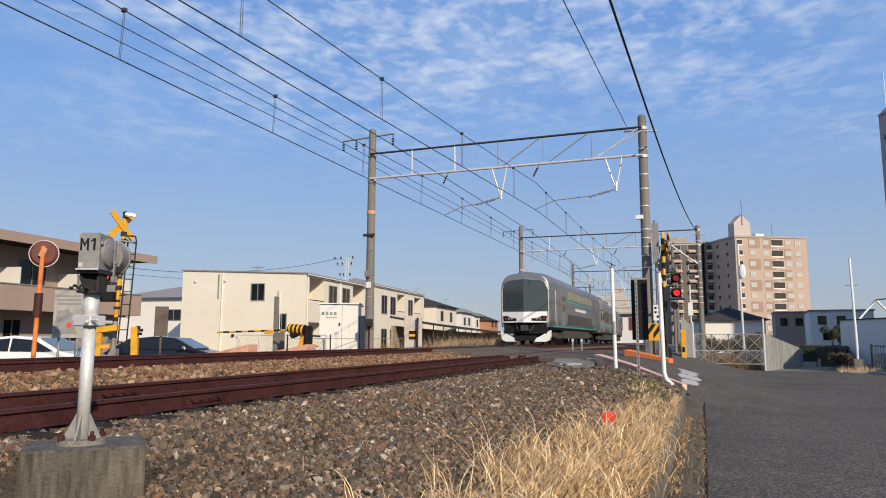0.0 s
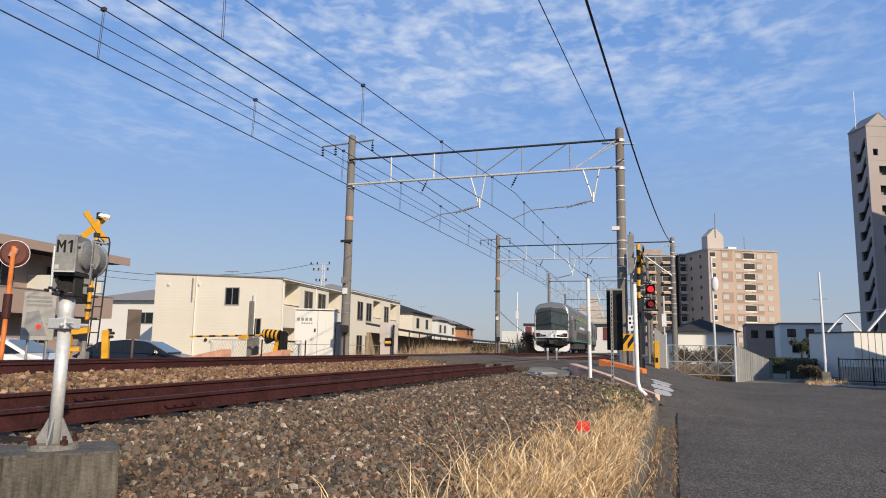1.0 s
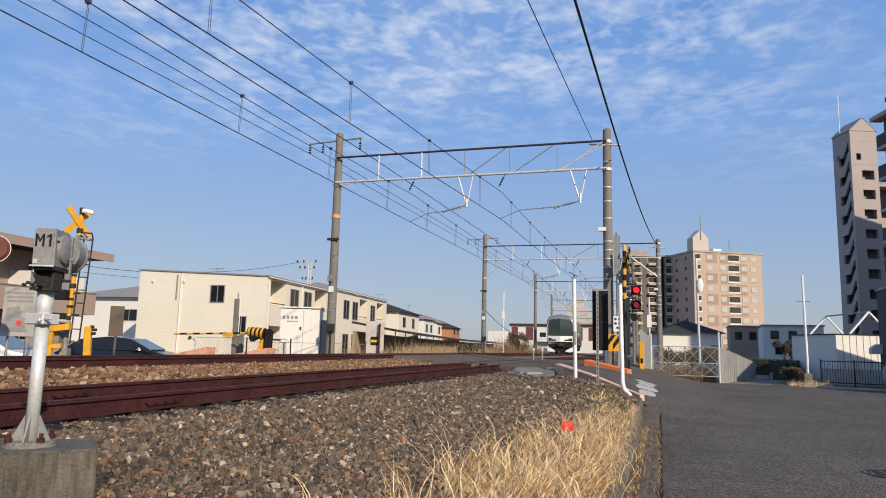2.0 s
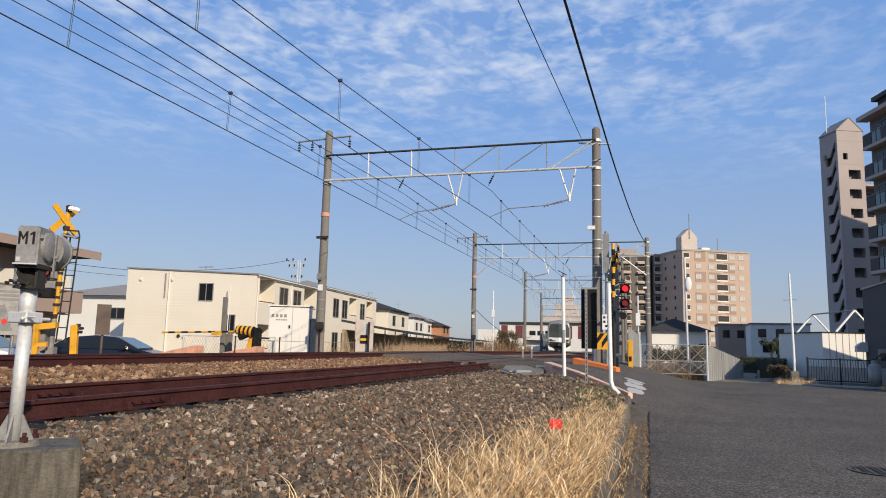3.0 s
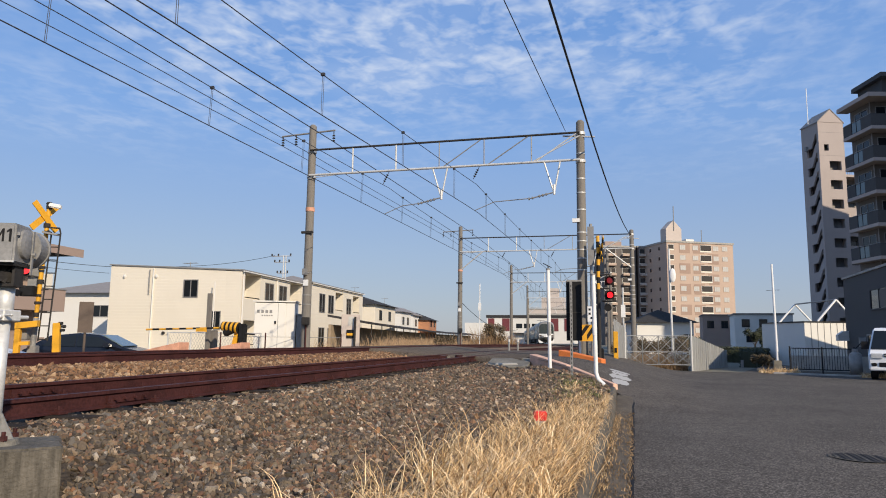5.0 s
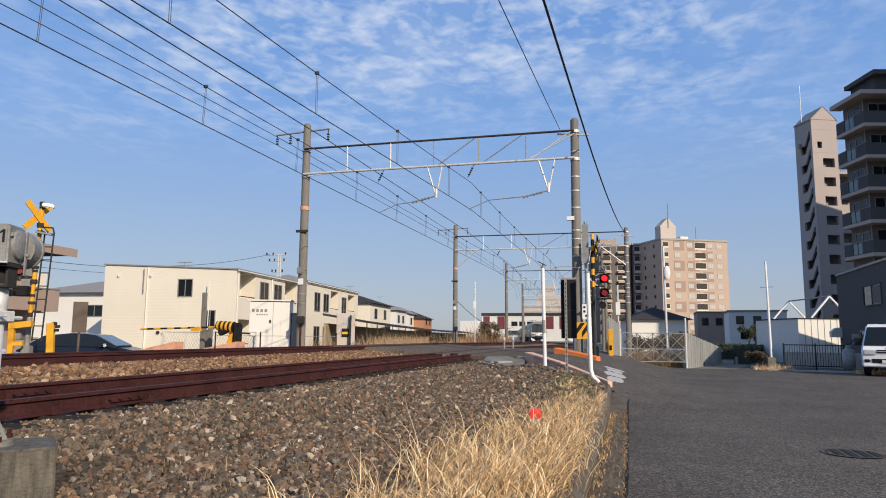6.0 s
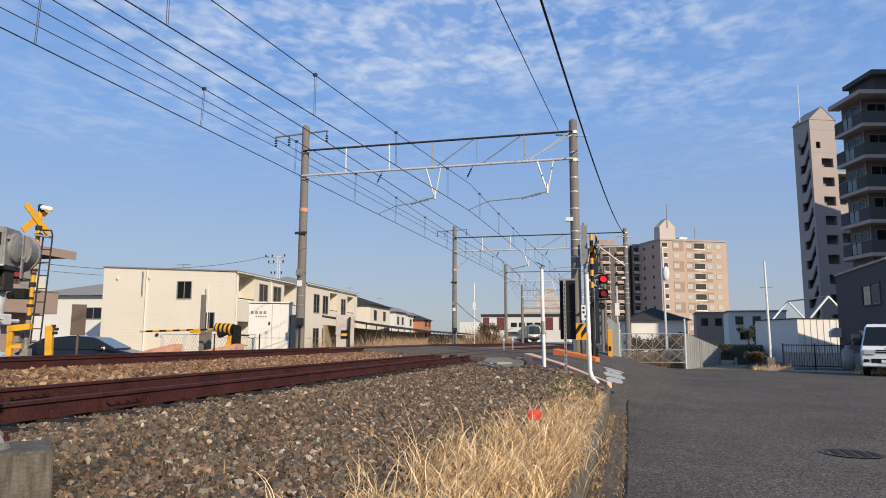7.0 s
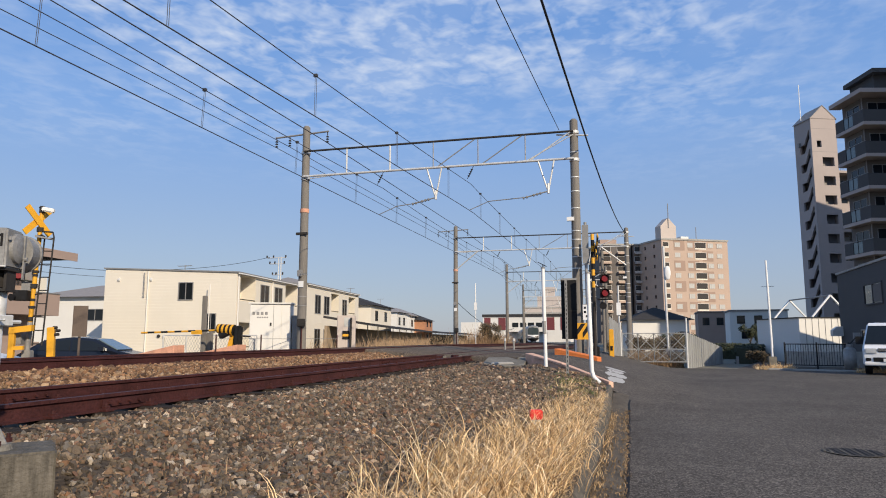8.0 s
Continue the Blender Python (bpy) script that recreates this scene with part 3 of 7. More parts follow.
            for k in range(3):
                rod(s, (xl + dx, 0, z0 - 0.14 - 0.1 * k), (xl + dx, 0, z0 - 0.19 - 0.1 * k), 0.03, 0.065, seg=12)
            part("insulator", s, M["dark"], arm, "dark porcelain insulator")
        rd("crossarm", (xr - 0.6, -0.1, zr - 0.5), (xr + 0.5, -0.1, zr - 0.6), 0.03, M["galv"], g)
        bx("lamp_box", (xr - 0.3, xr - 0.05, -0.2, -0.05, 4.55, 4.68), M["white"], g, "small white box clamped to the pole")
        bx("notice", (xl - 0.08, xl + 0.12, -0.2, -0.17, 2.45, 2.68), M["white"], g, "small white notice")
        rd("marker_band", (xl, 0, 5.35), (xl, 0, 5.5), rl * 1.06, M["orangew"], g, "faded orange marker band", seg=20)
    return g


GANTRIES = [20.0, 44.1, 71.0, 100.0, 130.0]
gantry(20.0, -7.31, 3.06, 8.77, 8.16, 6.75)
gantry(44.1, -7.33, 4.7, 8.6, 8.0, 6.75)
gantry(71.0, -7.33, 3.3, 8.6, 8.1, 6.75, False)
gantry(100.0, -7.33, 3.3, 8.6, 8.1, 6.75, False)
gantry(130.0, -7.33, 3.3, 8.6, 8.1, 6.75, False)


def catenary(line, zc, zm, sag, label, lm=None):
    """line(y): the wire's x before the bend; hangers tie the contact wire to the messenger wire above."""
    lm = lm or line
    ys = [-30.0, -6.0] + GANTRIES
    top = []
    for a, b in zip(ys, ys[1:]):
        for k in range(12):
            u = k / 12
            y = a + (b - a) * u
            top.append((lm(y) + bend(y), y, zm - sag * 4 * u * (1 - u)))
    top.append((lm(ys[-1]) + bend(ys[-1]), ys[-1], zm))
    w = line_thing("contact_wire", [(line(y) + bend(y), y, zc) for y in np.linspace(ys[0], ys[-1], 90)], 0.011, M["wire"], label, "overhead wire", group="overhead wires")
    line_thing("messenger_wire", top, 0.010, M["wire"], "", "", parent=w)
    for a, b in zip(ys[1:], ys[2:]):
        n = 6
        for k in range(n):
            u = (k + 0.4) / n
            y = a + (b - a) * u
            z = zm - sag * 4 * u * (1 - u)
            h = bmesh.new()
            x, xm = line(y) + bend(y), lm(y) + bend(y)
            rod(h, (x, y, zc), (xm, y, z), 0.005, seg=6)
            rod(h, (x + 0.035, y, zc), (xm + 0.035, y, z), 0.005, seg=6)
            box(h, xm - 0.03, xm + 0.05, y - 0.03, y + 0.03, z - 0.03, z + 0.03)
            part("hanger", h, M["wire"], w)


def near_line(y):
    return -0.68 - 0.066 * max(0.0, 20.0 - y) if y < 20 else -0.68


catenary(near_line, 5.1, 6.1, 0.13, "thin dark contact wire hung from a messenger wire")
catenary(lambda y: -4.12, 5.08, 6.14, 0.22, "thin dark contact wire hung from a messenger wire", lambda y: -4.08)
for xa, xb, z, r in ((-8.61, -9.05, 8.05, 0.012), (-8.05, -8.25, 8.05, 0.012), (-6.5, -6.85, 8.15, 0.017)):
    pts = [(xb + (xb - xa) * 1.5, -30, z), (xb + (xb - xa) * 0.9, -6, z), (xb, 6.6, z), (xa, 20, z)] + [(xa + bend(y), y, z) for y in (44.1, 71, 100, 130)]
    line_thing("feeder_wire", pts, r, M["wire"], "dark feeder wire on pole insulators", "overhead wire", group="feeder wires")


def swag(a, b, sag, n=16):
    a, b = Vector(a), Vector(b)
    return [tuple(a.lerp(b, k / n) - Vector((0, 0, sag * 4 * (k / n) * (1 - k / n)))) for k in range(n + 1)]


line_thing("power_cable", swag((2.75, -14, 7.1), (3.54, 19.85, 7.28), 0.1) + swag((3.54, 19.85, 7.28), (4.68, 50.0, 8.47), 0.5)[1:], 0.028, M["cable"],
           "thick black power cable strung between poles", "cable")
line_thing("telephone_wire", swag((1.77, -14, 6.9), (2.55, 19.95, 7.85), 0.1), 0.012, M["cable"], "thin dark wire running to the pole top", "cable")


# ---- kerbs and edges ----
def slab(name, pts, z0, z1, material, label, category, kind=""):
    """A plan outline raised from z0 to z1; z may differ point by point."""
    bm = bmesh.new()
    n = len(pts)
    lo = [bm.verts.new((p[0], p[1], (z0[i] if isinstance(z0, list) else z0))) for i, p in enumerate(pts)]
    hi = [bm.verts.new((p[0], p[1], (z1[i] if isinstance(z1, list) else z1))) for i, p in enumerate(pts)]
    bm.faces.new(lo[::-1]); bm.faces.new(hi)
    for i in range(n):
        bm.faces.new((lo[i], lo[(i + 1) % n], hi[(i + 1) % n], hi[i]))
    bmesh.ops.recalc_face_normals(bm, faces=bm.faces[:])
    bmesh.ops.bevel(bm, geom=bm.edges[:], offset=0.012, segments=1, affect="EDGES")
    return tagged(part(name, bm, material), label, category, "", kind)


def battered_kerb(y0, y1, rise):
    """One length of the old kerb: face leaning back from the gutter, worn upper edge."""
    bm = bmesh.new()
    rows_ = []
    n = max(4, int((y1 - y0) / 0.12))
    for i in range(n + 1):
        y = y0 + (y1 - y0) * i / n
        zt = -0.635 + rise * max(0.0, y - 6.5) / 5.5
        w = 0.012 * noise.noise((y * 3.1, 2, 0)) + 0.006 * noise.noise((y * 11, 4, 0))
        back = 0.11 * max(0.25, min(1.0, (9.5 - y) / 6.0))
        prof = [(4.05, -0.95), (4.05, zt - 0.03), (4.31 - back + w, zt + w * 0.8), (4.335 - back + w, zt - 0.02), (4.355 - back * 0.4 + w * 0.6, zt - 0.13), (4.385 + w * 0.3, -0.87), (4.385, -0.95)]
        rows_.append([bm.verts.new((x, y, z)) for x, z in prof])
    for a_, b_ in zip(rows_, rows_[1:]):
        for j in range(len(a_)):
            k = (j + 1) % len(a_)
            bm.faces.new((a_[j], a_[k], b_[k], b_[j]))
    bm.faces.new(rows_[0]); bm.faces.new(rows_[-1][::-1])
    bmesh.ops.recalc_face_normals(bm, faces=bm.faces[:])
    return tagged(part("retaining_kerb", bm, M["kerbst"]), "stained old concrete edge holding the ballast bank", "kerb", "", "structure")


for k in range(12):
    battered_kerb(-12.0 + 2.0 * k, -12.0 + 2.0 * (k + 1) - 0.012, 0.14)
verge = []
for y in np.arange(-14.0, 11.6, 0.5):
    zr = road_z(4.66, y)
    verge.append([(4.36, y, zr + 0.035 + 0.02 * noise.noise((y, 0, 0))), (4.53 + 0.02 * noise.noise((y * 2, 5, 0)), y, zr + 0.03), (4.67 + 0.03 * noise.noise((y * 1.3, 9, 0)), y, zr - 0.002)])
sheet("verge", verge, M["dirt"], "narrow strip of dirt and dead leaves beside the road", "verge")
crack = [(4.69 + 0.025 * noise.noise((y * 1.7, 1, 0)) + 0.012 * noise.noise((y * 9, 4, 0)), y) for y in np.arange(-3.0, 11.0, 0.12)]
sheet("road_edge_crack", [[(x - 0.02 - 0.01 * noise.noise((y * 5, 0, 2)), y, road_z(x, y) + 0.003), (x + 0.018 + 0.012 * noise.noise((y * 4, 7, 2)), y, road_z(x, y) + 0.003)] for x, y in crack],
      M["black"], "dark crack along the edge of the asphalt", "crack")
slab("crossing_kerb", [(4.26, 12.03), (4.36, 12.12), (3.22, 13.87), (3.08, 13.75)], [-0.95, -0.95, -0.6, -0.6], [-0.43, -0.45, -0.13, -0.12], M["kerbpale"], "pale worn concrete kerb at the crossing", "kerb")
slab("crossing_kerb", [(3.075, 13.758), (3.215, 13.878), (2.1, 15.6), (1.9, 15.45)], [-0.95, -0.95, -0.5, -0.5], [-0.11, -0.12, 0.11, 0.11], M["kerbpale"], "worn concrete kerb with faded orange paint", "kerb")
slab("crossing_apron", [(0.75, 14.7), (1.95, 14.75), (1.93, 15.9), (0.75, 15.9)], -0.6, [-0.24, -0.2, 0.0, -0.02], M["conc_old"], "stained concrete apron at the edge of the crossing", "kerb")
slab("far_crossing_kerb", [(3.74, 18.14), (3.84, 18.64), (2.5, 19.28), (2.35, 18.78)], [-0.9, -0.9, -0.3, -0.3], [-0.07, -0.07, 0.19, 0.19], M["orange"], "orange-painted sloping concrete kerb at the crossing", "kerb")

# ---- buildings ----
def window(parent, w, h, m, glass="glass", frame_m="galvd", depth=0.1, bars=1, name="window"):
    """A recessed-looking window unit: proud frame, two sliding sashes, glass set behind. m: its middle on the wall, y out."""
    f = bmesh.new()
    t = 0.06
    xs, zs = [-w / 2 - t, -w / 2], [-h / 2 - t, -h / 2, h / 2, h / 2 + t]
    for k in range(bars):
        x = -w / 2 + w * (k + 1) / (bars + 1)
        xs += [x - 0.025, x + 0.025]
    xs += [w / 2, w / 2 + t]
    lattice(f, xs, zs, -0.02, 0.05, lambda i, j: j == 1 and i % 2 == 1)
    win = part(name, f, M[frame_m], parent)
    win.matrix_local = m
    g = bmesh.new()
    box(g, -w / 2, w / 2, -0.015, 0.012, -h / 2, h / 2)
    part("pane", g, M[glass], win)
    return win


def on_wall(x, y, z, deg):
    return pose(x, y, z, 0, 0, deg)


FRONT, RIGHT, LEFT = 180, -90, 90     # outward +y of a window turned to the walls at y=0, x=w, x=0


def block(name, m, w, d, h, wall, label, category="building", roof="flat", roofm="roofg", over=0.15, rise=1.4, group=""):
    b = thing(name, m, label, category, group)
    bx("wall", (0, w, 0, d, 0, h), M[wall], b)
    if roof == "flat":
        r = bmesh.new()
        box(r, -over, w + over, -over, d + over, h, h + 0.18)
    elif roof == "hip":
        r = bmesh.new()
        o = over + 0.35
        c = [(-o, -o), (w + o, -o), (w + o, d + o), (-o, d + o)]
        lo = [r.verts.new((x, y, h)) for x, y in c]
        q = min(w, d) / 2
        hi = [r.verts.new((q, q, h + rise)), r.verts.new((w - q, d - q, h + rise))]
        if w > d:
            fs = [(lo[0], lo[1], hi[1], hi[0]), (lo[1], lo[2], hi[1]), (lo[2], lo[3], hi[0], hi[1]), (lo[3], lo[0], hi[0])]
        else:
            fs = [(lo[0], lo[1], hi[0]), (lo[1], lo[2], hi[1], hi[0]), (lo[2], lo[3], hi[1]), (lo[3], lo[0], hi[0], hi[1])]
        for f in fs:
            r.faces.new(f)
        r.faces.new(lo[::-1])
    else:
        r = bmesh.new()
        o = over + 0.3
        prism(r, [(-o, h), (w / 2, h + rise), (w + o, h), (w + o, h - 0.14), (w / 2, h + rise - 0.16), (-o, h - 0.14)], -o, d + o)
        gb = bmesh.new()
        prism(gb, [(0, h), (w / 2, h + rise - 0.17), (w, h)], 0.0, d)
        part("gable", gb, M[wall], b)
    part("roof", r, M[roofm], b)
    return b


GZ = -0.92
A1 = 6.0       # turn of the house rows against the tracks


def recess(parent, w, h, m, rail_h=0.9):
    """A balcony opening behind a parapet rail: a dark panel stands for the niche's shade."""
    b = bmesh.new()
    box(b, -w / 2, w / 2, -0.6, 0.01, -h / 2, h / 2)
    n = part("balcony", b, M["niche_shade"], parent)
    n.matrix_local = m
    f = bmesh.new()
    t = 0.08
    lattice(f, [-w / 2 - t, -w / 2, w / 2, w / 2 + t], [-h / 2 - t, -h / 2, h / 2, h / 2 + t], -0.02, 0.05, lambda i, j: i == 1 and j == 1)
    part("surround", f, M["whitew"], n)
    bx("parapet", (-w / 2, w / 2, 0.0, 0.06, -h / 2, -h / 2 + rail_h * 0.35), M["cream"], n)
    rd("rail", (-w / 2, 0.08, -h / 2 + rail_h * 0.45), (w / 2, 0.08, -h / 2 + rail_h * 0.45), 0.03, M["dark"], n, seg=6)
    return n


DEEP = 1.25    # depth of the balcony zone behind the side facade


def shed_house(name, m, w, d, h0, h1, label, bays):
    """Flat-fronted house under a single-pitch roof; its side facade is cut open at the balcony bays (y, z, width, height)."""
    b = thing(name, m, label, "house")
    bm = bmesh.new()
    hs = h0 + (h1 - h0) * (w - DEEP) / w
    prism(bm, [(0, 0), (0, h0), (w - DEEP, hs), (w - DEEP, 0)], 0, d)
    part("wall", bm, M["cream"], b)
    ys = sorted({0.0, d} | {round(y + k * bw / 2, 3) for y, z, bw, bh in bays for k in (-1, 1)})
    zs = sorted({0.0, h1} | {round(z + k * bh / 2, 3) for y, z, bw, bh in bays for k in (-1, 1)})
    xs = [-y for y in ys][::-1]
    yr = ys[::-1]

    def open_cell(i, j):
        cy, cz = (yr[i] + yr[i + 1]) / 2, (zs[j] + zs[j + 1]) / 2
        return any(abs(cy - y) < bw / 2 and abs(cz - z) < bh / 2 for y, z, bw, bh in bays)
    f = bmesh.new()
    lattice(f, xs, zs, -DEEP + 0.002, 0.0, open_cell)
    fo = part("side_facade", f, M["cream"], b)
    fo.matrix_local = on_wall(w, 0, 0, RIGHT)
    for y, z, bw, bh in bays:
        window(b, bw * 0.62, bh * 0.78, on_wall(w - DEEP, y + bw * 0.1, z - bh * 0.1, RIGHT), "glass", "galvd")
        rd("balcony_rail", (w - 0.04, y - bw / 2, z - bh / 2 + 0.42), (w - 0.04, y + bw / 2, z - bh / 2 + 0.42), 0.035, M["dark"], b, seg=8)
        bx("parapet", (w - 0.1, w - 0.003, y - bw / 2, y + bw / 2, z - bh / 2, z - bh / 2 + 0.32), M["cream"], b)
    r = bmesh.new()
    prism(r, [(-0.1, h0), (-0.1, h0 + 0.09), (w + 0.16, h1 + 0.085), (w + 0.16, h1 - 0.01)], -0.1, d + 0.1)
    part("roof", r, M["galvd"], b, "thin grey metal roof edge")
    rd("gutter", (w + 0.2, -0.1, h1 - 0.06), (w + 0.2, d + 0.1, h1 - 0.06), 0.05, M["whitew"], b, seg=8)
    return b


house = shed_house("apartment_house", pose(-32.97, 38.6, GZ, 0, 0, A1), 10.5, 13.6, 6.6, 6.15, "two-storey cream-sided apartment house with single-pitch roof",
                   [(1.85, 4.95, 2.6, 2.2), (10.4, 4.95, 2.7, 2.2), (1.85, 1.5, 2.6, 2.2), (10.4, 1.5, 2.7, 2.2)])
window(house, 1.05, 1.2, on_wall(6.55, 0, 4.85, FRONT))
window(house, 0.7, 1.25, on_wall(8.6, 0, 2.55, FRONT))
rd("yard_lamp_pole", (8.75, -0.6, 0), (8.75, -0.6, 5.3), 0.035, M["whitew"], house, seg=8)
rd("downpipe", (3.55, -0.07, 0.1), (3.55, -0.07, 6.35), 0.05, M["whitew"], house)
for k in range(9):
    rd("conduit_hoop", (3.25 + 0.02 * (k % 2), -0.1, 4.45 + 0.2 * k), (3.25 - 0.02 * (k % 2), -0.1, 4.65 + 0.2 * k), 0.045, M["galvd"], house, seg=8)
for x_, z_ in ((1.15, 5.75), (5.0, 1.55), (3.75, 5.75)):
    bm = bmesh.new(); ball(bm, (x_, -0.02, z_), 0.13, 0.8, 0.9, 1.15); part("vent_hood", bm, M["galv"], house)
rd("lamp", (4.6, -0.1, 1.6), (4.6, -0.02, 1.6), 0.12, M["dark"], house)
rd("downpipe", (10.57, 0.15, 0.1), (10.57, 0.15, 6.05), 0.05, M["whitew"], house)
for y in (4.8, 7.5):
    window(house, 1.5, 1.5, on_wall(10.5, y, 4.8, RIGHT))
    window(house, 1.5, 1.7, on_wall(10.5, y, 1.5, RIGHT))
rd("downpipe", (10.57, 6.2, 0.1), (10.57, 6.2, 6.05), 0.05, M["whitew"], house)
house2 = shed_house("apartment_house", pose(-32.97 - math.sin(radians(A1)) * 14.2, 38.6 + math.cos(radians(A1)) * 14.2, GZ, 0, 0, A1), 10.5, 16.8, 6.7, 6.45, "cream apartment house of the same row with balconies",
                    [(8.2, 4.9, 2.5, 2.2), (14.2, 4.9, 2.5, 2.2), (8.2, 1.5, 1.9, 2.2), (14.2, 1.5, 1.9, 2.2)])
for y in (2.9, 5.5, 11.4):
    window(house2, 1.5, 1.7, on_wall(10.5, y, 4.7, RIGHT))
    window(house2, 1.5, 1.8, on_wall(10.5, y, 1.4, RIGHT))
block("hipped_house", pose(-37, 62, GZ, 0, 0, A1), 9, 12, 6.7, "cream", "cream house under a low grey hipped roof", "house", "hip", "roofg", 0.1, 1.7)
for x, y, w, d, h, wm, rm, rf, lab in (
        (-35.9, 78.0, 8.5, 11, 5.7, "cream", "roofd", "hip", "cream two-storey house with dark hipped roof"),
        (-41.6, 106, 8, 8, 5.9, "whitew", "roofg", "hip", "white two-storey house with grey hipped roof"),
        (-44.2, 121, 8, 9, 5.9, "whitew", "roofg", "gable", "pale two-storey house with grey gabled roof"),
        (-41.5, 126, 7, 8, 5.0, "brickw", "roofd", "hip", "orange-brown house with dark hipped roof")):
    hb = block("house", pose(x, y, GZ, 0, 0, A1), w, d, h, wm, lab, "house", rf, rm, 0.15, 1.6, "row of far houses")
    for z in (4.4, 1.6):
        window(hb, 1.2, 1.2, on_wall(w, d * 0.25, z, RIGHT), "glass", "dark")
        window(hb, 1.2, 1.2, on_wall(w, d * 0.7, z, RIGHT), "glass", "dark")
        window(hb, 1.0, 1.1, on_wall(w * 0.55, 0, z, FRONT), "glass", "dark")

small = block("house", pose(-46, 44.5, GZ, 0, 0, A1), 12, 8, 5.0, "whitew", "white house with shallow grey roof", "house", "hip", "roofg", 0.15, 1.3)
window(small, 1.5, 0.9, on_wall(6.4, 0, 3.45, FRONT), bars=1)

# brown two-storey flats with a long balcony
flats = thing("balcony_flats", pose(-27.7, 28.9, GZ, 0, 0, A1), "brown two-storey flats with a long walled balcony", "apartment building")
FL = -30.0
bx("wall", (-9, -1.5, FL, 0, 0, 6.1), M["brownw"], flats)
bx("balcony_floor", (-1.5, 0, FL, 0.3, 2.75, 2.95), M["brownw"], flats)
bx("parapet", (-0.16, 0.0, FL, 0.3, 2.95, 4.0), M["brownw"], flats, "brown balcony wall")
bx("parapet_cap", (-0.2, 0.04, FL, 0.34, 4.0, 4.06), M["galvd"], flats)
bx("end_wall", (-9, -1.6, -0.02, 0.24, 0, 6.1), M["brownw"], flats)
bx("roof", (-9.4, 0.5, FL, 0.8, 6.1, 6.35), M["roofd"], flats, "dark flat roof with deep eaves")
bx("fascia", (0.5, 0.56, FL, 0.86, 6.02, 6.5), M["brownw"], flats)
bx("garden_wall", (0.6, 0.75, FL, -2, 0, 1.25), M["brownw"], flats)
for k in range(7):
    y = -2.6 - 3.9 * k
    window(flats, 1.7, 1.9, on_wall(-1.5, y, 4.55, RIGHT), "glass", "galvd")
    window(flats, 1.0, 2.0, on_wall(-1.5, y - 1.0, 1.3, RIGHT), "glass", "galvd")
    bx("divider", (-1.5, -0.1, y + 1.8, y + 1.9, 2.95, 4.9), M["whitew"], flats)

# long low shelter by the line and the dark wall beside it
shelter = thing("shelter", pose(0, 0, 0), "long low shelter with dark lean-to roof beside the line", "shelter")
SHEL = [Vector(p) for p in ((-15.4, 46.0, 1.6), (-21.9, 72.8, 1.6), (-31.0, 118.0, 1.6), (-40.3, 171.0, 1.6), (-44.8, 218.0, 1.6))]
for a, b in zip(SHEL, SHEL[1:]):
    sh = bmesh.new()
    q = (b - a).normalized()
    nrm = Vector((q.y, -q.x, 0))
    v = [a, b, b - nrm * 3 + Vector((0, 0, 0.5)), a - nrm * 3 + Vector((0, 0, 0.5))]
    lo = [sh.verts.new(p) for p in v]; hi = [sh.verts.new(p + Vector((0, 0, 0.18))) for p in v]
    sh.faces.new(lo[::-1]); sh.faces.new(hi)
    for i in range(4):
        sh.faces.new((lo[i], lo[(i + 1) % 4], hi[(i + 1) % 4], hi[i]))
    bmesh.ops.recalc_face_normals(sh, faces=sh.faces[:])
    part("roof", sh, M["roofd"], shelter)
    L_ = (b - a).length
    bw_ = bx("back_wall", (-0.1, 0.1, 0, L_, -0.95, 1.5), M["tanf"], shelter)
    bw_.matrix_local = pose(a.x - nrm.x * 2.8, a.y - nrm.y * 2.8, 0, 0, 0, math.degrees(math.atan2(-q.x, q.y)))
    for k in range(int(L_ / 6)):
        p = a.lerp(b, (k + 0.5) / int(L_ / 6))
        rd("post", (p.x, p.y, -0.95), (p.x, p.y, 1.62), 0.05, M["dark"], shelter, seg=8)

# ---- tall buildings ----
def tower_block(name, m, w, d, floors, wall, label, st=2.9):
    b = thing(name, m, label, "apartment building")
    bx("wall", (0, w, 0, d, 0, floors * st), M[wall], b)
    r = bmesh.new(); box(r, -0.2, w + 0.2, -0.2, d + 0.2, floors * st, floors * st + 0.5)
    part("roof", r, M["conc"], b)
    return b


ap = tower_block("apartment_block", pose(13.9, 195.7, GZ, 0, 0, 28.0), 21.0, 13.0, 10, "aptw", "ten-storey beige and brown tiled apartment block")
for k in range(1, 10):
    z = 2.9 * k
    for x0, x1 in ((4.4, 6.8), (8.8, 11.2), (13.4, 15.8)):
        if (k + int(x0)) % 2:
            bx("tile_band", (x0 - 0.6, x1 + 0.4, -0.04, 0.1, z, z + 2.9), M["aptd"], ap, "brown tiled field")
    for x, w in ((1.3, 1.2),):
        recess(ap, w * 1.4, 1.5, on_wall(x, 0, z + 1.5, FRONT))
    for x in (4.9, 8.9, 15.4, 18.3):
        window(ap, 1.6, 1.25, on_wall(x, -0.05, z + 1.6, FRONT), "curtain", "pinkw", bars=2)
    recess(ap, 3.4, 1.9, on_wall(12.2, -0.05, z + 1.45, FRONT))
    window(ap, 0.8, 0.9, on_wall(0, 4, z + 1.5, LEFT), "glass", "aptd")
    window(ap, 0.8, 0.9, on_wall(0, 9, z + 1.5, LEFT), "glass", "aptd")
tw = bmesh.new()
prism(tw, [(0.2, 29), (0.2, 33.0), (2.6, 35.4), (5.0, 33.0), (5.0, 29)], 0.4, 3.4)
part("roof_tower", tw, M["pinkw"], ap, "cream gabled roof tower")
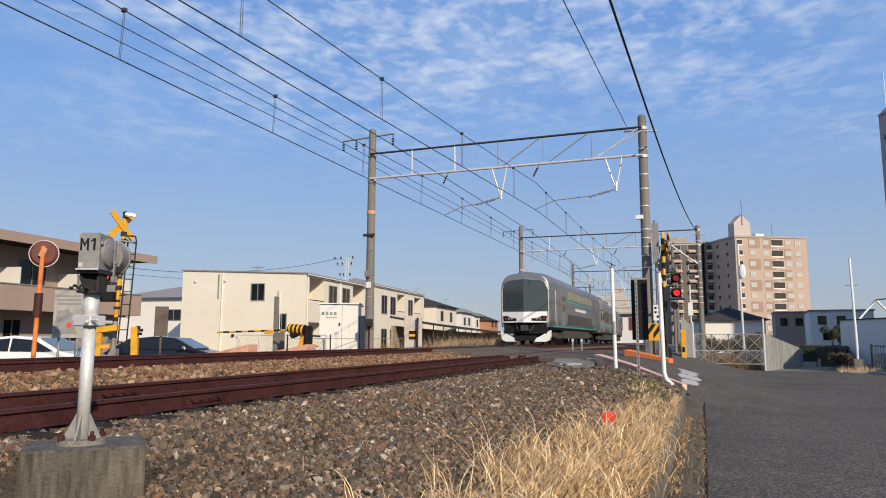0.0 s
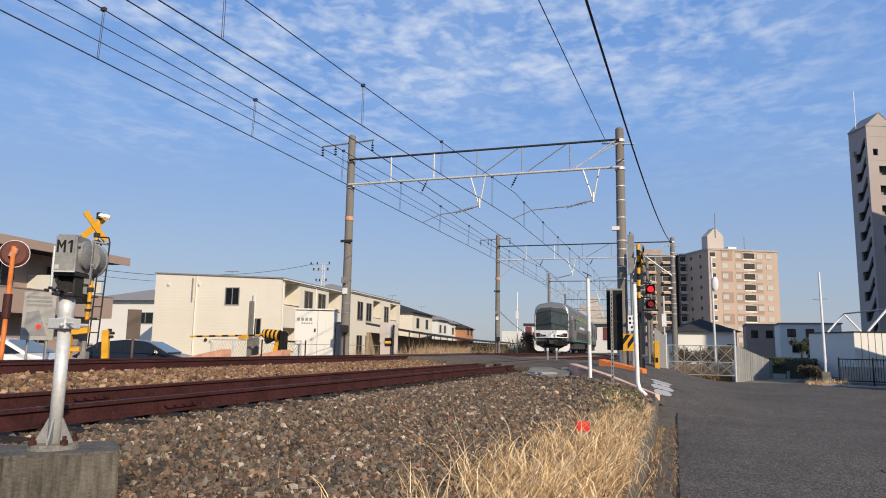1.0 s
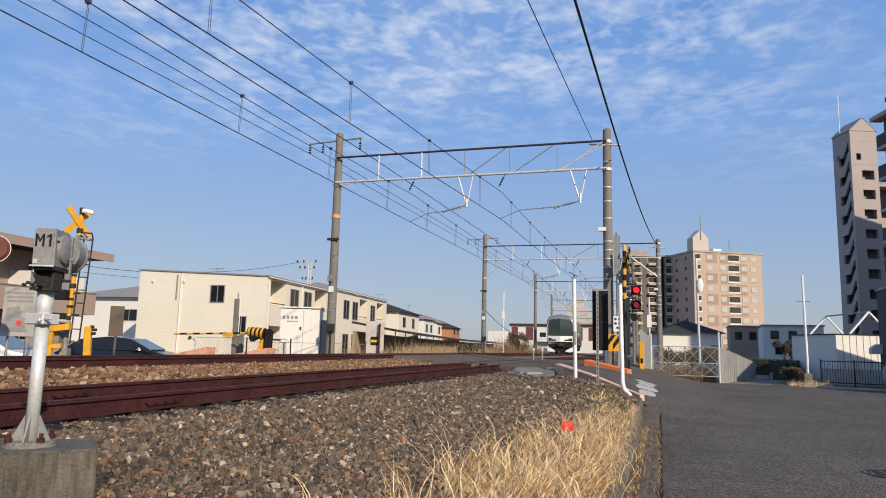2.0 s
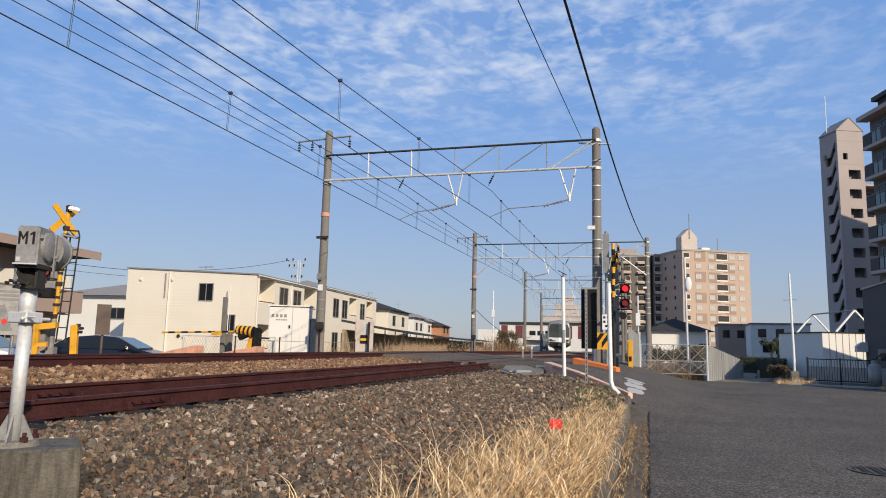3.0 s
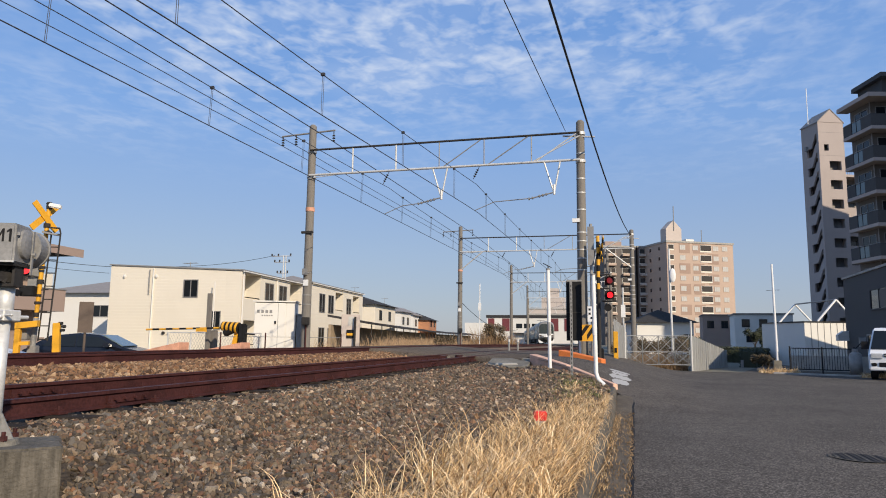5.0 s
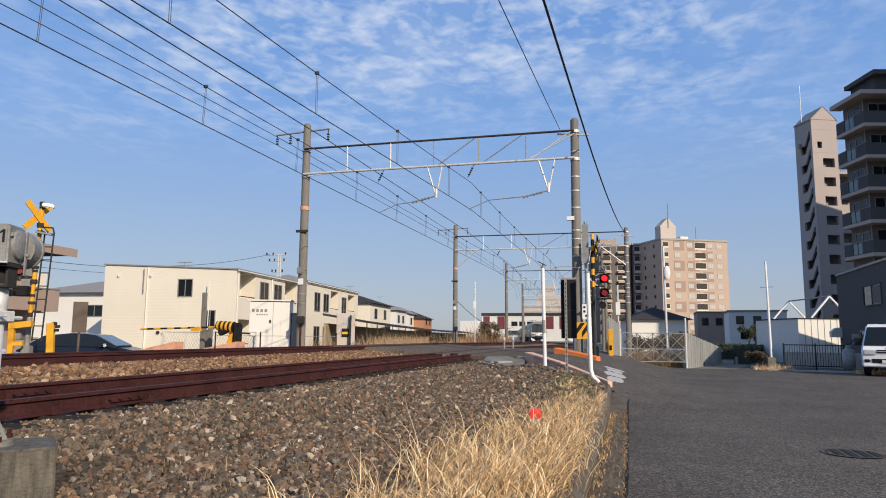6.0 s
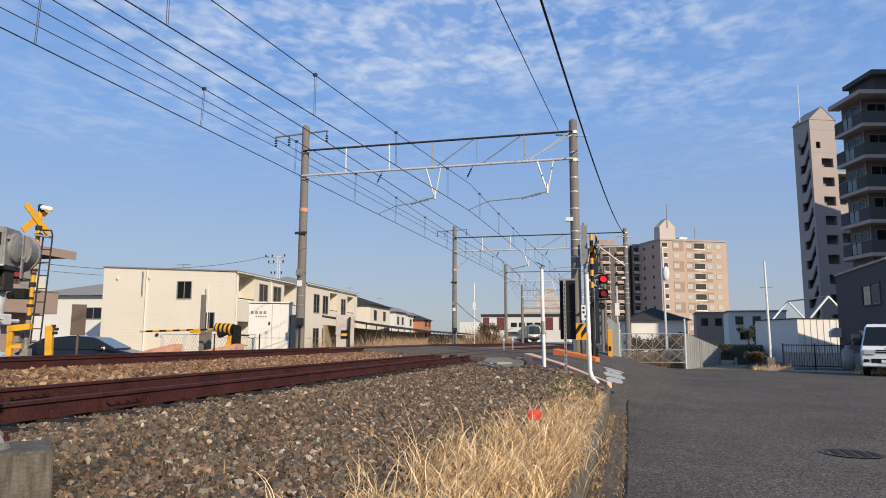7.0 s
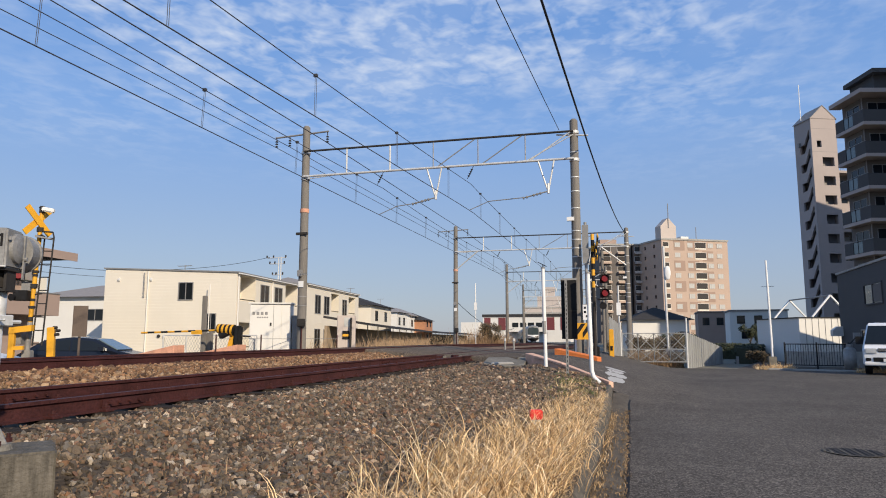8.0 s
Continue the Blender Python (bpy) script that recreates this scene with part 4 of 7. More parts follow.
rd("mast", (2.6, 0.3, 32.5), (2.6, 0.3, 39.5), 0.12, M["galvd"], ap, seg=6)
bx("tank", (8, 10.5, 3, 5, 29.5, 30.6), M["whitew"], ap)
rd("mast", (13, 3, 29.4), (13, 3, 33.5), 0.1, M["galvd"], ap, seg=6)
# both wings wear darker browns in place of the shade on their fronts
wing = tower_block("apartment_block", pose(6.2, 206, GZ, 0, 0, 18.0), 10.0, 12.0, 10, "wing_shaded", "brown apartment wing with stacked balconies, walls darkened for shade")
wing2 = tower_block("apartment_block", pose(-3.6, 203, GZ, 0, 0, 18.0), 9.6, 12.0, 10, "brownd", "apartment wing with stacked balconies, walls darkened to deep brown for shade")
for b, xs in ((wing, (1.9, 7.4)), (wing2, (2.0, 7.0))):
    for k in range(1, 10):
        for x in xs:
            recess(b, 2.9, 1.7, on_wall(x, 0, 2.9 * k + 1.6, FRONT))
            bx("balcony_front", (x - 1.5, x + 1.5, -1.1, -0.02, 2.9 * k + 0.2, 2.9 * k + 0.85), M["pinkw" if b == wing else "aptw"], b)
bx("stair_tower", (1.0, 6.0, 2, 7, 29, 31.0), M["brownw"], wing2)

# stair tower: an L of two pierced walls round an inner core, storey by storey
st = thing("stair_tower_block", pose(32.2, 107.9, GZ, 0, 0, 22.0), "tall pale stair tower with open landings and stepped stair walls", "apartment building")
TW, TD, ST = 4.15, 4.0, 2.95
TOP = 34.7
bx("core", (1.25, TW - 0.02, 1.25, TD - 0.02, 0, TOP - 2.9), M["midgrey"], st)
fz = [0.0]
for k in range(11):
    fz += [ST * k + 0.75, ST * k + (2.15 if k < 10 else 1.75)]
fz.append(TOP)
f = bmesh.new()
lattice(f, [0.0, 0.85, 1.6, 3.5, TW], fz, 0.0, 0.28, lambda i, j: j % 2 == 1 and (i == 2 if j < 21 else i == 1))
part("front_wall", f, M["towerw"], st)
for x0, y0, x1, y1 in ((0, TD - 0.28, TW, TD), (TW - 0.28, 0.282, TW, TD - 0.282)):
    bx("back_wall", (x0, x1, y0, y1, 0, TOP), M["towerw"], st)
for k in range(11):
    bx("landing", (0.28, TW - 0.28, 0.29, TD - 0.29, ST * k - 0.18, ST * k), M["conc"], st)
# left wall: solid strip at the back, slim pier at the corner, stepped parapets between
bx("side_wall", (0, 0.28, TD * 0.7, TD - 0.282, 0, TOP), M["towerw"], st)
bx("corner_pier", (0.002, 0.28, 0.282, 0.42, 0, TOP), M["towerw"], st)


def stair_edge(z, lo):
    a = ((0.7, 0.1), (0.42, 0.2), (0.16, 2.0), (0.1, 2.1)) if lo else ((0.7, 1.45), (0.44, 1.5), (0.16, 3.45), (0.1, 3.55))
    return [(TD * u, max(0.0, min(TOP, z + dz))) for u, dz in a]


for k in range(-1, 11):
    lower = stair_edge(ST * k, False) if k >= 0 else [(TD * 0.7, 0.0), (TD * 0.1, 0.0)]
    upper = stair_edge(ST * (k + 1), True)
    if k == 10:
        upper = [(TD * 0.7, TOP), (TD * 0.1, TOP)]
    q = bmesh.new()
    prism(q, lower + upper[::-1], 0.0, 0.26, "x")
    part("stair_parapet", q, M["towerw"], st)
    if 0 <= k < 10:
        q = bmesh.new()
        prism(q, [(TD * 0.62, ST * k), (TD * 0.14, ST * k + 1.9), (TD * 0.14, ST * k + 1.7), (TD * 0.62, ST * k - 0.2)], 0.3, 1.2, "x")
        part("stair_flight", q, M["conc"], st)
cap = bmesh.new()
prism(cap, [(-0.06, TOP), (TW / 2, TOP + 2.0), (TW + 0.06, TOP)], -0.06, TD + 0.06)
part("gable_roof", cap, M["towerw"], st)
for s_ in (0, 1):
    q = bmesh.new()
    x_ = -0.12 if s_ == 0 else TW + 0.12
    prism(q, [(x_, TOP - 0.08), (TW / 2, TOP + 2.03), (TW / 2, TOP + 2.15), (x_, TOP + 0.04)], -0.12, TD + 0.12)
    part("roof_sheet", q, M["midgrey"], st, "grey metal roof sheet")
rd("mast", (0.3, 2.6, TOP), (0.3, 2.6, TOP + 6.3), 0.06, M["white"], st, seg=6)
bx("wall_lamp", (-0.4, 0.0, TD * 0.62, TD * 0.7, TOP - 3.9, TOP - 3.2), M["galvd"], st)
for zz in (TOP - 1.6, TOP - 5.2):
    bx("joint", (0.03, TW - 0.03, -0.008, 0.002, zz, zz + 0.05), M["midgrey"], st)
# access corridors: parapet, slab and dark recess at every storey
sw = thing("corridor_wing", pose(36.2, 111.2, GZ, 0, 0, 22.0), "grey apartment wing with open access corridors", "apartment building")
bx("wall", (0, 16, 1.5, 9.0, 0, 26.6), M["midgrey"], sw)
for k in range(10):
    z = ST * k + 0.15
    if k < 9:
        bx("corridor_floor", (0, 16, 0.16, 1.498, z - 0.02, z + 0.16), M["conc"], sw)
        bx("parapet", (0, 16, 0.0, 0.158, z - 0.35, z + 1.15), M["towerw"], sw)
        for j in range(4):
            window(sw, 1.0, 1.1, on_wall(2.0 + 3.6 * j, 1.5, z + 1.5, FRONT), "glass", "dark", bars=0)
for x in (0.0, 3.9, 7.8, 11.7):
    bx("pier", (x, x + 0.3, 0.17, 1.49, 0, 26.6), M["towerw"], sw)
bx("roof", (-0.1, 16.3, -0.6, 9.2, 26.6, 26.95), M["towerw"], sw)
rl_ = bmesh.new()
for k in range(5):
    rod(rl_, (0.1 + 0.3 * k, 0.1, 26.95), (0.1 + 0.3 * k, 0.1, 28.6), 0.03, seg=5)
rod(rl_, (0.1, 0.1, 28.6), (1.3, 0.1, 28.6), 0.03, seg=5); rod(rl_, (0.1, 0.1, 27.8), (1.3, 0.1, 27.8), 0.03, seg=5)
part("roof_railing", rl_, M["galvd"], sw)

# corner of the block with balconies wrapped round it
bal = thing("balcony_block", pose(25.3, 62.5, GZ, 0, 0, 15.2), "dark grey apartment block with balconies wrapped round its corner", "apartment building")
bx("wall", (0.85, 9.0, 1.35, 4.4, 0, 23.4), M["brownd"], bal)
# wing and link out of view, added to keep the balconies in shadow
bx("shade_wing", (9.0, 23.0, -17.0, -12.0, 0, 34.0), M["greyw"], bal)
bx("shade_wing_link", (9.0, 23.0, -11.99, 1.3, 0, 23.0), M["greyw"], bal)
bx("shade_wing_roof", (8.9, 23.1, -17.1, -11.9, 34.0, 34.3), M["conc"], bal)
BS = 2.9
for k in range(8):
    z = 20.25 - BS * k                  # underside of the slab
    if z < 0:
        continue
    sl_ = bmesh.new(); prism(sl_, [(0.0, 0.0), (9.0, 0.0), (9.0, 1.348), (0.848, 1.348), (0.848, 4.3), (0.0, 4.3)], z, z + 0.3, "z")
    part("balcony_slab", sl_, M["towerw"], bal, "pale slab edge")
    bx("parapet", (0.03, 0.15, 3.0, 4.3, z + 0.3, z + 1.4), M["greyw"], bal)
    bx("parapet", (0.03, 0.15, 0.03, 1.55, z + 0.3, z + 1.4), M["greyw"], bal)
    bx("parapet", (0.152, 9.0, 0.03, 0.15, z + 0.3, z + 1.4), M["greyw"], bal)
    bx("parapet", (0.152, 0.846, 4.18, 4.3, z + 0.3, z + 1.4), M["greyw"], bal)
    for j in range(2):
        bx("glass_panel", (0.07, 0.1, 1.6 + 0.72 * j, 2.24 + 0.72 * j, z + 0.36, z + 1.34), M["glassb"], bal, "grey glass balustrade panel")
    for j in range(3):
        bx("baluster", (0.05, 0.12, 1.555 + 0.72 * j - 0.01, 1.595 + 0.72 * j, z + 0.3, z + 1.44), M["black"], bal)
    rd("handrail", (0.09, 0.05, z + 1.45), (0.09, 4.28, z + 1.45), 0.03, M["galvd"], bal, seg=6)
    window(bal, 1.9, 1.75, on_wall(0.85, 2.7, z + 1.5, LEFT), "glass", "galvd", bars=1)
    for j in range(3):
        window(bal, 1.7, 1.9, on_wall(2.2 + 2.6 * j, 1.35, z + 1.5, FRONT), "glass", "galvd", bars=1)
    rd("downpipe", (0.78, 1.28, z + 0.3), (0.78, 1.28, z + BS), 0.05, M["midgrey"], bal, seg=8)
rf_ = bmesh.new(); prism(rf_, [(-0.25, -0.25), (9.0, -0.25), (9.0, 1.3), (0.84, 1.3), (0.84, 4.7), (-0.25, 4.7)], 20.25 + BS, 20.25 + BS + 0.38, "z")
part("roof_slab", rf_, M["towerw"], bal, "pale roof slab with wide eaves")
bx("upper_storey", (1.6, 9.0, 0.6, 4.2, 20.25 + BS + 0.38, 20.25 + BS + 1.9), M["greyw"], bal)
bx("upper_roof", (1.1, 9.0, -0.1, 4.4, 20.25 + BS + 1.9, 20.25 + BS + 2.3), M["greyw"], bal)

garage = thing("workshop", pose(15.4, 36.5, GZ, 0, 0, -1.5), "plain dark grey workshop building with small windows", "building")
bx("wall", (0, 9, -8.2, 0, 0, 4.75), M["greyw"], garage)
bx("coping", (-0.06, 9.1, -8.3, 0.06, 4.75, 4.85), M["conc"], garage)
window(garage, 2.5, 0.85, on_wall(0, -5.9, 3.42, LEFT), "glass", "greyw", bars=1)
bx("curtain", (-0.03, -0.013, -7.1, -5.98, 3.03, 3.8), M["brownd"], garage)
rd("lamp", (-0.02, -6.4, 2.05), (-0.2, -6.4, 2.05), 0.07, M["white"], garage)
window(garage, 0.6, 0.9, on_wall(0, -4.1, 1.35, LEFT), "glass", "galvd", bars=0)
hood = bmesh.new(); prism(hood, [(-0.5, 1.55), (-0.5, 1.85), (-0.25, 2.05), (0, 2.05), (0, 1.55)], -0.5, 0.0)
part("vent_hood", hood, M["galv"], garage)
store = thing("storage_shed", pose(14.29, 40.5, GZ, 0, 0, 20), "white corrugated storage building", "shed")
bx("wall", (0, 3.6, 0, 4.6, 0, 2.62), M["whitew"], store)
bx("roof", (-0.05, 3.65, -0.05, 4.65, 2.62, 2.68), M["dark"], store)
for k in range(1, 9):
    bx("rib", (0.4 * k - 0.012, 0.4 * k + 0.012, -0.02, 0.01, 0.02, 2.6), M["galvd"], store)
gab = thing("gabled_canopy", pose(16.26, 46, GZ, 0, 0, 11.5), "open white gabled roof frame behind the shed", "canopy")
for y in (0, 6.1):
    for x in (0.03, 2.47):
        gm = bmesh.new(); rod(gm, (x, y, 2.84), (1.25, y, 4.25), 0.07, seg=6)
        part("rafter", gm, M["white"], gab)
        rd("post", (x, y, 0), (x, y, 2.86), 0.06, M["white"], gab, seg=8)
rd("ridge", (1.25, 0, 4.25), (1.25, 6.1, 4.25), 0.05, M["galvd"], gab, seg=6)
# unseen taller block, added so that its shadow lies on the stair tower
nx = thing("apartment_block", pose(47, 70, GZ), "plain tall block hidden behind the balcony block, added to shade the stair tower", "apartment building")
bx("wall", (0, 18, 0, 22, 0, 33), M["greyw"], nx)
bx("roof", (-0.4, 18.4, -0.4, 22.4, 33, 33.5), M["greyw"], nx)
# low houses right of the lane
lh = block("house", pose(5.0, 76.0, GZ, 0, 0, 12), 6.2, 6, 3.5, "whitew", "low white house with dark blue hipped roof", "house", "hip", "roofd", 0.2, 1.5)
window(lh, 1.0, 1.0, on_wall(5.6, 0, 1.7, FRONT), "glass", "whitew")
fh = block("house", pose(16.3, 125, GZ, 0, 0, -2), 6.0, 10, 6.0, "brownw", "small brown flat-roofed two-storey house", "house")
fh2 = block("house", pose(18.1, 98.6, GZ, 0, 0, -3), 7.3, 9, 5.2, "whitew", "pale flat-roofed house beside the lane", "house")
for x_ in (1.4, 3.6):
    window(fh2, 0.9, 1.0, on_wall(x_, 0, 4.0, FRONT), "glass", "dark")
    window(fh2, 0.7, 0.9, on_wall(x_ + 0.4, 0, 1.9, FRONT), "glass", "dark")
for x_ in (1.3, 3.6):
    window(fh, 1.0, 1.2, on_wall(x_, 0, 4.4, FRONT), "glass", "dark")
# long white and maroon works behind the end of the line
wk = thing("works_hall", pose(-50, 255, GZ, 0, 0, 0), "long white works hall with maroon panels and dark roof edge", "building")
bx("wall", (0, 33, 0, 18, 0, 9.6), M["whitew"], wk)
bx("roof_edge", (-0.3, 33.3, -0.3, 18, 9.6, 10.6), M["roofd"], wk)
MAROON = mat("maroon_panel", (0.16, 0.035, 0.04), 0.7)
for x, w in ((0.5, 3.5), (6, 4.0), (24.5, 4.0), (29.5, 3.0)):
    bx("panel", (x, x + w * 0.7, -0.1, 0.1, 4.6, 9.3), MAROON, wk)
for k in range(4):
    window(wk, 2.2, 1.6, on_wall(12.5 + 3.0 * k, 0, 6.5, FRONT), "glass", "dark")
bx("canopy", (10.5, 24, -2.0, -0.05, 3.6, 3.9), M["roofd"], wk)
an_ = thing("annex", pose(-57.5, 250, GZ), "plain white annex of the works hall", "building")
bx("wall", (0, 6.8, 0, 10, 0, 7.5), M["whitew"], an_)
fb = tower_block("apartment_block", pose(-45, 330, GZ, 0, 0, 0), 21, 12, 5, "pinkw", "pale distant apartment block with stepped balconies", 3.2)
for k in range(1, 5):
    bx("balcony_row", (-0.3, 21.3, -1.2, -0.02, 3.2 * k, 3.2 * k + 1.2), M["conc"], fb)
bx("upper_storeys", (6, 17, 2, 10, 16, 22), M["pinkw"], fb)
bx("upper_storeys", (9, 14, 3, 9, 22, 26.5), M["pinkw"], fb)

# ---- the train: double-deck end car and the cars ahead of it ----
def body_ring(sx=1.0, top=4.07, low=0.95, shoulder=3.3):
    """Half outline of the car body, from the sill up and over the roof."""
    p = []
    w = 1.45 * sx
    p += [(w * 0.985, low), (w, low + 0.5), (w, 2.2), (w * 0.99, shoulder - 0.1)]
    for k in range(1, 7):
        a = k / 6 * math.pi / 2
        p.append((w * (0.56 + 0.43 * math.cos(a)), shoulder - 0.1 + (top - shoulder + 0.02) * math.sin(a) * 0.93))
    p.append((0, top))
    return p + [(-x, z) for x, z in p[-2::-1]]


def loft(bm, rings):
    prev = None
    for ring in rings:
        cur = [bm.verts.new(v) for v in ring]
        if prev:
            for i in range(len(cur)):
                j = (i + 1) % len(cur)
                bm.faces.new((prev[i], prev[j], cur[j], cur[i]))
        prev = cur
    return prev


def patch(name, outline, off, material, parent, label="", thick=0.02):
    """A flat or folded panel: outline of x, z; off(x, z) gives its y."""
    bm = bmesh.new()
    f = [bm.verts.new((x, off(x, z), z)) for x, z in outline]
    b = [bm.verts.new((x, off(x, z) + thick, z)) for x, z in outline]
    n = len(outline)
    bm.faces.new(f); bm.faces.new(b[::-1])
    for i in range(n):
        bm.faces.new((f[i], b[i], b[(i + 1) % n], f[(i + 1) % n]))
    bmesh.ops.recalc_face_normals(bm, faces=bm.faces[:])
    return part(name, bm, material, parent, label)


CAR = 20.0


def bogie(car, y):
    b = bmesh.new()
    for s in (-1, 1):
        box(b, s * 0.95 - 0.08, s * 0.95 + 0.08, y - 1.5, y + 1.5, 0.42, 0.7)
        box(b, s * 0.95 - 0.1, s * 0.95 + 0.1, y - 0.3, y + 0.3, 0.5, 0.95)
    box(b, -0.9, 0.9, y - 0.3, y + 0.3, 0.45, 0.75)
    g = part("bogie", b, M["under"], car)
    for dy in (-1.05, 1.05):
        for s in (-1, 1):
            rd("wheel", (s * 0.53, y + dy, 0.43), (s * 0.66, y + dy, 0.43), 0.43, M["dark"], g, seg=20)


def side_box(car, name, s, y0, y1, z0, z1, material, out=0.012, label=""):
    x = 1.45 * s
    return bx(name, (min(x - 0.04 * s, x + out * s), max(x - 0.04 * s, x + out * s), y0, y1, z0, z1), M[material], car, label)


def make_car(kind):
    """One car on its own: y runs ahead from the rear end at 0; z from the rail top."""
    label = {"end": "double-deck silver end car with white nose and large windscreen", "mid": "silver stainless passenger car of a commuter train"}[kind]
    car = thing("train_car", pose(0, 0, 0), label, "train car", "cars of the train")
    b = bmesh.new()
    base = body_ring()
    rings = []
    stations = [(0.02, 0.9, 3.92, 3.1), (0.12, 0.95, 3.99, 3.2), (0.45, 0.985, 4.05, 3.27), (1.1, 1, 4.07, 3.3), (CAR - 0.3, 1, 4.07, 3.3)] if kind == "end" else [(0.3, 1, 4.0, 3.3), (CAR - 0.3, 1, 4.0, 3.3)]
    low = 0.95
    for y, sx, top, sh in stations:
        rings.append([(x, y, z) for x, z in body_ring(sx, top, low, sh)])
    first = rings[0]
    last = loft(b, rings)
    b.faces.new(last)
    b.verts.ensure_lookup_table()
    b.faces.new([b.verts[i] for i in range(len(first))][::-1])
    bmesh.ops.recalc_face_normals(b, faces=b.faces[:])
    for f in b.faces:
        f.smooth = abs(f.normal.y) < 0.9
    part("body", b, M["silver"], car)
    u = bmesh.new()
    box(u, -1.25, 1.25, 4.8, CAR - 4.8, 0.35, 0.96)
    box(u, -1.3, 1.3, 0.5, CAR - 0.5, 0.85, 0.97)
    part("underframe", u, M["under"], car)
    bogie(car, 3.0); bogie(car, CAR - 3.0)
    if kind == "end":
        fold = lambda x, z: -0.34 + 0.26 * abs(x)
        # windscreen halves with rounded outer corners
        for s in (-1, 1):
            o = [(0.0, 1.78), (1.26 * s, 1.8), (1.31 * s, 1.88), (1.31 * s, 2.95), (1.26 * s, 3.2), (1.13 * s, 3.38), (0.9 * s, 3.5), (0.0, 3.56)]
            patch("windscreen", o if s > 0 else o[::-1], lambda x, z: fold(x, z) - 0.015, M["screen"], car, "large dark windscreen half")
            o = [(0.0, 1.2), (1.24 * s, 1.2), (1.28 * s, 1.8), (0.0, 1.8)]
            patch("nose_panel", o if s > 0 else o[::-1], lambda x, z: fold(x, z) - 0.01, M["trainw"], car, "white nose panel")
            o = [(0.42 * s, 1.3), (1.2 * s, 1.27), (1.22 * s, 1.56), (0.95 * s, 1.56), (0.75 * s, 1.45), (0.42 * s, 1.42)]
            hl = patch("headlight", o if s > 0 else o[::-1], lambda x, z: fold(x, z) - 0.03, M["black"], car, "dark angular headlight cluster")
            for q in (0.7, 0.88, 1.06):
                rd("lens", (q * s, fold(q, 1.4) - 0.034, 1.41), (q * s, fold(q, 1.4) - 0.05, 1.41), 0.06, M["lens" if q > 1 else "galvd"], hl, seg=10)
            # white skirts under the corners
            o = [(0.48 * s, 0.16), (1.1 * s, 0.16), (1.3 * s, 0.24), (1.37 * s, 0.45), (1.38 * s, 0.78), (0.8 * s, 0.44), (0.6 * s, 0.36)]
            patch("skirt", o if s > 0 else o[::-1], lambda x, z: -0.02 + 0.04 * abs(x), M["trainw"], car, "white corner skirt", thick=0.35)
        # pillar frame round the screen
        fr = bmesh.new()
        for s in (-1, 1):
            rod(fr, (1.3 * s, 0.0, 1.2), (1.3 * s, 0.0, 3.0), 0.06, seg=8)
            rod(fr, (1.3 * s, 0.0, 3.0), (1.1 * s, 0.0, 3.42), 0.06, seg=8)
            rod(fr, (1.1 * s, 0.0, 3.42), (0, -0.08, 3.6), 0.06, seg=8)
        part("screen_frame", fr, M["silver"], car, "pale frame round the windscreen")
        k = bmesh.new()
        box(k, -1.2, 1.2, 0.02, 0.5, 0.6, 1.2)
        box(k, -0.55, 0.55, -0.06, 0.4, 0.22, 0.5)
        part("buffer_beam", k, M["black"], car)
        cp = bmesh.new()
        box(cp, -0.16, 0.16, -0.42, 0.1, 0.75, 1.05)
        rod(cp, (-0.3, -0.2, 0.7), (-0.5, -0.05, 1.05), 0.03, seg=6); rod(cp, (0.3, -0.2, 0.7), (0.5, -0.05, 1.05), 0.03, seg=6)
        rod(cp, (0.3, -0.12, 0.8), (-0.3, -0.12, 0.8), 0.03, seg=6)
        part("coupler", cp, M["under"], car)
        dest = bmesh.new(); box(dest, -0.95, -0.45, -0.11, -0.06, 3.22, 3.38)
        part("destination_panel", dest, M["traing"], car)
        for s in (-1, 1):
            side_box(car, "cab_door", s, 1.3, 1.95, 1.05, 3.05, "traing")
            side_box(car, "door", s, 3.0, 4.25, 1.05, 3.1, "traing", 0.016)
            side_box(car, "door_window", s, 3.2, 3.55, 1.9, 2.8, "glass", 0.022)
            side_box(car, "door_window", s, 3.7, 4.05, 1.9, 2.8, "glass", 0.022)
            for k2 in range(6):
                side_box(car, "upper_window", s, 5.2 + 1.75 * k2, 6.75 + 1.75 * k2, 2.72, 3.22, "upperglass", 0.014)
                side_box(car, "lower_window", s, 5.2 + 1.75 * k2, 6.75 + 1.75 * k2, 1.2, 1.8, "trainglass", 0.014)
            side_box(car, "stripe", s, 4.6, 16.4, 2.52, 2.6, "teal", 0.01, "teal stripe")
            side_box(car, "stripe", s, 0.6, CAR - 0.4, 0.97, 1.04, "teal", 0.011, "teal stripe")
            side_box(car, "mark", s, 8.0, 12.5, 2.1, 2.3, "trainw", 0.01, "row of pale lettering bars")
            side_box(car, "door", s, 17.0, 18.3, 1.05, 3.1, "traing", 0.016)
            rd("handrail", (1.47 * s, 1.2, 1.2), (1.47 * s, 1.2, 3.0), 0.015, M["galv"], car, seg=6)
    else:
        for s in (-1, 1):
            for yd in (2.4, 9.35, 16.3):
                side_box(car, "door", s, yd, yd + 1.3, 1.05, 3.05, "traing", 0.016)
                side_box(car, "door_window", s, yd + 0.15, yd + 0.58, 1.9, 2.8, "glass", 0.022)
                side_box(car, "door_window", s, yd + 0.72, yd + 1.15, 1.9, 2.8, "glass", 0.022)
            for y0 in (4.1, 6.7, 11.1, 13.7):
                side_box(car, "window", s, y0, y0 + 2.1, 1.9, 2.85, "trainglass", 0.014)
            side_box(car, "stripe", s, 0.6, CAR - 0.4, 1.5, 1.62, "teal", 0.01, "teal stripe")
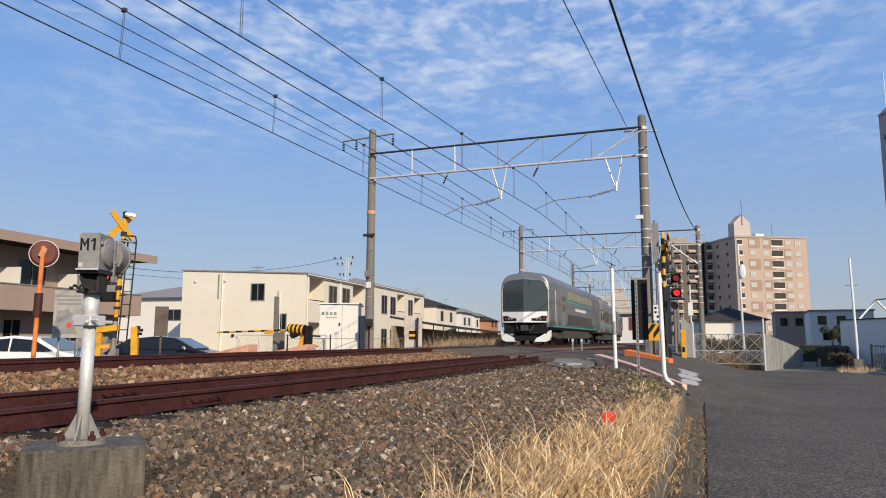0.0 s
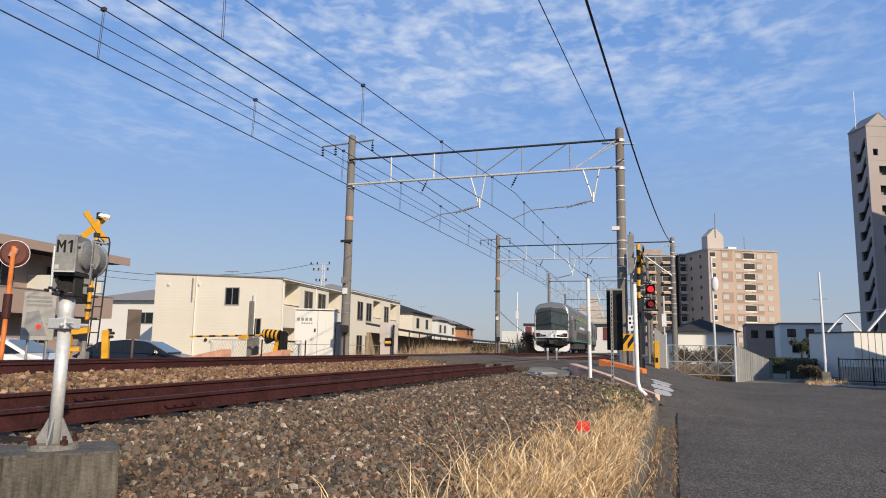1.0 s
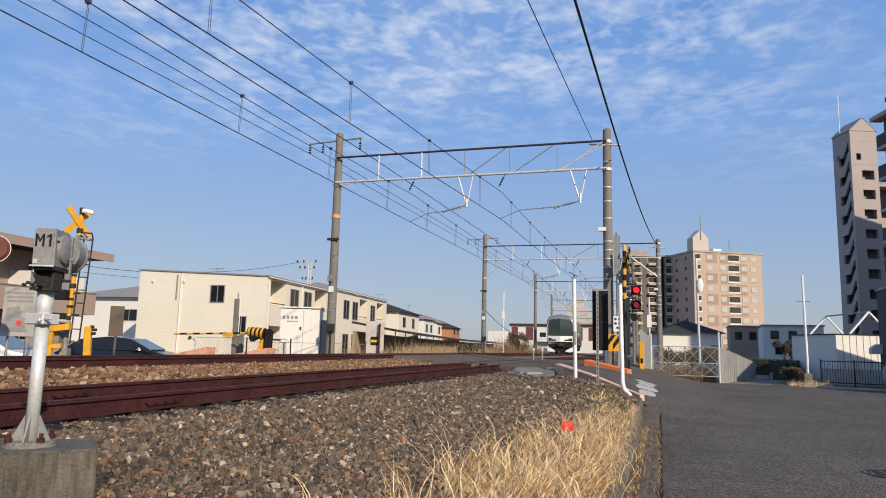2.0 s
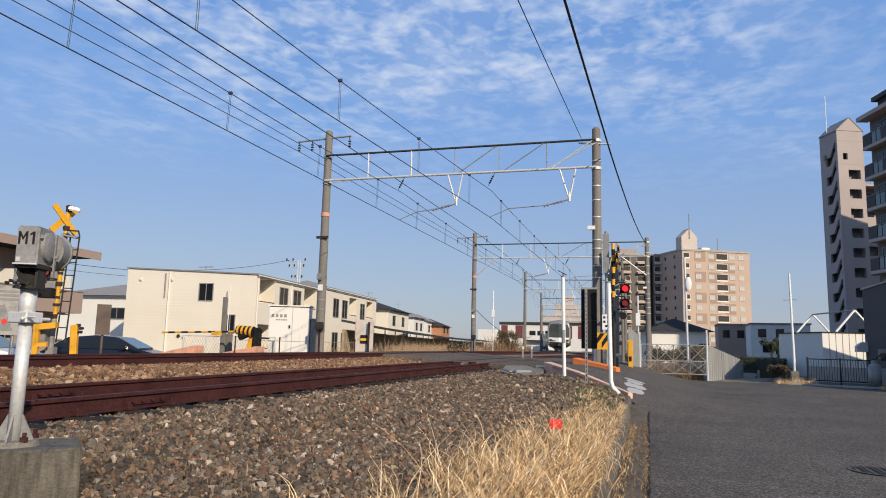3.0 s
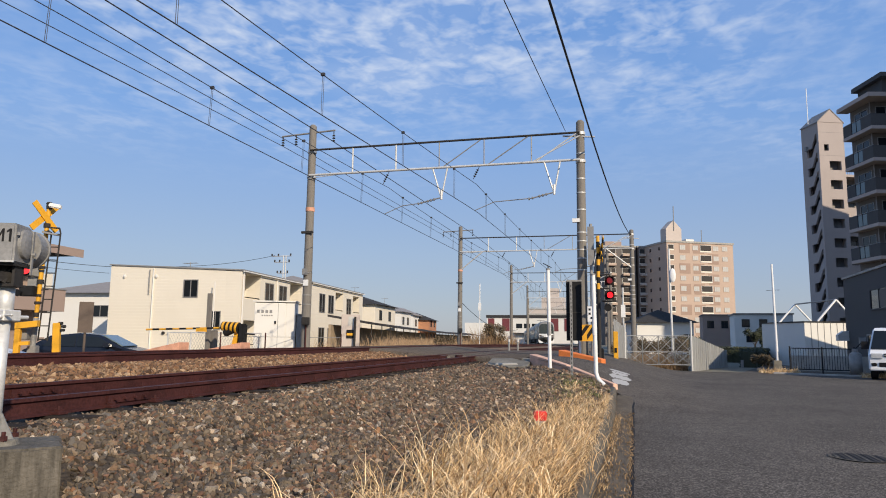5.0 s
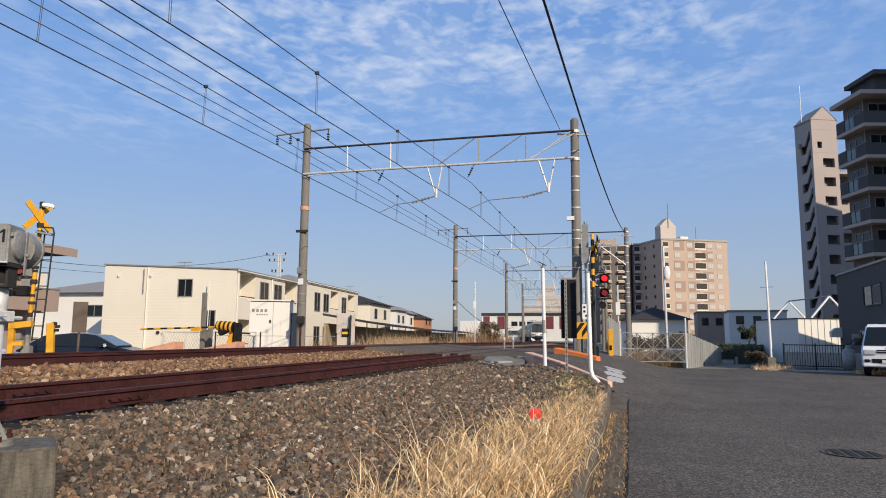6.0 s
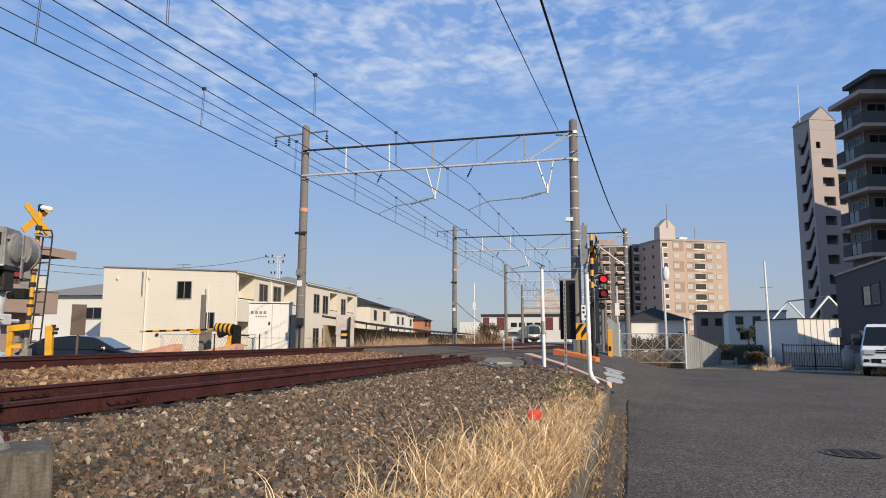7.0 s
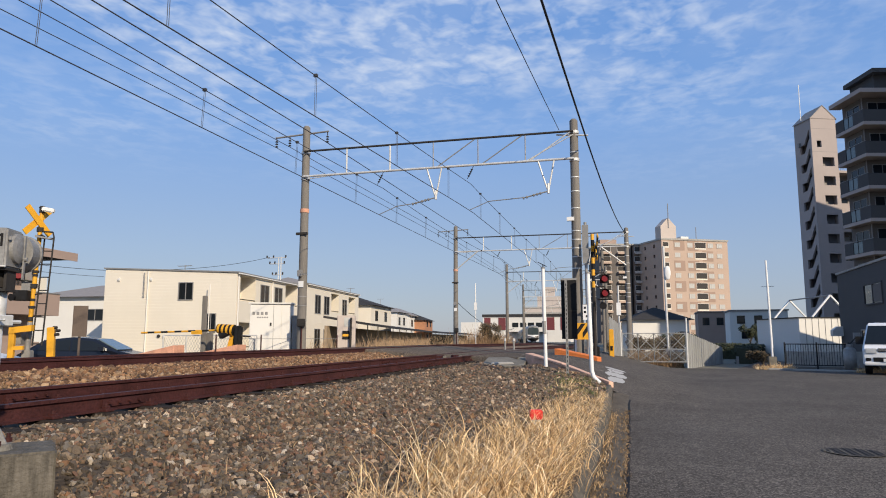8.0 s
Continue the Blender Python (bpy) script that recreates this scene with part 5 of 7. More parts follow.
            side_box(car, "window", s, 0.7, 1.7, 1.9, 2.85, "glass", 0.014)
        for y0 in (5.0, 12.0):
            bx("roof_unit", (-0.9, 0.9, y0, y0 + 3, 3.9, 4.15), M["traing"], car)
    g = bmesh.new()
    box(g, -1.1, 1.1, CAR - 0.3, CAR + 0.25, 1.0, 3.4)
    part("gangway", g, M["under"], car)
    return car


def pantograph(car):
    p = bmesh.new()
    box(p, -0.6, 0.6, 2.0, 3.2, 4.0, 4.15)
    rod(p, (0, 2.2, 4.15), (0, 3.4, 4.55), 0.03, seg=6); rod(p, (0, 3.4, 4.55), (0, 2.4, 4.85), 0.03, seg=6)
    rod(p, (-0.85, 2.4, 4.86), (0.85, 2.4, 4.86), 0.03, seg=6)
    part("pantograph", p, M["dark"], car)


end_car = make_car("end")
mid_car = make_car("mid")
CARS = [end_car, mid_car] + [copy_thing(mid_car, pose(0, 0, 0)) for _ in range(3)]
pantograph(mid_car)

# arc length from y = 33 of the rear end, by time
TRAIN = [(0.0, 0.0), (0.5, 8.6), (1.0, 17.0), (1.5, 25.7), (2.0, 34.5), (2.5, 43.0), (3.0, 51.6), (3.5, 60.2), (4.0, 69.2), (4.5, 78.2), (5.0, 86.8), (5.5, 95.0), (6.0, 102.8),
         (6.5, 109.8), (7.0, 116.0), (7.5, 121.8), (8.0, 127.2)]


def on_track(s):
    """Place on the far track's centre line, s metres along from y = 33."""
    y, left = 33.0, s
    while left > 0:
        d = min(0.5, left)
        y += d * math.cos(heading(y))
        left -= d
    return Vector((X_FAR + bend(y), y, Z_FAR + grade(y)))


def train_rows(k):
    rows = []
    for t, s in TRAIN:
        a, b = on_track(s + k * (CAR + 0.3)), on_track(s + k * (CAR + 0.3) + CAR)
        d = b - a
        rows.append((t, pose(a.x, a.y, a.z, 0, 0, math.degrees(math.atan2(-d.x, d.y)))))
    return rows


# ---- things by the near track ----
def text_mesh(word, size, depth, material, parent, m):
    cu = bpy.data.curves.new("lettering", "FONT")
    cu.body, cu.size, cu.extrude, cu.offset = word, size, depth, size * 0.006
    cu.align_x, cu.align_y = "CENTER", "CENTER"
    ob = new("lettering", cu)
    cu.materials.append(material)
    ob.parent = parent
    ob.matrix_local = m
    return ob


def machine_post():
    p = thing("machine_post", pose(1.2, -0.6, 0), "grey equipment box on a steel post bolted to a concrete block", "trackside equipment")
    bm = bmesh.new()
    box(bm, -0.3, 0.35, -0.25, 0.25, -0.75, -0.115, pose(0, 0, 0, 0, 0, 46))
    bmesh.ops.bevel(bm, geom=bm.edges[:], offset=0.012, segments=2, affect="EDGES")
    bmesh.ops.subdivide_edges(bm, edges=bm.edges[:], cuts=6, use_grid_fill=True)
    for v in bm.verts:
        if v.co.z > -0.7:
            v.co += Vector((noise.noise(v.co * 9), noise.noise(v.co * 9 + Vector((5, 0, 0))), noise.noise(v.co * 9 + Vector((0, 7, 0))))) * 0.006
    part("footing", bm, M["footst"], p, "weathered stained concrete footing")
    bm = bmesh.new()
    rod(bm, (0, 0, -0.09), (0, 0, 0.6), 0.037, seg=20)
    rod(bm, (0, 0, 0.6), (0, 0, 0.79), 0.046, seg=20)
    part("post", bm, M["galv"], p, "bright galvanised post", True)
    bm = bmesh.new()
    rod(bm, (0, 0, -0.118), (0, 0, -0.085), 0.14, 0.13, seg=24)
    for k in range(4):
        a = k * math.pi / 2 + 0.5
        c, s = math.cos(a), math.sin(a)
        t = [(0.03, -0.088), (0.11, -0.088), (0.04, 0.06), (0.03, 0.06)]
        g = bmesh.new()
        prism(g, t, -0.005, 0.005)
        bmesh.ops.transform(g, matrix=Matrix.Rotation(a, 4, "Z"), verts=g.verts[:])
        part("gusset", g, M["galvd"], p, "rust-streaked gusset")
        b = bmesh.new()
        a2 = a + math.pi / 4
        rod(b, (0.12 * math.cos(a2), 0.12 * math.sin(a2), -0.12), (0.12 * math.cos(a2), 0.12 * math.sin(a2), -0.035), 0.012, seg=6)
        rod(b, (0.12 * math.cos(a2), 0.12 * math.sin(a2), -0.085), (0.12 * math.cos(a2), 0.12 * math.sin(a2), -0.06), 0.022, seg=6)
        part("bolt", b, M["rail"], p)
    part("base_plate", bm, M["conc_old"], p)
    c = bmesh.new()
    box(c, -0.075, 0.065, -0.06, 0.06, 0.585, 0.65); rod(c, (-0.09, -0.05, 0.62), (0.12, -0.05, 0.62), 0.01, seg=6); rod(c, (0.05, -0.08, 0.61), (0.05, 0.12, 0.61), 0.014, seg=6)
    bmesh.ops.bevel(c, geom=c.edges[:], offset=0.006, segments=1, affect="EDGES")
    part("clamp", c, M["galv"], p)
    R0 = pose(0, 0, 0, 0, 0, 23)
    c = bmesh.new()
    box(c, -0.055, 0.075, -0.085, 0.06, 0.785, 0.8, R0); box(c, -0.05, 0.075, -0.1, 0.07, 0.905, 0.92, R0)
    box(c, -0.05, -0.035, -0.07, 0.05, 0.8, 0.91, R0); box(c, 0.05, 0.065, -0.06, 0.05, 0.8, 0.91, R0)
    part("bracket", c, M["dark"], p)
    c = bmesh.new()
    prism(c, [(-0.035, 0.8), (-0.035, 0.9), (0.02, 0.8)], -0.085, -0.077)
    part("bracket_plate", c, M["galvd"], p, "worn grey side plate")
    c = bmesh.new()
    rod(c, (-0.04, -0.02, 0.8), (-0.03, 0, 0.91), 0.03, seg=12); rod(c, (0.03, -0.06, 0.8), (0.01, 0.02, 0.9), 0.018, seg=8)
    box(c, -0.02, 0.04, -0.08, 0.0, 0.81, 0.87); rod(c, (0.02, 0.0, 0.83), (0.05, 0.02, 0.87), 0.014, seg=8); rod(c, (-0.05, -0.06, 0.85), (-0.01, -0.05, 0.88), 0.012, seg=8)
    ball(c, (0.0, 0.02, 0.85), 0.04)
    for k in range(5):
        rod(c, (-0.05 + 0.03 * k, -0.1, 0.815 + 0.012 * (k % 2)), (-0.05 + 0.03 * k, -0.12, 0.815 + 0.012 * (k % 2)), 0.009, seg=6)
    part("gear", c, M["dark"], p, "dark greasy gear under the box")
    R = pose(0, 0, 0, 0, 0, 23)
    bm = bmesh.new()
    box(bm, -0.045, 0.078, -0.12, 0.08, 0.92, 1.15, R)
    bmesh.ops.bevel(bm, geom=bm.edges[:], offset=0.01, segments=3, affect="EDGES")
    bxo = part("box", bm, M["galvd"], p, "grey steel box lettered M1")
    w, h, t = 0.052, 0.076, 0.012
    for x, pts in ((-0.034, [(0, 0), (t, 0), (t, h * 0.68), (w / 2, h * 0.3), (w / 2, h * 0.58), (t * 0.9, h), (0, h)]),
                   (-0.034, [(w, 0), (w, h), (w - t * 0.9, h), (w / 2, h * 0.58), (w / 2, h * 0.3), (w - t, h * 0.68), (w - t, 0)]),
                   (0.03, [(0.014, 0), (0.027, 0), (0.027, h), (0.016, h), (0.0, h * 0.82), (0.0, h * 0.68), (0.014, h * 0.78)])):
        bm = bmesh.new(); prism(bm, [(x + a, 1.04 + b) for a, b in pts], -0.1215, -0.1195)
        bmesh.ops.transform(bm, matrix=R, verts=bm.verts[:])
        part("letter", bm, M["black"], bxo)
    bm = bmesh.new(); box(bm, -0.035, -0.012, -0.1235, -0.119, 0.94, 0.965, R)
    part("plate", bm, M["galv"], bxo)
    bm = bmesh.new(); box(bm, -0.05, 0.083, -0.128, -0.118, 0.922, 0.93, R)
    part("lid_edge", bm, M["galv"], bxo)
    bm = bmesh.new()
    for y0, y1, ra, rb in ((0.08, 0.09, 0.118, 0.118), (0.09, 0.2, 0.11, 0.11), (0.2, 0.215, 0.118, 0.118)):
        rod(bm, R @ Vector((0.02, y0, 1.03)), R @ Vector((0.02, y1, 1.03)), ra, rb, seg=32)
    for x0, x1, ra, rb in ((0.078, 0.096, 0.088, 0.086), (0.096, 0.106, 0.086, 0.06), (0.106, 0.111, 0.06, 0.03)):
        rod(bm, R @ Vector((x0, 0.0, 1.04)), R @ Vector((x1, 0.0, 1.04)), ra, rb, seg=28)
    part("round_cover", bm, M["galvd"], p, "round pressed cover")
    bm = bmesh.new(); box(bm, 0.108, 0.116, 0.02, 0.04, 0.86, 1.12, R); rod(bm, R @ Vector((0.112, 0.03, 0.98)), R @ Vector((0.13, 0.03, 0.98)), 0.012, seg=8); rod(bm, R @ Vector((0.085, -0.1, 1.08)), R @ Vector((0.085, -0.1, 1.1)), 0.01, seg=8)
    part("strap", bm, M["galvd"], p)
    return p


machine_post()


def stripes(parent, name, a, b, w, n, dark="black", start=0):
    """Alternating yellow and dark lengths along a straight bar, each a part."""
    a, b = Vector(a), Vector(b)
    for k in range(n):
        rd(name, a.lerp(b, k / n), a.lerp(b, (k + 1) / n), w, M["yellow" if (k + start) % 2 == 0 else dark], parent, seg=10)


def cross_sign(parent, x, y, z, deg, L=1.0, col="yellow", striped=True):
    """Two crossed boards with dark stripes."""
    for s in (-1, 1):
        b = bmesh.new()
        box(b, -L / 2, L / 2, -0.012, 0.012, -0.085, 0.085)
        o = part("board", b, M[col], parent, "yellow crossed board")
        o.matrix_local = pose(x, y - 0.02 * s, z, 0, 45 * s, 0) if deg == 0 else pose(x, y, z, 0, 0, deg) @ pose(0, -0.02 * s, 0, 0, 45 * s, 0)
        for k in range(3 if striped else 0):
            q = bmesh.new()
            c = -L / 2 + L * (k + 0.75) / 3.4
            box(q, c, c + L * 0.13, -0.016, 0.016, -0.086, 0.086)
            part("stripe", q, M["black"], o)


LAMPS = []


def lamp_head(parent, x, y, z, deg):
    """A hooded flasher: fixed dark housing with an open visor."""
    h = bmesh.new()
    rod(h, (0, 0.14, 0), (0, 0.03, 0), 0.135, 0.135, seg=20)
    for k in range(10):
        a = math.pi * (0.02 + 0.96 * (k + 0.5) / 10)
        box(h, -0.024, 0.024, -0.16, 0.05, -0.005, 0.005, Matrix.Rotation(-a + math.pi / 2, 4, "Y") @ Matrix.Translation((0, 0, 0.137)))
    box(h, -0.15, 0.15, 0.03, 0.05, -0.15, 0.15)
    ob = part("lamp_hood", h, M["black"], parent, "black hooded lamp housing")
    ob.matrix_local = pose(x, y, z, 0, 0, deg)
    return ob


def lamp_insert(hood, flashing):
    """The round red insert: a dark lens; in a flasher its back half gives the light, and it turns over at each change."""
    d = bmesh.new()
    rod(d, (0, 0.012, 0), (0, -0.012, 0), 0.1, seg=20)
    me = mesh_of("lens", d, M["lens"])
    if flashing:
        me.materials.append(M["glow"])
        for f in me.polygons:
            f.material_index = 1 if f.normal.y > 0.5 else 0
    o = new("lens", me)
    o.parent = hood
    o["label"] = "round red lamp lens"
    o.matrix_local = pose(0, -0.09, 0)
    return o


# ---- crossing post on the near side ----
sig = thing("crossing_signal", pose(3.62, 19.5, -0.5), "level crossing post with crossed boards and two red lamps", "crossing signal")
stripes(sig, "band", (0, 0, 2.7), (0, 0, 4.5), 0.06, 9)
rd("post", (0, 0, 0), (0, 0, 2.7), 0.055, M["dark"], sig, "dark post")
cross_sign(sig, 0.1, -0.12, 4.0, -77, 1.1)
rd("sign_pole", (-0.22, -0.1, 0), (-0.22, -0.1, 4.9), 0.05, M["galvd"], sig)
bx("side_board", (-0.33, -0.12, -0.16, -0.12, 3.5, 4.8), M["galvd"], sig, "grey edge-on sign board")
for z0, z1 in ((3.18, 3.0), (2.72, 2.5)):
    ra = bmesh.new()
    rod(ra, (0, 0, z0), (0.36, -0.05, z0), 0.025, seg=8); rod(ra, (0.36, -0.05, z0), (0.36, -0.05, z1), 0.025, seg=8)
    part("lamp_arm", ra, M["dark"], sig)
for zz in (2.98, 2.5):
    LAMPS.append(lamp_insert(lamp_head(sig, 0.36, -0.05, zz, 8), True))
sp = bmesh.new()
rod(sp, (0.3, -0.2, 2.08), (0.3, 0.1, 2.08), 0.12, 0.06, seg=14); box(sp, 0.12, 0.6, -0.35, 0.1, 2.28, 2.31)
part("loudspeaker", sp, M["black"], sig, "black horn loudspeaker under a small roof")
nb = bmesh.new(); box(nb, -0.36, -0.1, -0.24, -0.22, 1.62, 2.12)
no = part("notice", nb, M["white"], sig, "white notice with dark marks")
for k, (mx, mz) in enumerate(((-0.29, 2.02), (-0.17, 2.02), (-0.29, 1.88), (-0.23, 1.74), (-0.17, 1.88))):
    bx("mark", (mx - 0.035, mx + 0.035, -0.245, -0.239, mz - 0.035, mz + 0.035), M["black"], no)
pl = bmesh.new(); box(pl, -0.62, -0.12, -0.3, -0.27, 0.98, 1.52)
po = part("striped_plate", pl, M["yellow"], sig, "yellow and black striped plate")
for k in range(2):
    sb = bmesh.new()
    prism(sb, [(-0.62 + 0.24 * k, 1.02), (-0.62 + 0.24 * k, 1.2), (-0.42 + 0.24 * k, 1.5), (-0.28 + 0.24 * k, 1.5)], -0.304, -0.268)
    part("stripe", sb, M["black"], po)
gb = bmesh.new(); box(gb, -0.12, 0.12, 0.1, 0.5, 0.0, 0.75); bmesh.ops.bevel(gb, geom=gb.edges[:], offset=0.03, segments=2, affect="EDGES")
part("barrier_machine", gb, M["black"], sig, "black barrier machine at the post's foot")
for dx, zt in ((-0.65, 1.25),):
    rd("rod_post", (dx, 0.3, 0.0), (dx, 0.3, zt), 0.035, M["white"], sig, "short white rod")

for x, y, z0, z1, foot, lab in ((2.7, 13.5, -0.4, 2.27, False, "slim white-painted steel pole with grey band"), (3.92, 11.6, -0.44, 1.94, True, "slim white-painted steel pole with bent foot")):
    wp = thing("marker_pole", pose(x, y, 0), lab, "pole", "white marker poles")
    b = bmesh.new()
    rod(b, (0, 0, z0 + 0.25), (-0.03, 0, z1), 0.045, seg=12)
    if foot:
        rod(b, (0.04, -0.02, z0 + 0.12), (0, 0, z0 + 0.26), 0.045, seg=12); rod(b, (0.17, -0.05, z0), (0.04, -0.02, z0 + 0.12), 0.045, seg=12)
    else:
        rod(b, (0, 0, z0), (0, 0, z0 + 0.26), 0.045, seg=12)
    part("shaft", b, M["white"], wp)
    rd("band", (-0.015, 0, 0.62), (-0.02, 0, 0.95), 0.05, M["galvd"] if not foot else M["white"], wp)
    if not foot:
        q = bmesh.new(); box(q, -0.14, 0.1, -0.06, 0.06, -0.008, 0.008, pose(-0.03, 0, z1 + 0.1, 0, 28, 0)); part("solar_plate", q, M["black"], wp, "small tilted dark solar plate")
        rd("neck", (-0.03, 0, z1), (-0.03, 0, z1 + 0.1), 0.015, M["galvd"], wp, seg=6)
    rd("tip", (-0.03, 0, z1), (-0.03, 0, z1 + 0.03), 0.055, M["galvd"], wp)

bd = thing("sign_back", pose(3.38, 11.85, 0, 0, 0, 4), "dark back of a large board on a slotted steel post", "sign")
bx("board", (-0.11, 0.235, 0.06, 0.1, 0.5, 1.85), M["black"], bd)
bx("board_frame", (-0.1, 0.245, 0.05, 0.065, 1.83, 1.87), M["galvd"], bd)
bx("cross_bar", (-0.09, 0.235, 0.045, 0.06, 1.12, 1.14), M["dark"], bd)
bx("post", (-0.028, 0.028, -0.03, 0.045, -0.62, 1.83), M["galvd"], bd, "slotted galvanised post")
for k in range(22):
    bx("slot", (-0.008, 0.008, -0.034, -0.029, -0.3 + 0.095 * k, -0.25 + 0.095 * k), M["black"], bd)

cap = thing("marker_block", pose(3.64, 4.55, -0.6, 0, 0, 15), "small red-topped white boundary post in dry grass", "marker")
bx("block", (-0.055, 0.055, -0.055, 0.055, 0, 0.16), M["conc"], cap, bevel=0.008)
bx("cap", (-0.075, 0.075, -0.07, 0.07, 0.16, 0.27), M["red"], cap, bevel=0.012)

pp = thing("deck_plate", pose(1.35, 14.9, -0.19, 0, 0, 12), "grey sloping concrete plate beside the rail end", "plate")
b = bmesh.new(); prism(b, [(-0.4, -0.12), (-0.28, 0.05), (0.28, 0.06), (0.46, -0.12)], 0.0, 0.8)
bmesh.ops.bevel(b, geom=b.edges[:], offset=0.02, segments=1, affect="EDGES")
part("plate", b, M["conc"], pp)
for x, y in ((-0.55, 15.9), (-0.25, 16.6)):
    rb = thing("rail_end_block", pose(x, y, -0.15), "small white and black block at the deck edge", "block", "deck edge blocks")
    bx("block", (-0.05, 0.03, -0.08, 0.06, 0, 0.15), M["conc_old"], rb, bevel=0.01)
    bx("pad", (-0.25, -0.08, -0.2, 0.2, 0, 0.17), M["rail"], rb, bevel=0.01)

for x, y, z in ((-0.84, 27.57, 0.0), (-0.54, 28.22, 0.0)):
    bo = thing("deck_bollard", pose(x, y, z), "short grey bollard at the crossing deck", "bollard", "deck bollards")
    rd("post", (0, 0, -0.3), (0, 0, 0.4), 0.045, M["galvd"], bo, seg=12); rd("head", (0, 0, 0.4), (0, 0, 0.52), 0.055, M["galv"], bo, seg=12)
# stop bar paint worn into pieces
for k in range(4):
    y0 = 12.9 + 0.85 * k
    x0, x1 = 4.2 - 0.03 * k - 0.06 * (k % 2), 4.66 - 0.07 * ((k + 1) % 2) - 0.02 * k
    n = 14
    mid = [y0 + 0.36 + 0.12 * noise.noise((i * 0.5, k * 3, 2)) for i in range(n + 1)]
    half = [(0.37 + 0.16 * noise.noise((i * 0.9, k * 5, 8))) * min(1, (i + 0.6) / 2.5, (n - i + 0.6) / 2.5) for i in range(n + 1)]
    xs_ = [x0 + (x1 - x0) * i / n for i in range(n + 1)]
    sheet("road_marking", [[(x, y - h, road_z(x, y - h) + 0.004) for x, y, h in zip(xs_, mid, half)], [(x, y + h, road_z(x, y + h) + 0.004) for x, y, h in zip(xs_, mid, half)]],
          M["wornpaint"], "worn piece of white road paint on asphalt", "road marking", "")
mh = bmesh.new(); rod(mh, (7.37, 5.83, -0.9), (7.37, 5.83, -0.862), 0.33, seg=28)
cv = tagged(part("manhole_cover", mh, M["dark"]), "dark round iron manhole cover in the road", "manhole cover")
for k in range(9):
    u_ = -0.28 + 0.07 * k
    h_ = math.sqrt(max(0.0, 0.3 ** 2 - u_ ** 2))
    bx("rib", (7.37 + u_ - 0.012, 7.37 + u_ + 0.012, 5.83 - h_, 5.83 + h_, -0.863, -0.856), M["roofd"] if k % 2 else M["kerbst"], cv)
rg_ = bmesh.new()
ra_ = [rg_.verts.new((7.37 + r_ * math.cos(k * math.pi / 20), 5.83 + r_ * math.sin(k * math.pi / 20), -0.855)) for r_ in (0.33, 0.36) for k in range(40)]
for k in range(40):
    rg_.faces.new((ra_[k], ra_[40 + k], ra_[40 + (k + 1) % 40], ra_[(k + 1) % 40]))
part("ring", rg_, M["kerbst"], cv)

# ---- gate and fences beyond the crossing ----
gt = thing("steel_gate", pose(4.3, 30.6, -0.72, 0, 0, 7), "grey double gate of tubular steel with cross braces", "gate")
for k in range(4):
    x0, x1 = 0.05 + 0.74 * k, 0.05 + 0.74 * (k + 1)
    f = bmesh.new()
    for z in (0.12, 0.72, 1.48):
        rod(f, (x0, 0, z), (x1, 0, z), 0.02, seg=8)
    rod(f, (x0, 0, 0.12), (x0, 0, 1.48), 0.026, seg=8); rod(f, (x1, 0, 0.12), (x1, 0, 1.48), 0.026, seg=8)
    for za, zb_ in ((0.12, 0.72), (0.72, 1.48)):
        rod(f, (x0, 0, za), (x1, 0, zb_), 0.012, seg=6); rod(f, (x1, 0, za), (x0, 0, zb_), 0.012, seg=6)
    gp = part("gate_panel", f, M["fence"], gt)
    ms = bmesh.new()
    for j in range(12):
        c0 = -1.36 + 0.174 * (j + 0.5)
        for s_ in (-1, 1):
            u0, u1 = max(0.0, c0), min(0.74, c0 + 1.36)
            if u1 > u0:
                rod(ms, ((x0 + u0) if s_ > 0 else (x1 - u0), 0.01, 0.12 + u0 - c0), ((x0 + u1) if s_ > 0 else (x1 - u1), 0.01, 0.12 + u1 - c0), 0.004, seg=4)
    part("wire_mesh", ms, M["galvd"], gp)
rd("post", (3.05, 0, -0.2), (3.05, 0, 2.2), 0.045, M["galv"], gt)
rd("post", (-0.02, 0, -0.2), (-0.02, 0, 2.0), 0.045, M["galv"], gt)


def sheet_fence(a, b, h0, h1, n, label, zb):
    a, b = Vector(a), Vector(b)
    deg = math.degrees(math.atan2(b.y - a.y, b.x - a.x))
    L = (b - a).length
    fn = thing("sheet_fence", pose(a.x, a.y, zb, 0, 0, deg), label, "fence", "sheet fences")
    for k in range(n):
        x0, x1 = L * k / n, L * (k + 1) / n
        h = h0 + (h1 - h0) * (k + 0.5) / n
        s = bmesh.new()
        box(s, x0, x0 + (x1 - x0) * 0.62, -0.02, 0.0, 0, h); box(s, x0 + (x1 - x0) * 0.6, x1, 0.0, 0.02, 0.0, h)
        part("sheet", s, M["fence"], fn)
    rd("rail", (0, 0.04, h0 * 0.8), (L, 0.04, h1 * 0.8), 0.025, M["galvd"], fn, seg=6)
    return fn


sheet_fence((7.35, 31.0), (9.9, 39.5), 1.75, 0.95, 20, "grey corrugated sheet fence stepping down along the lane", -0.95)
sheet_fence((3.85, 27.4), (4.28, 30.4), 2.35, 2.0, 6, "grey corrugated sheet fence beside the crossing", -0.85)
yp = thing("yellow_post", pose(3.95, 26.6, -0.9), "yellow painted guard post beside the sheet fence", "post")
bx("post", (-0.1, 0.1, -0.06, 0.06, 0, 1.8), M["yellow"], yp, bevel=0.02)
bx("mark", (-0.05, 0.05, -0.075, -0.055, 0.9, 1.1), M["black"], yp)

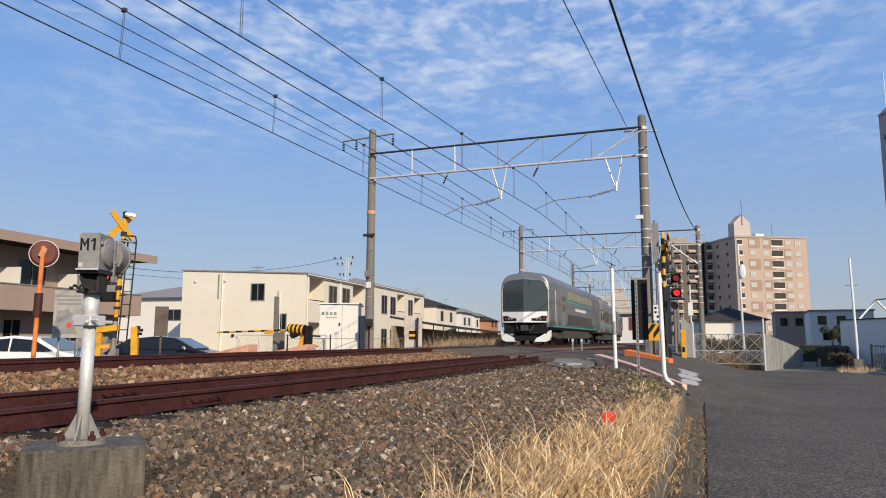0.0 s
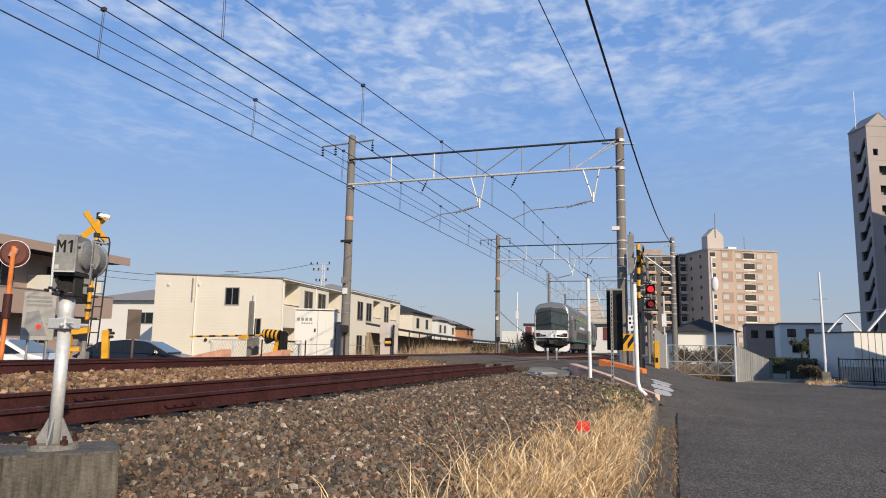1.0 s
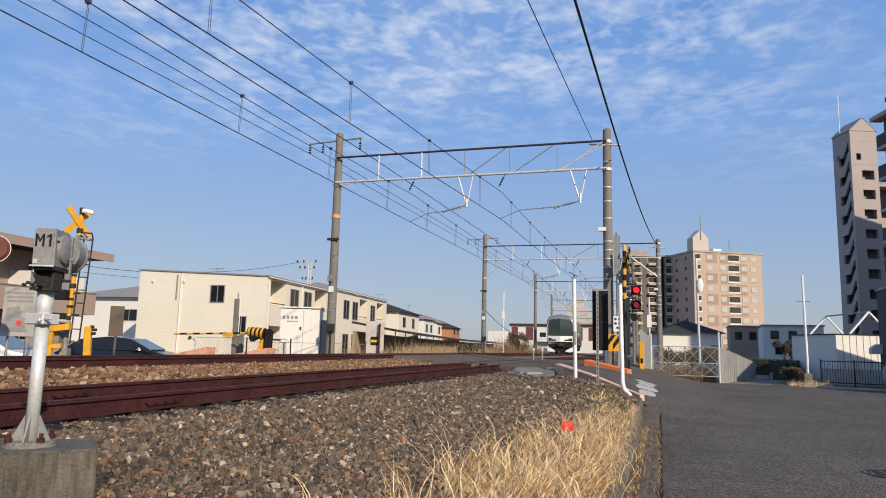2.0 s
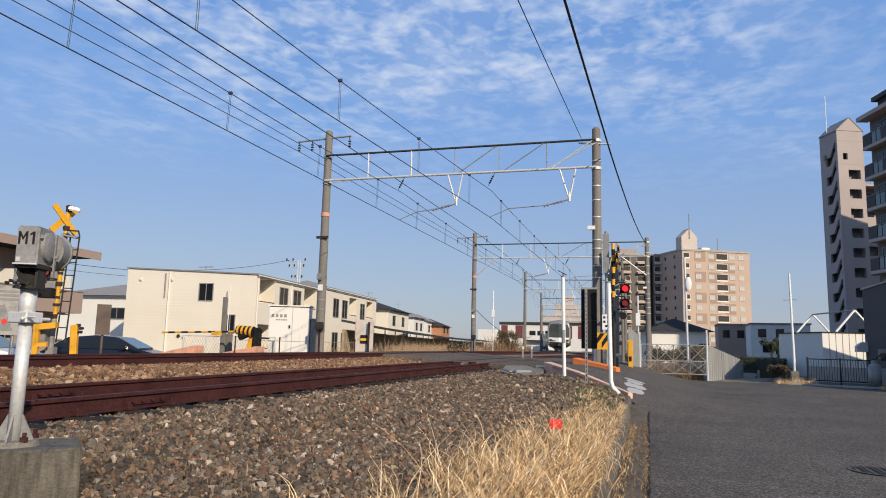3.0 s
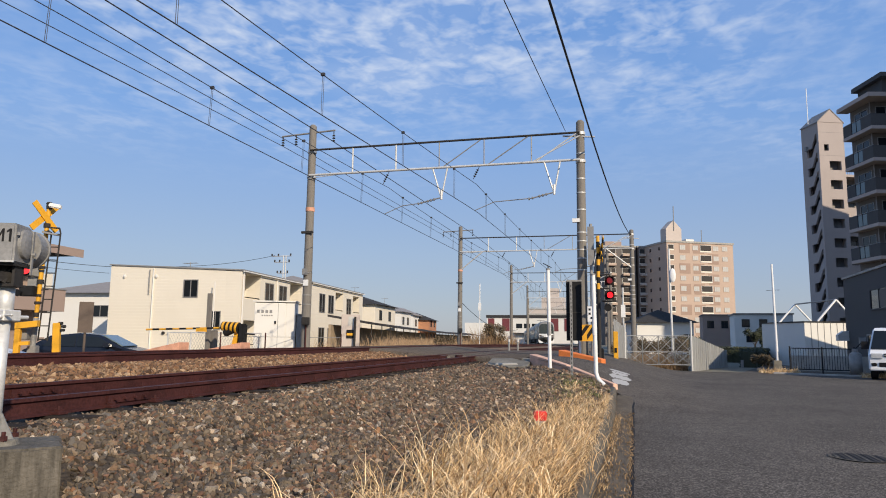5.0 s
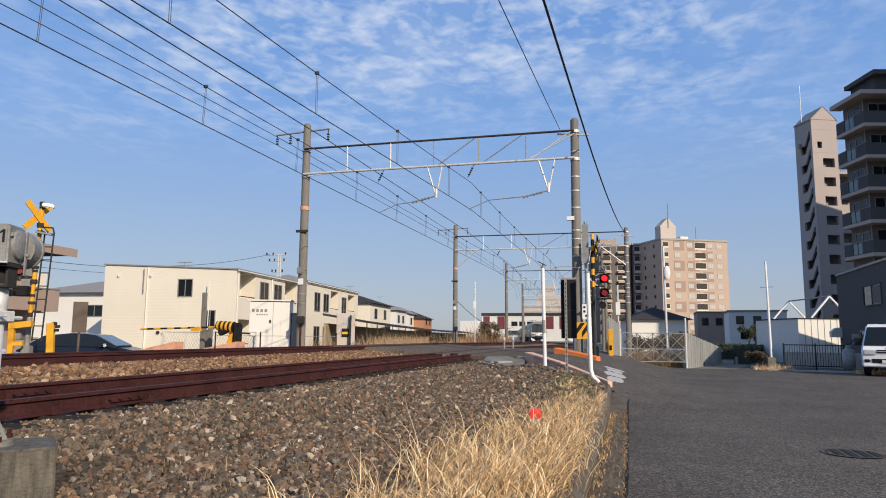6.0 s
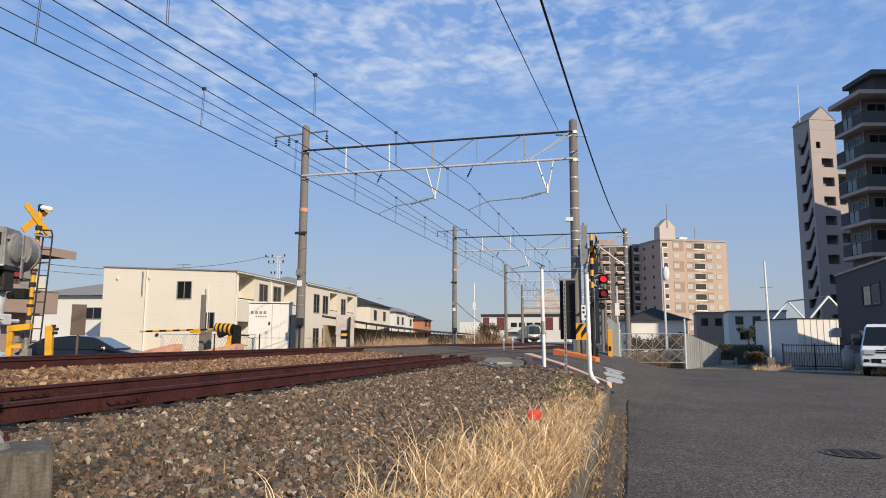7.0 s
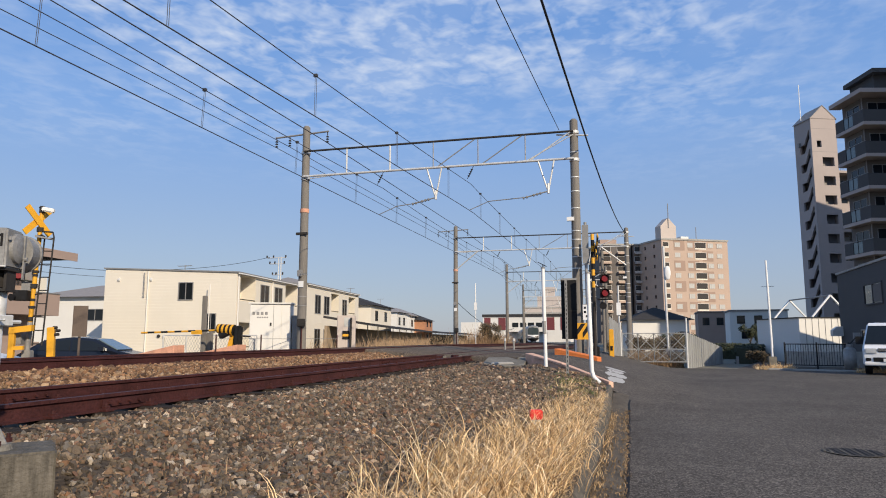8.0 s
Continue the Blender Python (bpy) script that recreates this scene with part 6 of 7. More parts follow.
mp_ = thing("mirror_pole", pose(6.6, 33.3, -0.92), "grey steel pole with a round white mirror back", "traffic mirror")
rd("pole", (0, 0, 0), (-0.05, 0, 6.2), 0.06, M["galv"], mp_)
b = bmesh.new(); ball(b, (0.1, -0.1, 4.8), 0.21, 0.75, 0.3, 1.75, 18, 12)
part("mirror_back", b, M["white"], mp_, smooth=True)
rd("arm", (-0.05, 0, 4.6), (0.25, -0.05, 4.7), 0.025, M["galvd"], mp_)
for x, y, zt, r, m_, lab in ((3.0, 45.0, 7.6, 0.1, "polec", "slim concrete utility pole beyond the crossing"), (2.0, 33.0, 4.6, 0.04, "galv", "thin steel pole with white box"), (4.15, 36.0, 4.4, 0.05, "galv", "thin steel pole with white box"),
                          (-9.0, 58.0, 6.5, 0.05, "white", "thin white signal pole by the line")):
    pl_ = thing("utility_pole", pose(x, y, -0.92), lab, "pole")
    rd("shaft", (0, 0, 0), (0, 0, zt), r, M[m_], pl_)
    if r < 0.09:
        bx("box", (-0.12, 0.12, -0.1, 0.1, zt * 0.62, zt * 0.62 + 0.7), M["white"], pl_)

# ---- right side of the road ----
fp = thing("flag_pole", pose(11.05, 31.3, -0.92), "tall slim white pole in a concrete base", "pole")
rd("pole", (0.05, 0, 0.4), (-0.0, 0, 5.1), 0.06, M["white"], fp, r2=0.045)
bx("base", (-0.15, 0.2, -0.18, 0.18, 0, 0.6), M["conc_old"], fp, bevel=0.02)
fc = thing("railing", pose(11.55, 30.9, -0.86, 0, 0, -19), "black iron railing with thin upright bars", "fence")
for z in (0.18, 1.12):
    rd("rail", (0, 0, z), (2.55, 0, z), 0.022, M["black"], fc, seg=8)
for k in range(25):
    rd("bar", (0.05 + 0.102 * k, 0, 0.18), (0.05 + 0.102 * k, 0, 1.12), 0.011, M["black"], fc, seg=6)
for k in (0, 1.3, 2.55):
    rd("post", (k, 0, -0.05), (k, 0, 1.2), 0.03, M["black"], fc, seg=8)
slab("low_kerb", [(10.6, 29.6), (15.3, 27.9), (15.3, 28.15), (10.65, 29.85)], -0.95, -0.8, M["conc"], "low pale concrete kerb along the road", "kerb")
slab("yard", [(11.6, 31.0), (15.3, 29.6), (15.3, 40), (13, 41)], -0.95, -0.83, M["dirt"], "bare brownish yard behind the railing", "yard", "structure")
slab("block_wall", [(12.0, 33.2), (15.2, 32.0), (15.25, 32.15), (12.05, 33.35)], -0.9, -0.1, M["conc"], "low weathered block wall", "wall")
tk = thing("gas_cylinder", pose(13.75, 29.2, -0.84), "grey upright gas cylinder beside the workshop", "gas cylinder")
b = bmesh.new(); rod(b, (0, 0, 0.03), (0, 0, 0.85), 0.24, seg=20); ball(b, (0, 0, 0.85), 0.24, 1, 1, 0.6, 20, 8)
part("bottle", b, M["galvd"], tk, smooth=True)
rd("collar", (0, 0, 0.95), (0, 0, 1.12), 0.12, M["galvd"], tk)
bx("regulator", (0.25, 0.5, 0.2, 0.3, 1.2, 1.6), M["galvd"], tk); rd("hose", (0, 0, 1.1), (0.35, 0.25, 1.4), 0.02, M["black"], tk)


# ---- vehicles ----
def vehicle(name, m, prof, w, roofz, belt, paint, label, wheels, wins, lights=True):
    """A car from its side outline: body pushed across, narrowed above the belt; glass, wheels and lamps apart."""
    v = thing(name, m, label, "car" if name != "van" else "van")
    bm = bmesh.new()
    prism(bm, prof, -w / 2, w / 2)
    bmesh.ops.bevel(bm, geom=[e for e in bm.edges if abs(e.verts[0].co.y - e.verts[1].co.y) < 0.01], offset=0.06, segments=3, affect="EDGES")
    for q in bm.verts:
        if q.co.z > belt:
            q.co.y *= 1 - 0.16 * (q.co.z - belt) / (roofz - belt)
    part("body", bm, paint, v)
    for nm, pts in wins:
        for s in (-1, 1):
            g = bmesh.new()
            o = []
            for x, z in pts:
                k = 1 - 0.16 * max(0, z - belt) / (roofz - belt)
                o.append((x, s * (w / 2 * k + 0.006), z))
            vs = [g.verts.new(p) for p in o]
            vi = [g.verts.new((p[0], p[1] - s * 0.03, p[2])) for p in o]
            g.faces.new(vs); g.faces.new(vi[::-1])
            for i in range(len(vs)):
                g.faces.new((vs[i], vi[i], vi[(i + 1) % len(vs)], vs[(i + 1) % len(vs)]))
            bmesh.ops.recalc_face_normals(g, faces=g.faces[:])
            part("side_window", g, M["glass"], v)
    for x in wheels:
        for s in (-1, 1):
            t = rd("wheel", (x, s * (w / 2 - 0.2), 0.31), (x, s * (w / 2 + 0.01), 0.31), 0.31, M["black"], v, seg=20)
            rd("rim", (x, s * (w / 2 + 0.005), 0.31), (x, s * (w / 2 + 0.02), 0.31), 0.19, M["galv"], t, seg=16)
    return v


PAINT_DARK = mat("dark_blue_car_paint", (0.012, 0.015, 0.025), 0.2, 0.2, var=0.1)
PAINT_WHITE = mat("white_car_paint", (0.75, 0.76, 0.77), 0.25, var=0.03)
SEDAN = [(-2.2, 0.3), (-2.2, 0.85), (-1.95, 0.98), (-1.35, 1.36), (-0.4, 1.46), (0.35, 1.4), (1.15, 0.98), (2.0, 0.8), (2.2, 0.6), (2.2, 0.3)]
SWIN = [("w", [(-1.55, 1.0), (-1.2, 1.3), (-0.45, 1.38), (-0.45, 0.99)]), ("w", [(-0.38, 0.99), (-0.38, 1.38), (0.3, 1.33), (0.95, 0.99)])]
dc = vehicle("car", pose(-14.0, 16.9, -0.9, 0, 0, 20.7), SEDAN, 1.7, 1.46, 0.95, PAINT_DARK, "dark blue hatchback waiting beyond the tracks", (-1.35, 1.35), SWIN)
g = bmesh.new()
v = [g.verts.new(p) for p in ((0.42, -0.62, 1.37), (1.13, -0.74, 1.0), (1.13, 0.74, 1.0), (0.42, 0.62, 1.37))]
v2 = [g.verts.new(q.co + Vector((0.02, 0, 0.03))) for q in v]
g.faces.new(v); g.faces.new(v2[::-1])
for i in range(4):
    g.faces.new((v[i], v2[i], v2[(i + 1) % 4], v[(i + 1) % 4]))
bmesh.ops.recalc_face_normals(g, faces=g.faces[:])
wsme = part("windscreen", g, M["glassb"], dc)
bx("mirror", (0.55, 0.75, -0.98, -0.84, 0.98, 1.12), PAINT_DARK, dc)
wc = vehicle("car", pose(-15.1, 12.2, -0.9, 0, 0, 20.7), SEDAN, 1.7, 1.46, 0.95, PAINT_WHITE, "white saloon car parked beyond the tracks", (-1.35, 1.35), SWIN)
w3 = wsme.copy(); scene.collection.objects.link(w3); w3.parent = wc

VAN = [(-2.3, 0.35), (-2.35, 1.9), (-2.2, 1.98), (1.35, 1.98), (1.55, 1.9), (2.15, 1.12), (2.33, 0.95), (2.36, 0.35)]
VWIN = [("w", [(0.3, 1.1), (0.3, 1.75), (1.35, 1.75), (1.85, 1.12)]), ("w", [(-1.0, 1.1), (-1.0, 1.75), (0.2, 1.75), (0.2, 1.1)])]
van = vehicle("van", pose(14.95, 27.8, -0.86, 0, 0, -112), VAN, 1.69, 1.98, 1.05, PAINT_WHITE, "white one-box van parked at the roadside nose outward", (-1.3, 1.45), VWIN)
g = bmesh.new()
v = [g.verts.new(p) for p in ((1.6, -0.66, 1.84), (2.13, -0.76, 1.15), (2.13, 0.76, 1.15), (1.6, 0.66, 1.84))]
v2 = [g.verts.new(q.co + Vector((0.03, 0, 0.025))) for q in v]
g.faces.new(v); g.faces.new(v2[::-1])
for i in range(4):
    g.faces.new((v[i], v2[i], v2[(i + 1) % 4], v[(i + 1) % 4]))
bmesh.ops.recalc_face_normals(g, faces=g.faces[:])
part("windscreen", g, M["glass"], van)
for s in (-1, 1):
    bx("headlight", (2.25, 2.385, s * 0.56 - 0.2, s * 0.56 + 0.2, 0.8, 1.0), M["galv"], van, "clear headlight", bevel=0.03)
    bx("side_mirror", (1.75, 1.85, s * 0.98 - 0.12, s * 0.98 + 0.12, 1.15, 1.45), M["black"], van)
bx("grille", (2.3, 2.375, -0.34, 0.34, 0.88, 1.0), M["black"], van, bevel=0.01)
bx("grille_bar", (2.3, 2.385, -0.34, 0.34, 0.93, 0.95), M["galv"], van)
bx("badge", (2.36, 2.39, -0.06, 0.06, 1.02, 1.08), M["galv"], van, bevel=0.008)
for s in (-1, 1):
    bx("fog_lamp", (2.32, 2.385, s * 0.66 - 0.09, s * 0.66 + 0.09, 0.52, 0.64), M["black"], van, bevel=0.02)
    rd("wiper", (2.17, s * 0.1, 1.16), (1.95, s * 0.1 + 0.5, 1.4), 0.01, M["black"], van, seg=5)
bx("air_intake", (2.3, 2.38, -0.5, 0.5, 0.5, 0.66), M["black"], van, bevel=0.01)
bx("bumper", (2.3, 2.42, -0.8, 0.8, 0.36, 0.48), M["white"], van, bevel=0.03)
bx("plate_bar", (2.37, 2.43, -0.17, 0.17, 0.5, 0.62), M["white"], van)

# ---- things on the far side of the tracks ----
xs = thing("crossing_signal", pose(-10.85, 11.25, -0.4, 0, 0, 22), "yellow crossing post with crossed boards, red lamps and a ladder", "crossing signal")
rd("post", (-0.13, 0, 0.0), (-0.09, 0, 1.35), 0.07, M["galvd"], xs, "grey lower post")
rd("post", (-0.09, 0, 1.35), (0, 0, 4.4), 0.058, M["yellow"], xs, "yellow upper post")
for k, zz in enumerate((1.4, 1.75, 1.95, 2.3, 2.62, 2.72, 3.0, 3.35, 3.7, 3.86)):
    rd("post_band", (-0.09 + 0.03 * (zz - 1.35), 0, zz - 0.03), (-0.09 + 0.03 * (zz - 1.35), 0, zz + 0.04 + 0.05 * (k % 3 == 0)), 0.068 + 0.02 * (k % 2), M["dark"], xs, seg=12)
cross_sign(xs, -0.04, -0.1, 4.12, 60, 1.02, "yellow", False)
b = bmesh.new(); box(b, 0.06, 0.38, -0.2, -0.06, -0.06, 0.06, pose(0, 0, 4.46, 0, 10, 0)); bmesh.ops.bevel(b, geom=b.edges[:], offset=0.025, segments=2, affect="EDGES")
part("loudspeaker", b, M["white"], xs, "white camera-like horn housing")
rd("loudspeaker_bracket", (0.1, -0.12, 4.42), (0.0, 0.0, 4.34), 0.03, M["dark"], xs, seg=8)
b = bmesh.new(); rod(b, (0, 0, 4.36), (0, 0, 4.5), 0.075, seg=14); rod(b, (0, 0, 4.5), (0, 0, 4.55), 0.09, 0.06, seg=14)
part("top_cap", b, M["dark"], xs)
b = bmesh.new()
for x in (0.1, 0.34):
    rod(b, (x - 0.04, -0.12, 0.72), (x + 0.04, -0.05, 3.68), 0.022, seg=8)
rod(b, (0.14, -0.05, 3.68), (0.02, -0.02, 3.76), 0.022, seg=8); rod(b, (0.38, -0.05, 3.68), (0.34, -0.05, 3.82), 0.022, seg=8); rod(b, (0.34, -0.05, 3.82), (0.0, 0, 3.84), 0.022, seg=8)
part("ladder", b, M["dark"], xs, "dark steel ladder")
for k in range(9):
    u = (0.05 + 0.36 * k) / 2.96
    rd("rung", (0.06 + 0.08 * u, -0.12 + 0.07 * u, 0.77 + 0.36 * k), (0.3 + 0.08 * u, -0.12 + 0.07 * u, 0.77 + 0.36 * k), 0.015, M["dark"], xs, seg=6)
for zz, l_ in ((2.1, 0.2), (2.9, 0.16), (1.5, 0.22)):
    rd("ladder_bracket", (-0.05, 0, zz), (l_, -0.1, zz + 0.02), 0.018, M["dark"], xs, seg=6)
b = bmesh.new(); prism(b, [(-0.05, 3.66), (0.36, 3.6), (0.36, 3.63), (-0.05, 3.72)], -0.2, 0.05)
part("lamp_roof", b, M["galvd"], xs)
for zz in (3.05, 2.45):
    a_ = bmesh.new(); rod(a_, (-0.05, 0, zz), (-0.42, -0.12, zz + 0.05), 0.02, seg=8); rod(a_, (-0.42, -0.12, zz + 0.05), (-0.42, -0.12, zz - 0.1), 0.02, seg=8)
    part("lamp_arm", a_, M["dark"], xs)
FAR_LAMP = lamp_insert(lamp_head(xs, -0.42, -0.12, 2.62, 24), True)
lamp_insert(lamp_head(xs, -0.52, -0.02, 3.12, 120), False)
bx("bell_box", (-0.46, -0.1, -0.3, -0.02, 1.92, 2.2), M["black"], xs, "black bell box", bevel=0.02)
rd("bell_horn", (-0.4, -0.28, 2.02), (-0.44, -0.4, 2.0), 0.05, M["black"], xs, r2=0.1)
bx("backing_board", (-0.4, -0.08, 0.02, 0.06, 2.2, 2.85), M["galvd"], xs)
for x0, x1, lean in ((-0.42, -0.28, 0.0), (0.58, 0.76, -0.06)):
    g_ = bmesh.new(); prism(g_, [(x0, -0.1), (x0 + lean, 1.2), (x1 + lean, 1.22), (x1, -0.1)], -0.42, -0.28)
    bmesh.ops.bevel(g_, geom=g_.edges[:], offset=0.015, segments=1, affect="EDGES")
    part("guard_upright", g_, M["yellow"], xs, "yellow guard frame")
g_ = bmesh.new(); prism(g_, [(-0.41, 1.04), (-0.41, 1.2), (0.15, 1.27), (0.15, 1.11)], -0.44, -0.27); part("guard_beam", g_, M["yellow"], xs)
g_ = bmesh.new(); prism(g_, [(-0.37, 0.6), (-0.37, 0.7), (-0.05, 0.72), (-0.05, 0.62)], -0.4, -0.3); part("guard_beam", g_, M["yellow"], xs)
bx("guard_beam", (-0.3, 0.6, -0.41, -0.28, 0.1, 0.24), M["yellow"], xs, bevel=0.015)
for x, y, z in ((0.74, -0.35, 1.12), (0.73, -0.38, 1.02), (0.66, -0.35, 1.2)):
    rd("reflector", (x, y, z), (x + 0.1, y - 0.02, z), 0.04, M["dark"], xs, seg=10)
bx("equipment_box", (-0.45, -0.2, -0.2, 0.1, 0.75, 1.05), M["galvd"], xs, bevel=0.015)
bx("terminal_box", (-0.2, 0.02, -0.14, 0.12, 0.1, 0.6), M["galvd"], xs, bevel=0.02)

cm = thing("convex_mirror", pose(-7.1, 5.65, -0.5, 0, 0, 40), "back of a round traffic mirror on an orange pole", "traffic mirror")
rd("pole", (0, 0, -0.3), (0.03, 0, 2.75), 0.042, M["orange"], cm)
b = bmesh.new(); rod(b, (0.03, 0.05, 2.62), (0.03, 0.1, 2.62), 0.2, 0.25, seg=32)
part("mirror_back", b, mat("rusty_red_back", (0.13, 0.038, 0.026), 0.7), cm, "rust-red mirror back")
b = bmesh.new(); rod(b, (0.03, 0.1, 2.62), (0.03, 0.13, 2.62), 0.262, seg=32)
part("rim", b, M["galv"], cm)
rd("bracket", (0.0, 0.02, 2.55), (0.06, 0.02, 2.72), 0.06, M["orangew"], cm)
rd("sleeve", (0.015, 0, 1.4), (0.02, 0, 1.85), 0.075, M["rail"], cm)
nb = thing("notice_board", pose(-9.1, 8.1, -0.5, 0, 0, 30), "pale grey notice board with a picture panel", "sign")
bx("board", (-0.34, 0.34, -0.02, 0.02, 1.0, 2.1), M["conc"], nb)
for k in range(3):
    bx("text_bar", (-0.28, 0.26, -0.026, -0.018, 1.95 - 0.09 * k, 2.0 - 0.09 * k), M["galvd"], nb)
b = bmesh.new(); prism(b, [(-0.3, 1.1), (-0.26, 1.62), (0.0, 1.68), (0.2, 1.1)], -0.028, -0.017)
part("picture", b, M["galvd"], nb)
rd("dot", (0.02, -0.035, 1.3), (0.02, -0.02, 1.3), 0.06, M["red"], nb)
for x in (-0.2, 0.2):
    rd("leg", (x, 0.03, -0.4), (x, 0.03, 1.9), 0.03, M["galvd"], nb, seg=8)
tp = thing("steel_pole", pose(-10.3, 9.4, -0.6), "slim galvanised pole beyond the tracks", "pole")
rd("pole", (0, 0, -0.3), (0, 0, 3.5), 0.035, M["galv"], tp)
sb = thing("sign_back", pose(-6.95, 8.72, -0.5, 0, 0, 35), "brown back of a narrow sign on a post", "sign")
bx("board", (-0.145, 0.145, -0.015, 0.015, 1.05, 1.73), M["signbr"], sb)
rd("post", (0, 0.04, -0.3), (0, 0.04, 1.65), 0.026, M["signbr"], sb)

br = thing("crossing_barrier", pose(-8.9, 18.0, -0.06, 0, 0, 4), "lowered yellow and black barrier arm on its machine", "barrier")
stripes(br, "arm_band", (-0.2, 0, 0.88), (-3.75, 0, 0.78), 0.035, 13)
bx("flag", (-1.7, -1.3, -0.05, 0.02, 0.72, 0.84), M["yellow"], br, "yellow flap hung on the arm")
mc = bmesh.new()
rod(mc, (-0.62, -0.1, 0.93), (0.02, -0.1, 0.86), 0.16, 0.2, seg=16); rod(mc, (-0.5, -0.12, 0.66), (-0.1, -0.12, 0.84), 0.13, 0.13, seg=14)
mo = part("counterweight", mc, M["black"], br, "black drum counterweight with yellow stripes")
for k in range(4):
    x_ = -0.58 + 0.17 * k
    q = bmesh.new(); rod(q, (x_, -0.1, 0.93 - 0.11 * (x_ + 0.62)), (x_ + 0.085, -0.1, 0.93 - 0.11 * (x_ + 0.7)), 0.168 + 0.0105 * k, 0.172 + 0.0105 * k, seg=16)
    part("stripe", q, M["yellow"], mo)
q = bmesh.new(); prism(q, [(-0.32, -0.1), (-0.12, 0.8), (0.02, 0.8), (-0.1, -0.1)], -0.1, 0.1)
part("stand", q, M["yellow"], br, "leaning yellow stand")
bx("machine", (0.03, 0.24, -0.2, 0.16, 0.3, 1.02), M["black"], br, "black barrier machine", bevel=0.05)
rd("tail", (0.24, 0, 0.66), (0.6, 0, 0.64), 0.03, M["dark"], br, seg=8)
slab("orange_kerb", [(-12.3, 16.6), (-10.6, 16.9), (-10.6, 17.5), (-12.3, 17.2)], -0.9, [-0.12, 0.28, 0.28, -0.12], M["orangew"], "faded orange concrete block at the crossing edge", "kerb")
slab("orange_kerb", [(-9.9, 17.2), (-8.5, 17.5), (-8.5, 18.1), (-9.9, 17.8)], -0.9, [0.0, 0.3, 0.3, 0.0], M["orangew"], "faded orange concrete block at the crossing edge", "kerb")
mf = thing("mesh_fence", pose(-12.8, 19.2, -0.9, 0, 0, 8), "low wire mesh fence on grey posts", "fence")
for k in range(5):
    rd("post", (0.95 * k, 0, 0), (0.95 * k, 0, 1.55), 0.03, M["galv"], mf, seg=8)
rd("rail", (0, 0, 1.53), (3.8, 0, 1.53), 0.02, M["galv"], mf, seg=6)
b = bmesh.new()
for k in range(34):
    x = 3.8 * k / 33
    rod(b, (x, 0, 0.6), (min(3.8, x + 0.5), 0, 1.5), 0.004, seg=4); rod(b, (x, 0, 0.6), (max(0, x - 0.5), 0, 1.5), 0.004, seg=4)
part("mesh", b, M["galvd"], mf)
cp = thing("concrete_post", pose(-10.6, 18.6, -0.9), "square weathered concrete post", "post")
bx("post", (-0.075, 0.075, -0.075, 0.075, 0, 3.0), M["polec"], cp, bevel=0.015)
bx("footing", (0.04, 0.26, 0.08, 0.26, 0, 1.62), M["polec"], cp, bevel=0.02)

cb = thing("relay_cabinet", pose(-9.45, 19.85, -0.2, 0, 0, 20.7), "white steel equipment cabinet with dark lettering bars", "cabinet")
bx("body", (0, 1.2, 0, 0.9, 0.15, 2.02), M["whitew"], cb, bevel=0.015)
bx("side_bay", (1.2, 1.58, 0.03, 0.87, 0.15, 2.05), M["whitew"], cb, bevel=0.015)
bx("lid", (-0.05, 1.63, -0.05, 0.95, 2.05, 2.1), M["whitew"], cb)
bx("plinth", (0.05, 1.5, 0.05, 0.85, 0.0, 0.15), M["conc"], cb)
for k in range(4):
    bx("letter_bar", (0.1 + 0.16 * k, 0.2 + 0.16 * k, -0.008, 0.002, 1.62, 1.74), M["galvd"], cb)
for k in range(5):
    bx("letter_bar", (0.28 + 0.09 * k, 0.34 + 0.09 * k, -0.008, 0.002, 1.5, 1.55), M["galvd"], cb)
bx("latch", (0.78, 0.84, -0.03, 0.0, 1.2, 1.32), M["dark"], cb)
bx("seam", (0.9, 0.915, -0.006, 0.002, 0.2, 2.0), M["galvd"], cb)
c2 = thing("equipment_cabinet", pose(-7.9, 20.4, -0.2, 0, 0, 20.7), "grey steel equipment cabinet beside the gantry pole", "cabinet")
bx("body", (0, 0.42, 0, 0.5, 0.05, 1.55), M["galvd"], c2, bevel=0.015)
bx("lid", (-0.03, 0.45, -0.03, 0.53, 1.55, 1.6), M["galvd"], c2)
c3 = thing("equipment_cabinet", pose(-6.95, 23.7, 0.1, 0, 0, 20.7), "tall pale cabinet with grey pane and dark panel", "cabinet")
bx("body", (-0.5, 0.28, 0, 0.5, 0.0, 1.4), M["pinkw"], c3, bevel=0.02)
bx("pane", (-0.2, 0.12, -0.012, 0.01, 0.92, 1.3), M["curtain"], c3, "grey-green glazed pane", bevel=0.004)
bx("panel", (-0.27, 0.03, -0.04, 0.0, 0.38, 0.74), M["black"], c3, bevel=0.01); bx("panel_stripe", (-0.26, 0.02, -0.046, -0.038, 0.5, 0.6), M["yellow"], c3)
rd("stake", (0.08, -0.16, -0.3), (0.1, -0.16, 1.3), 0.045, M["dark"], c3)
for x, y, lab in ((-9.2, 17.3, "thin dark stake by the cabinet"), (-8.2, 18.6, "thin dark stake by the cabinet"), (-7.0, 22.6, "thin dark stake by the cabinet")):
    stx = thing("stake", pose(x, y, -0.1), lab, "stake", "stakes by the line")
    rd("rod", (0, 0, -0.2), (0, 0, 0.75), 0.025, M["rail"], stx, seg=6)
rd_ = thing("low_rope_rail", pose(-9.0, 18.4, 0.1), "thin wire strung between stakes", "rail")
rd("wire", (-0.2, -1.0, 0.4), (2.0, 4.2, 0.4), 0.01, M["galvd"], rd_, seg=5)

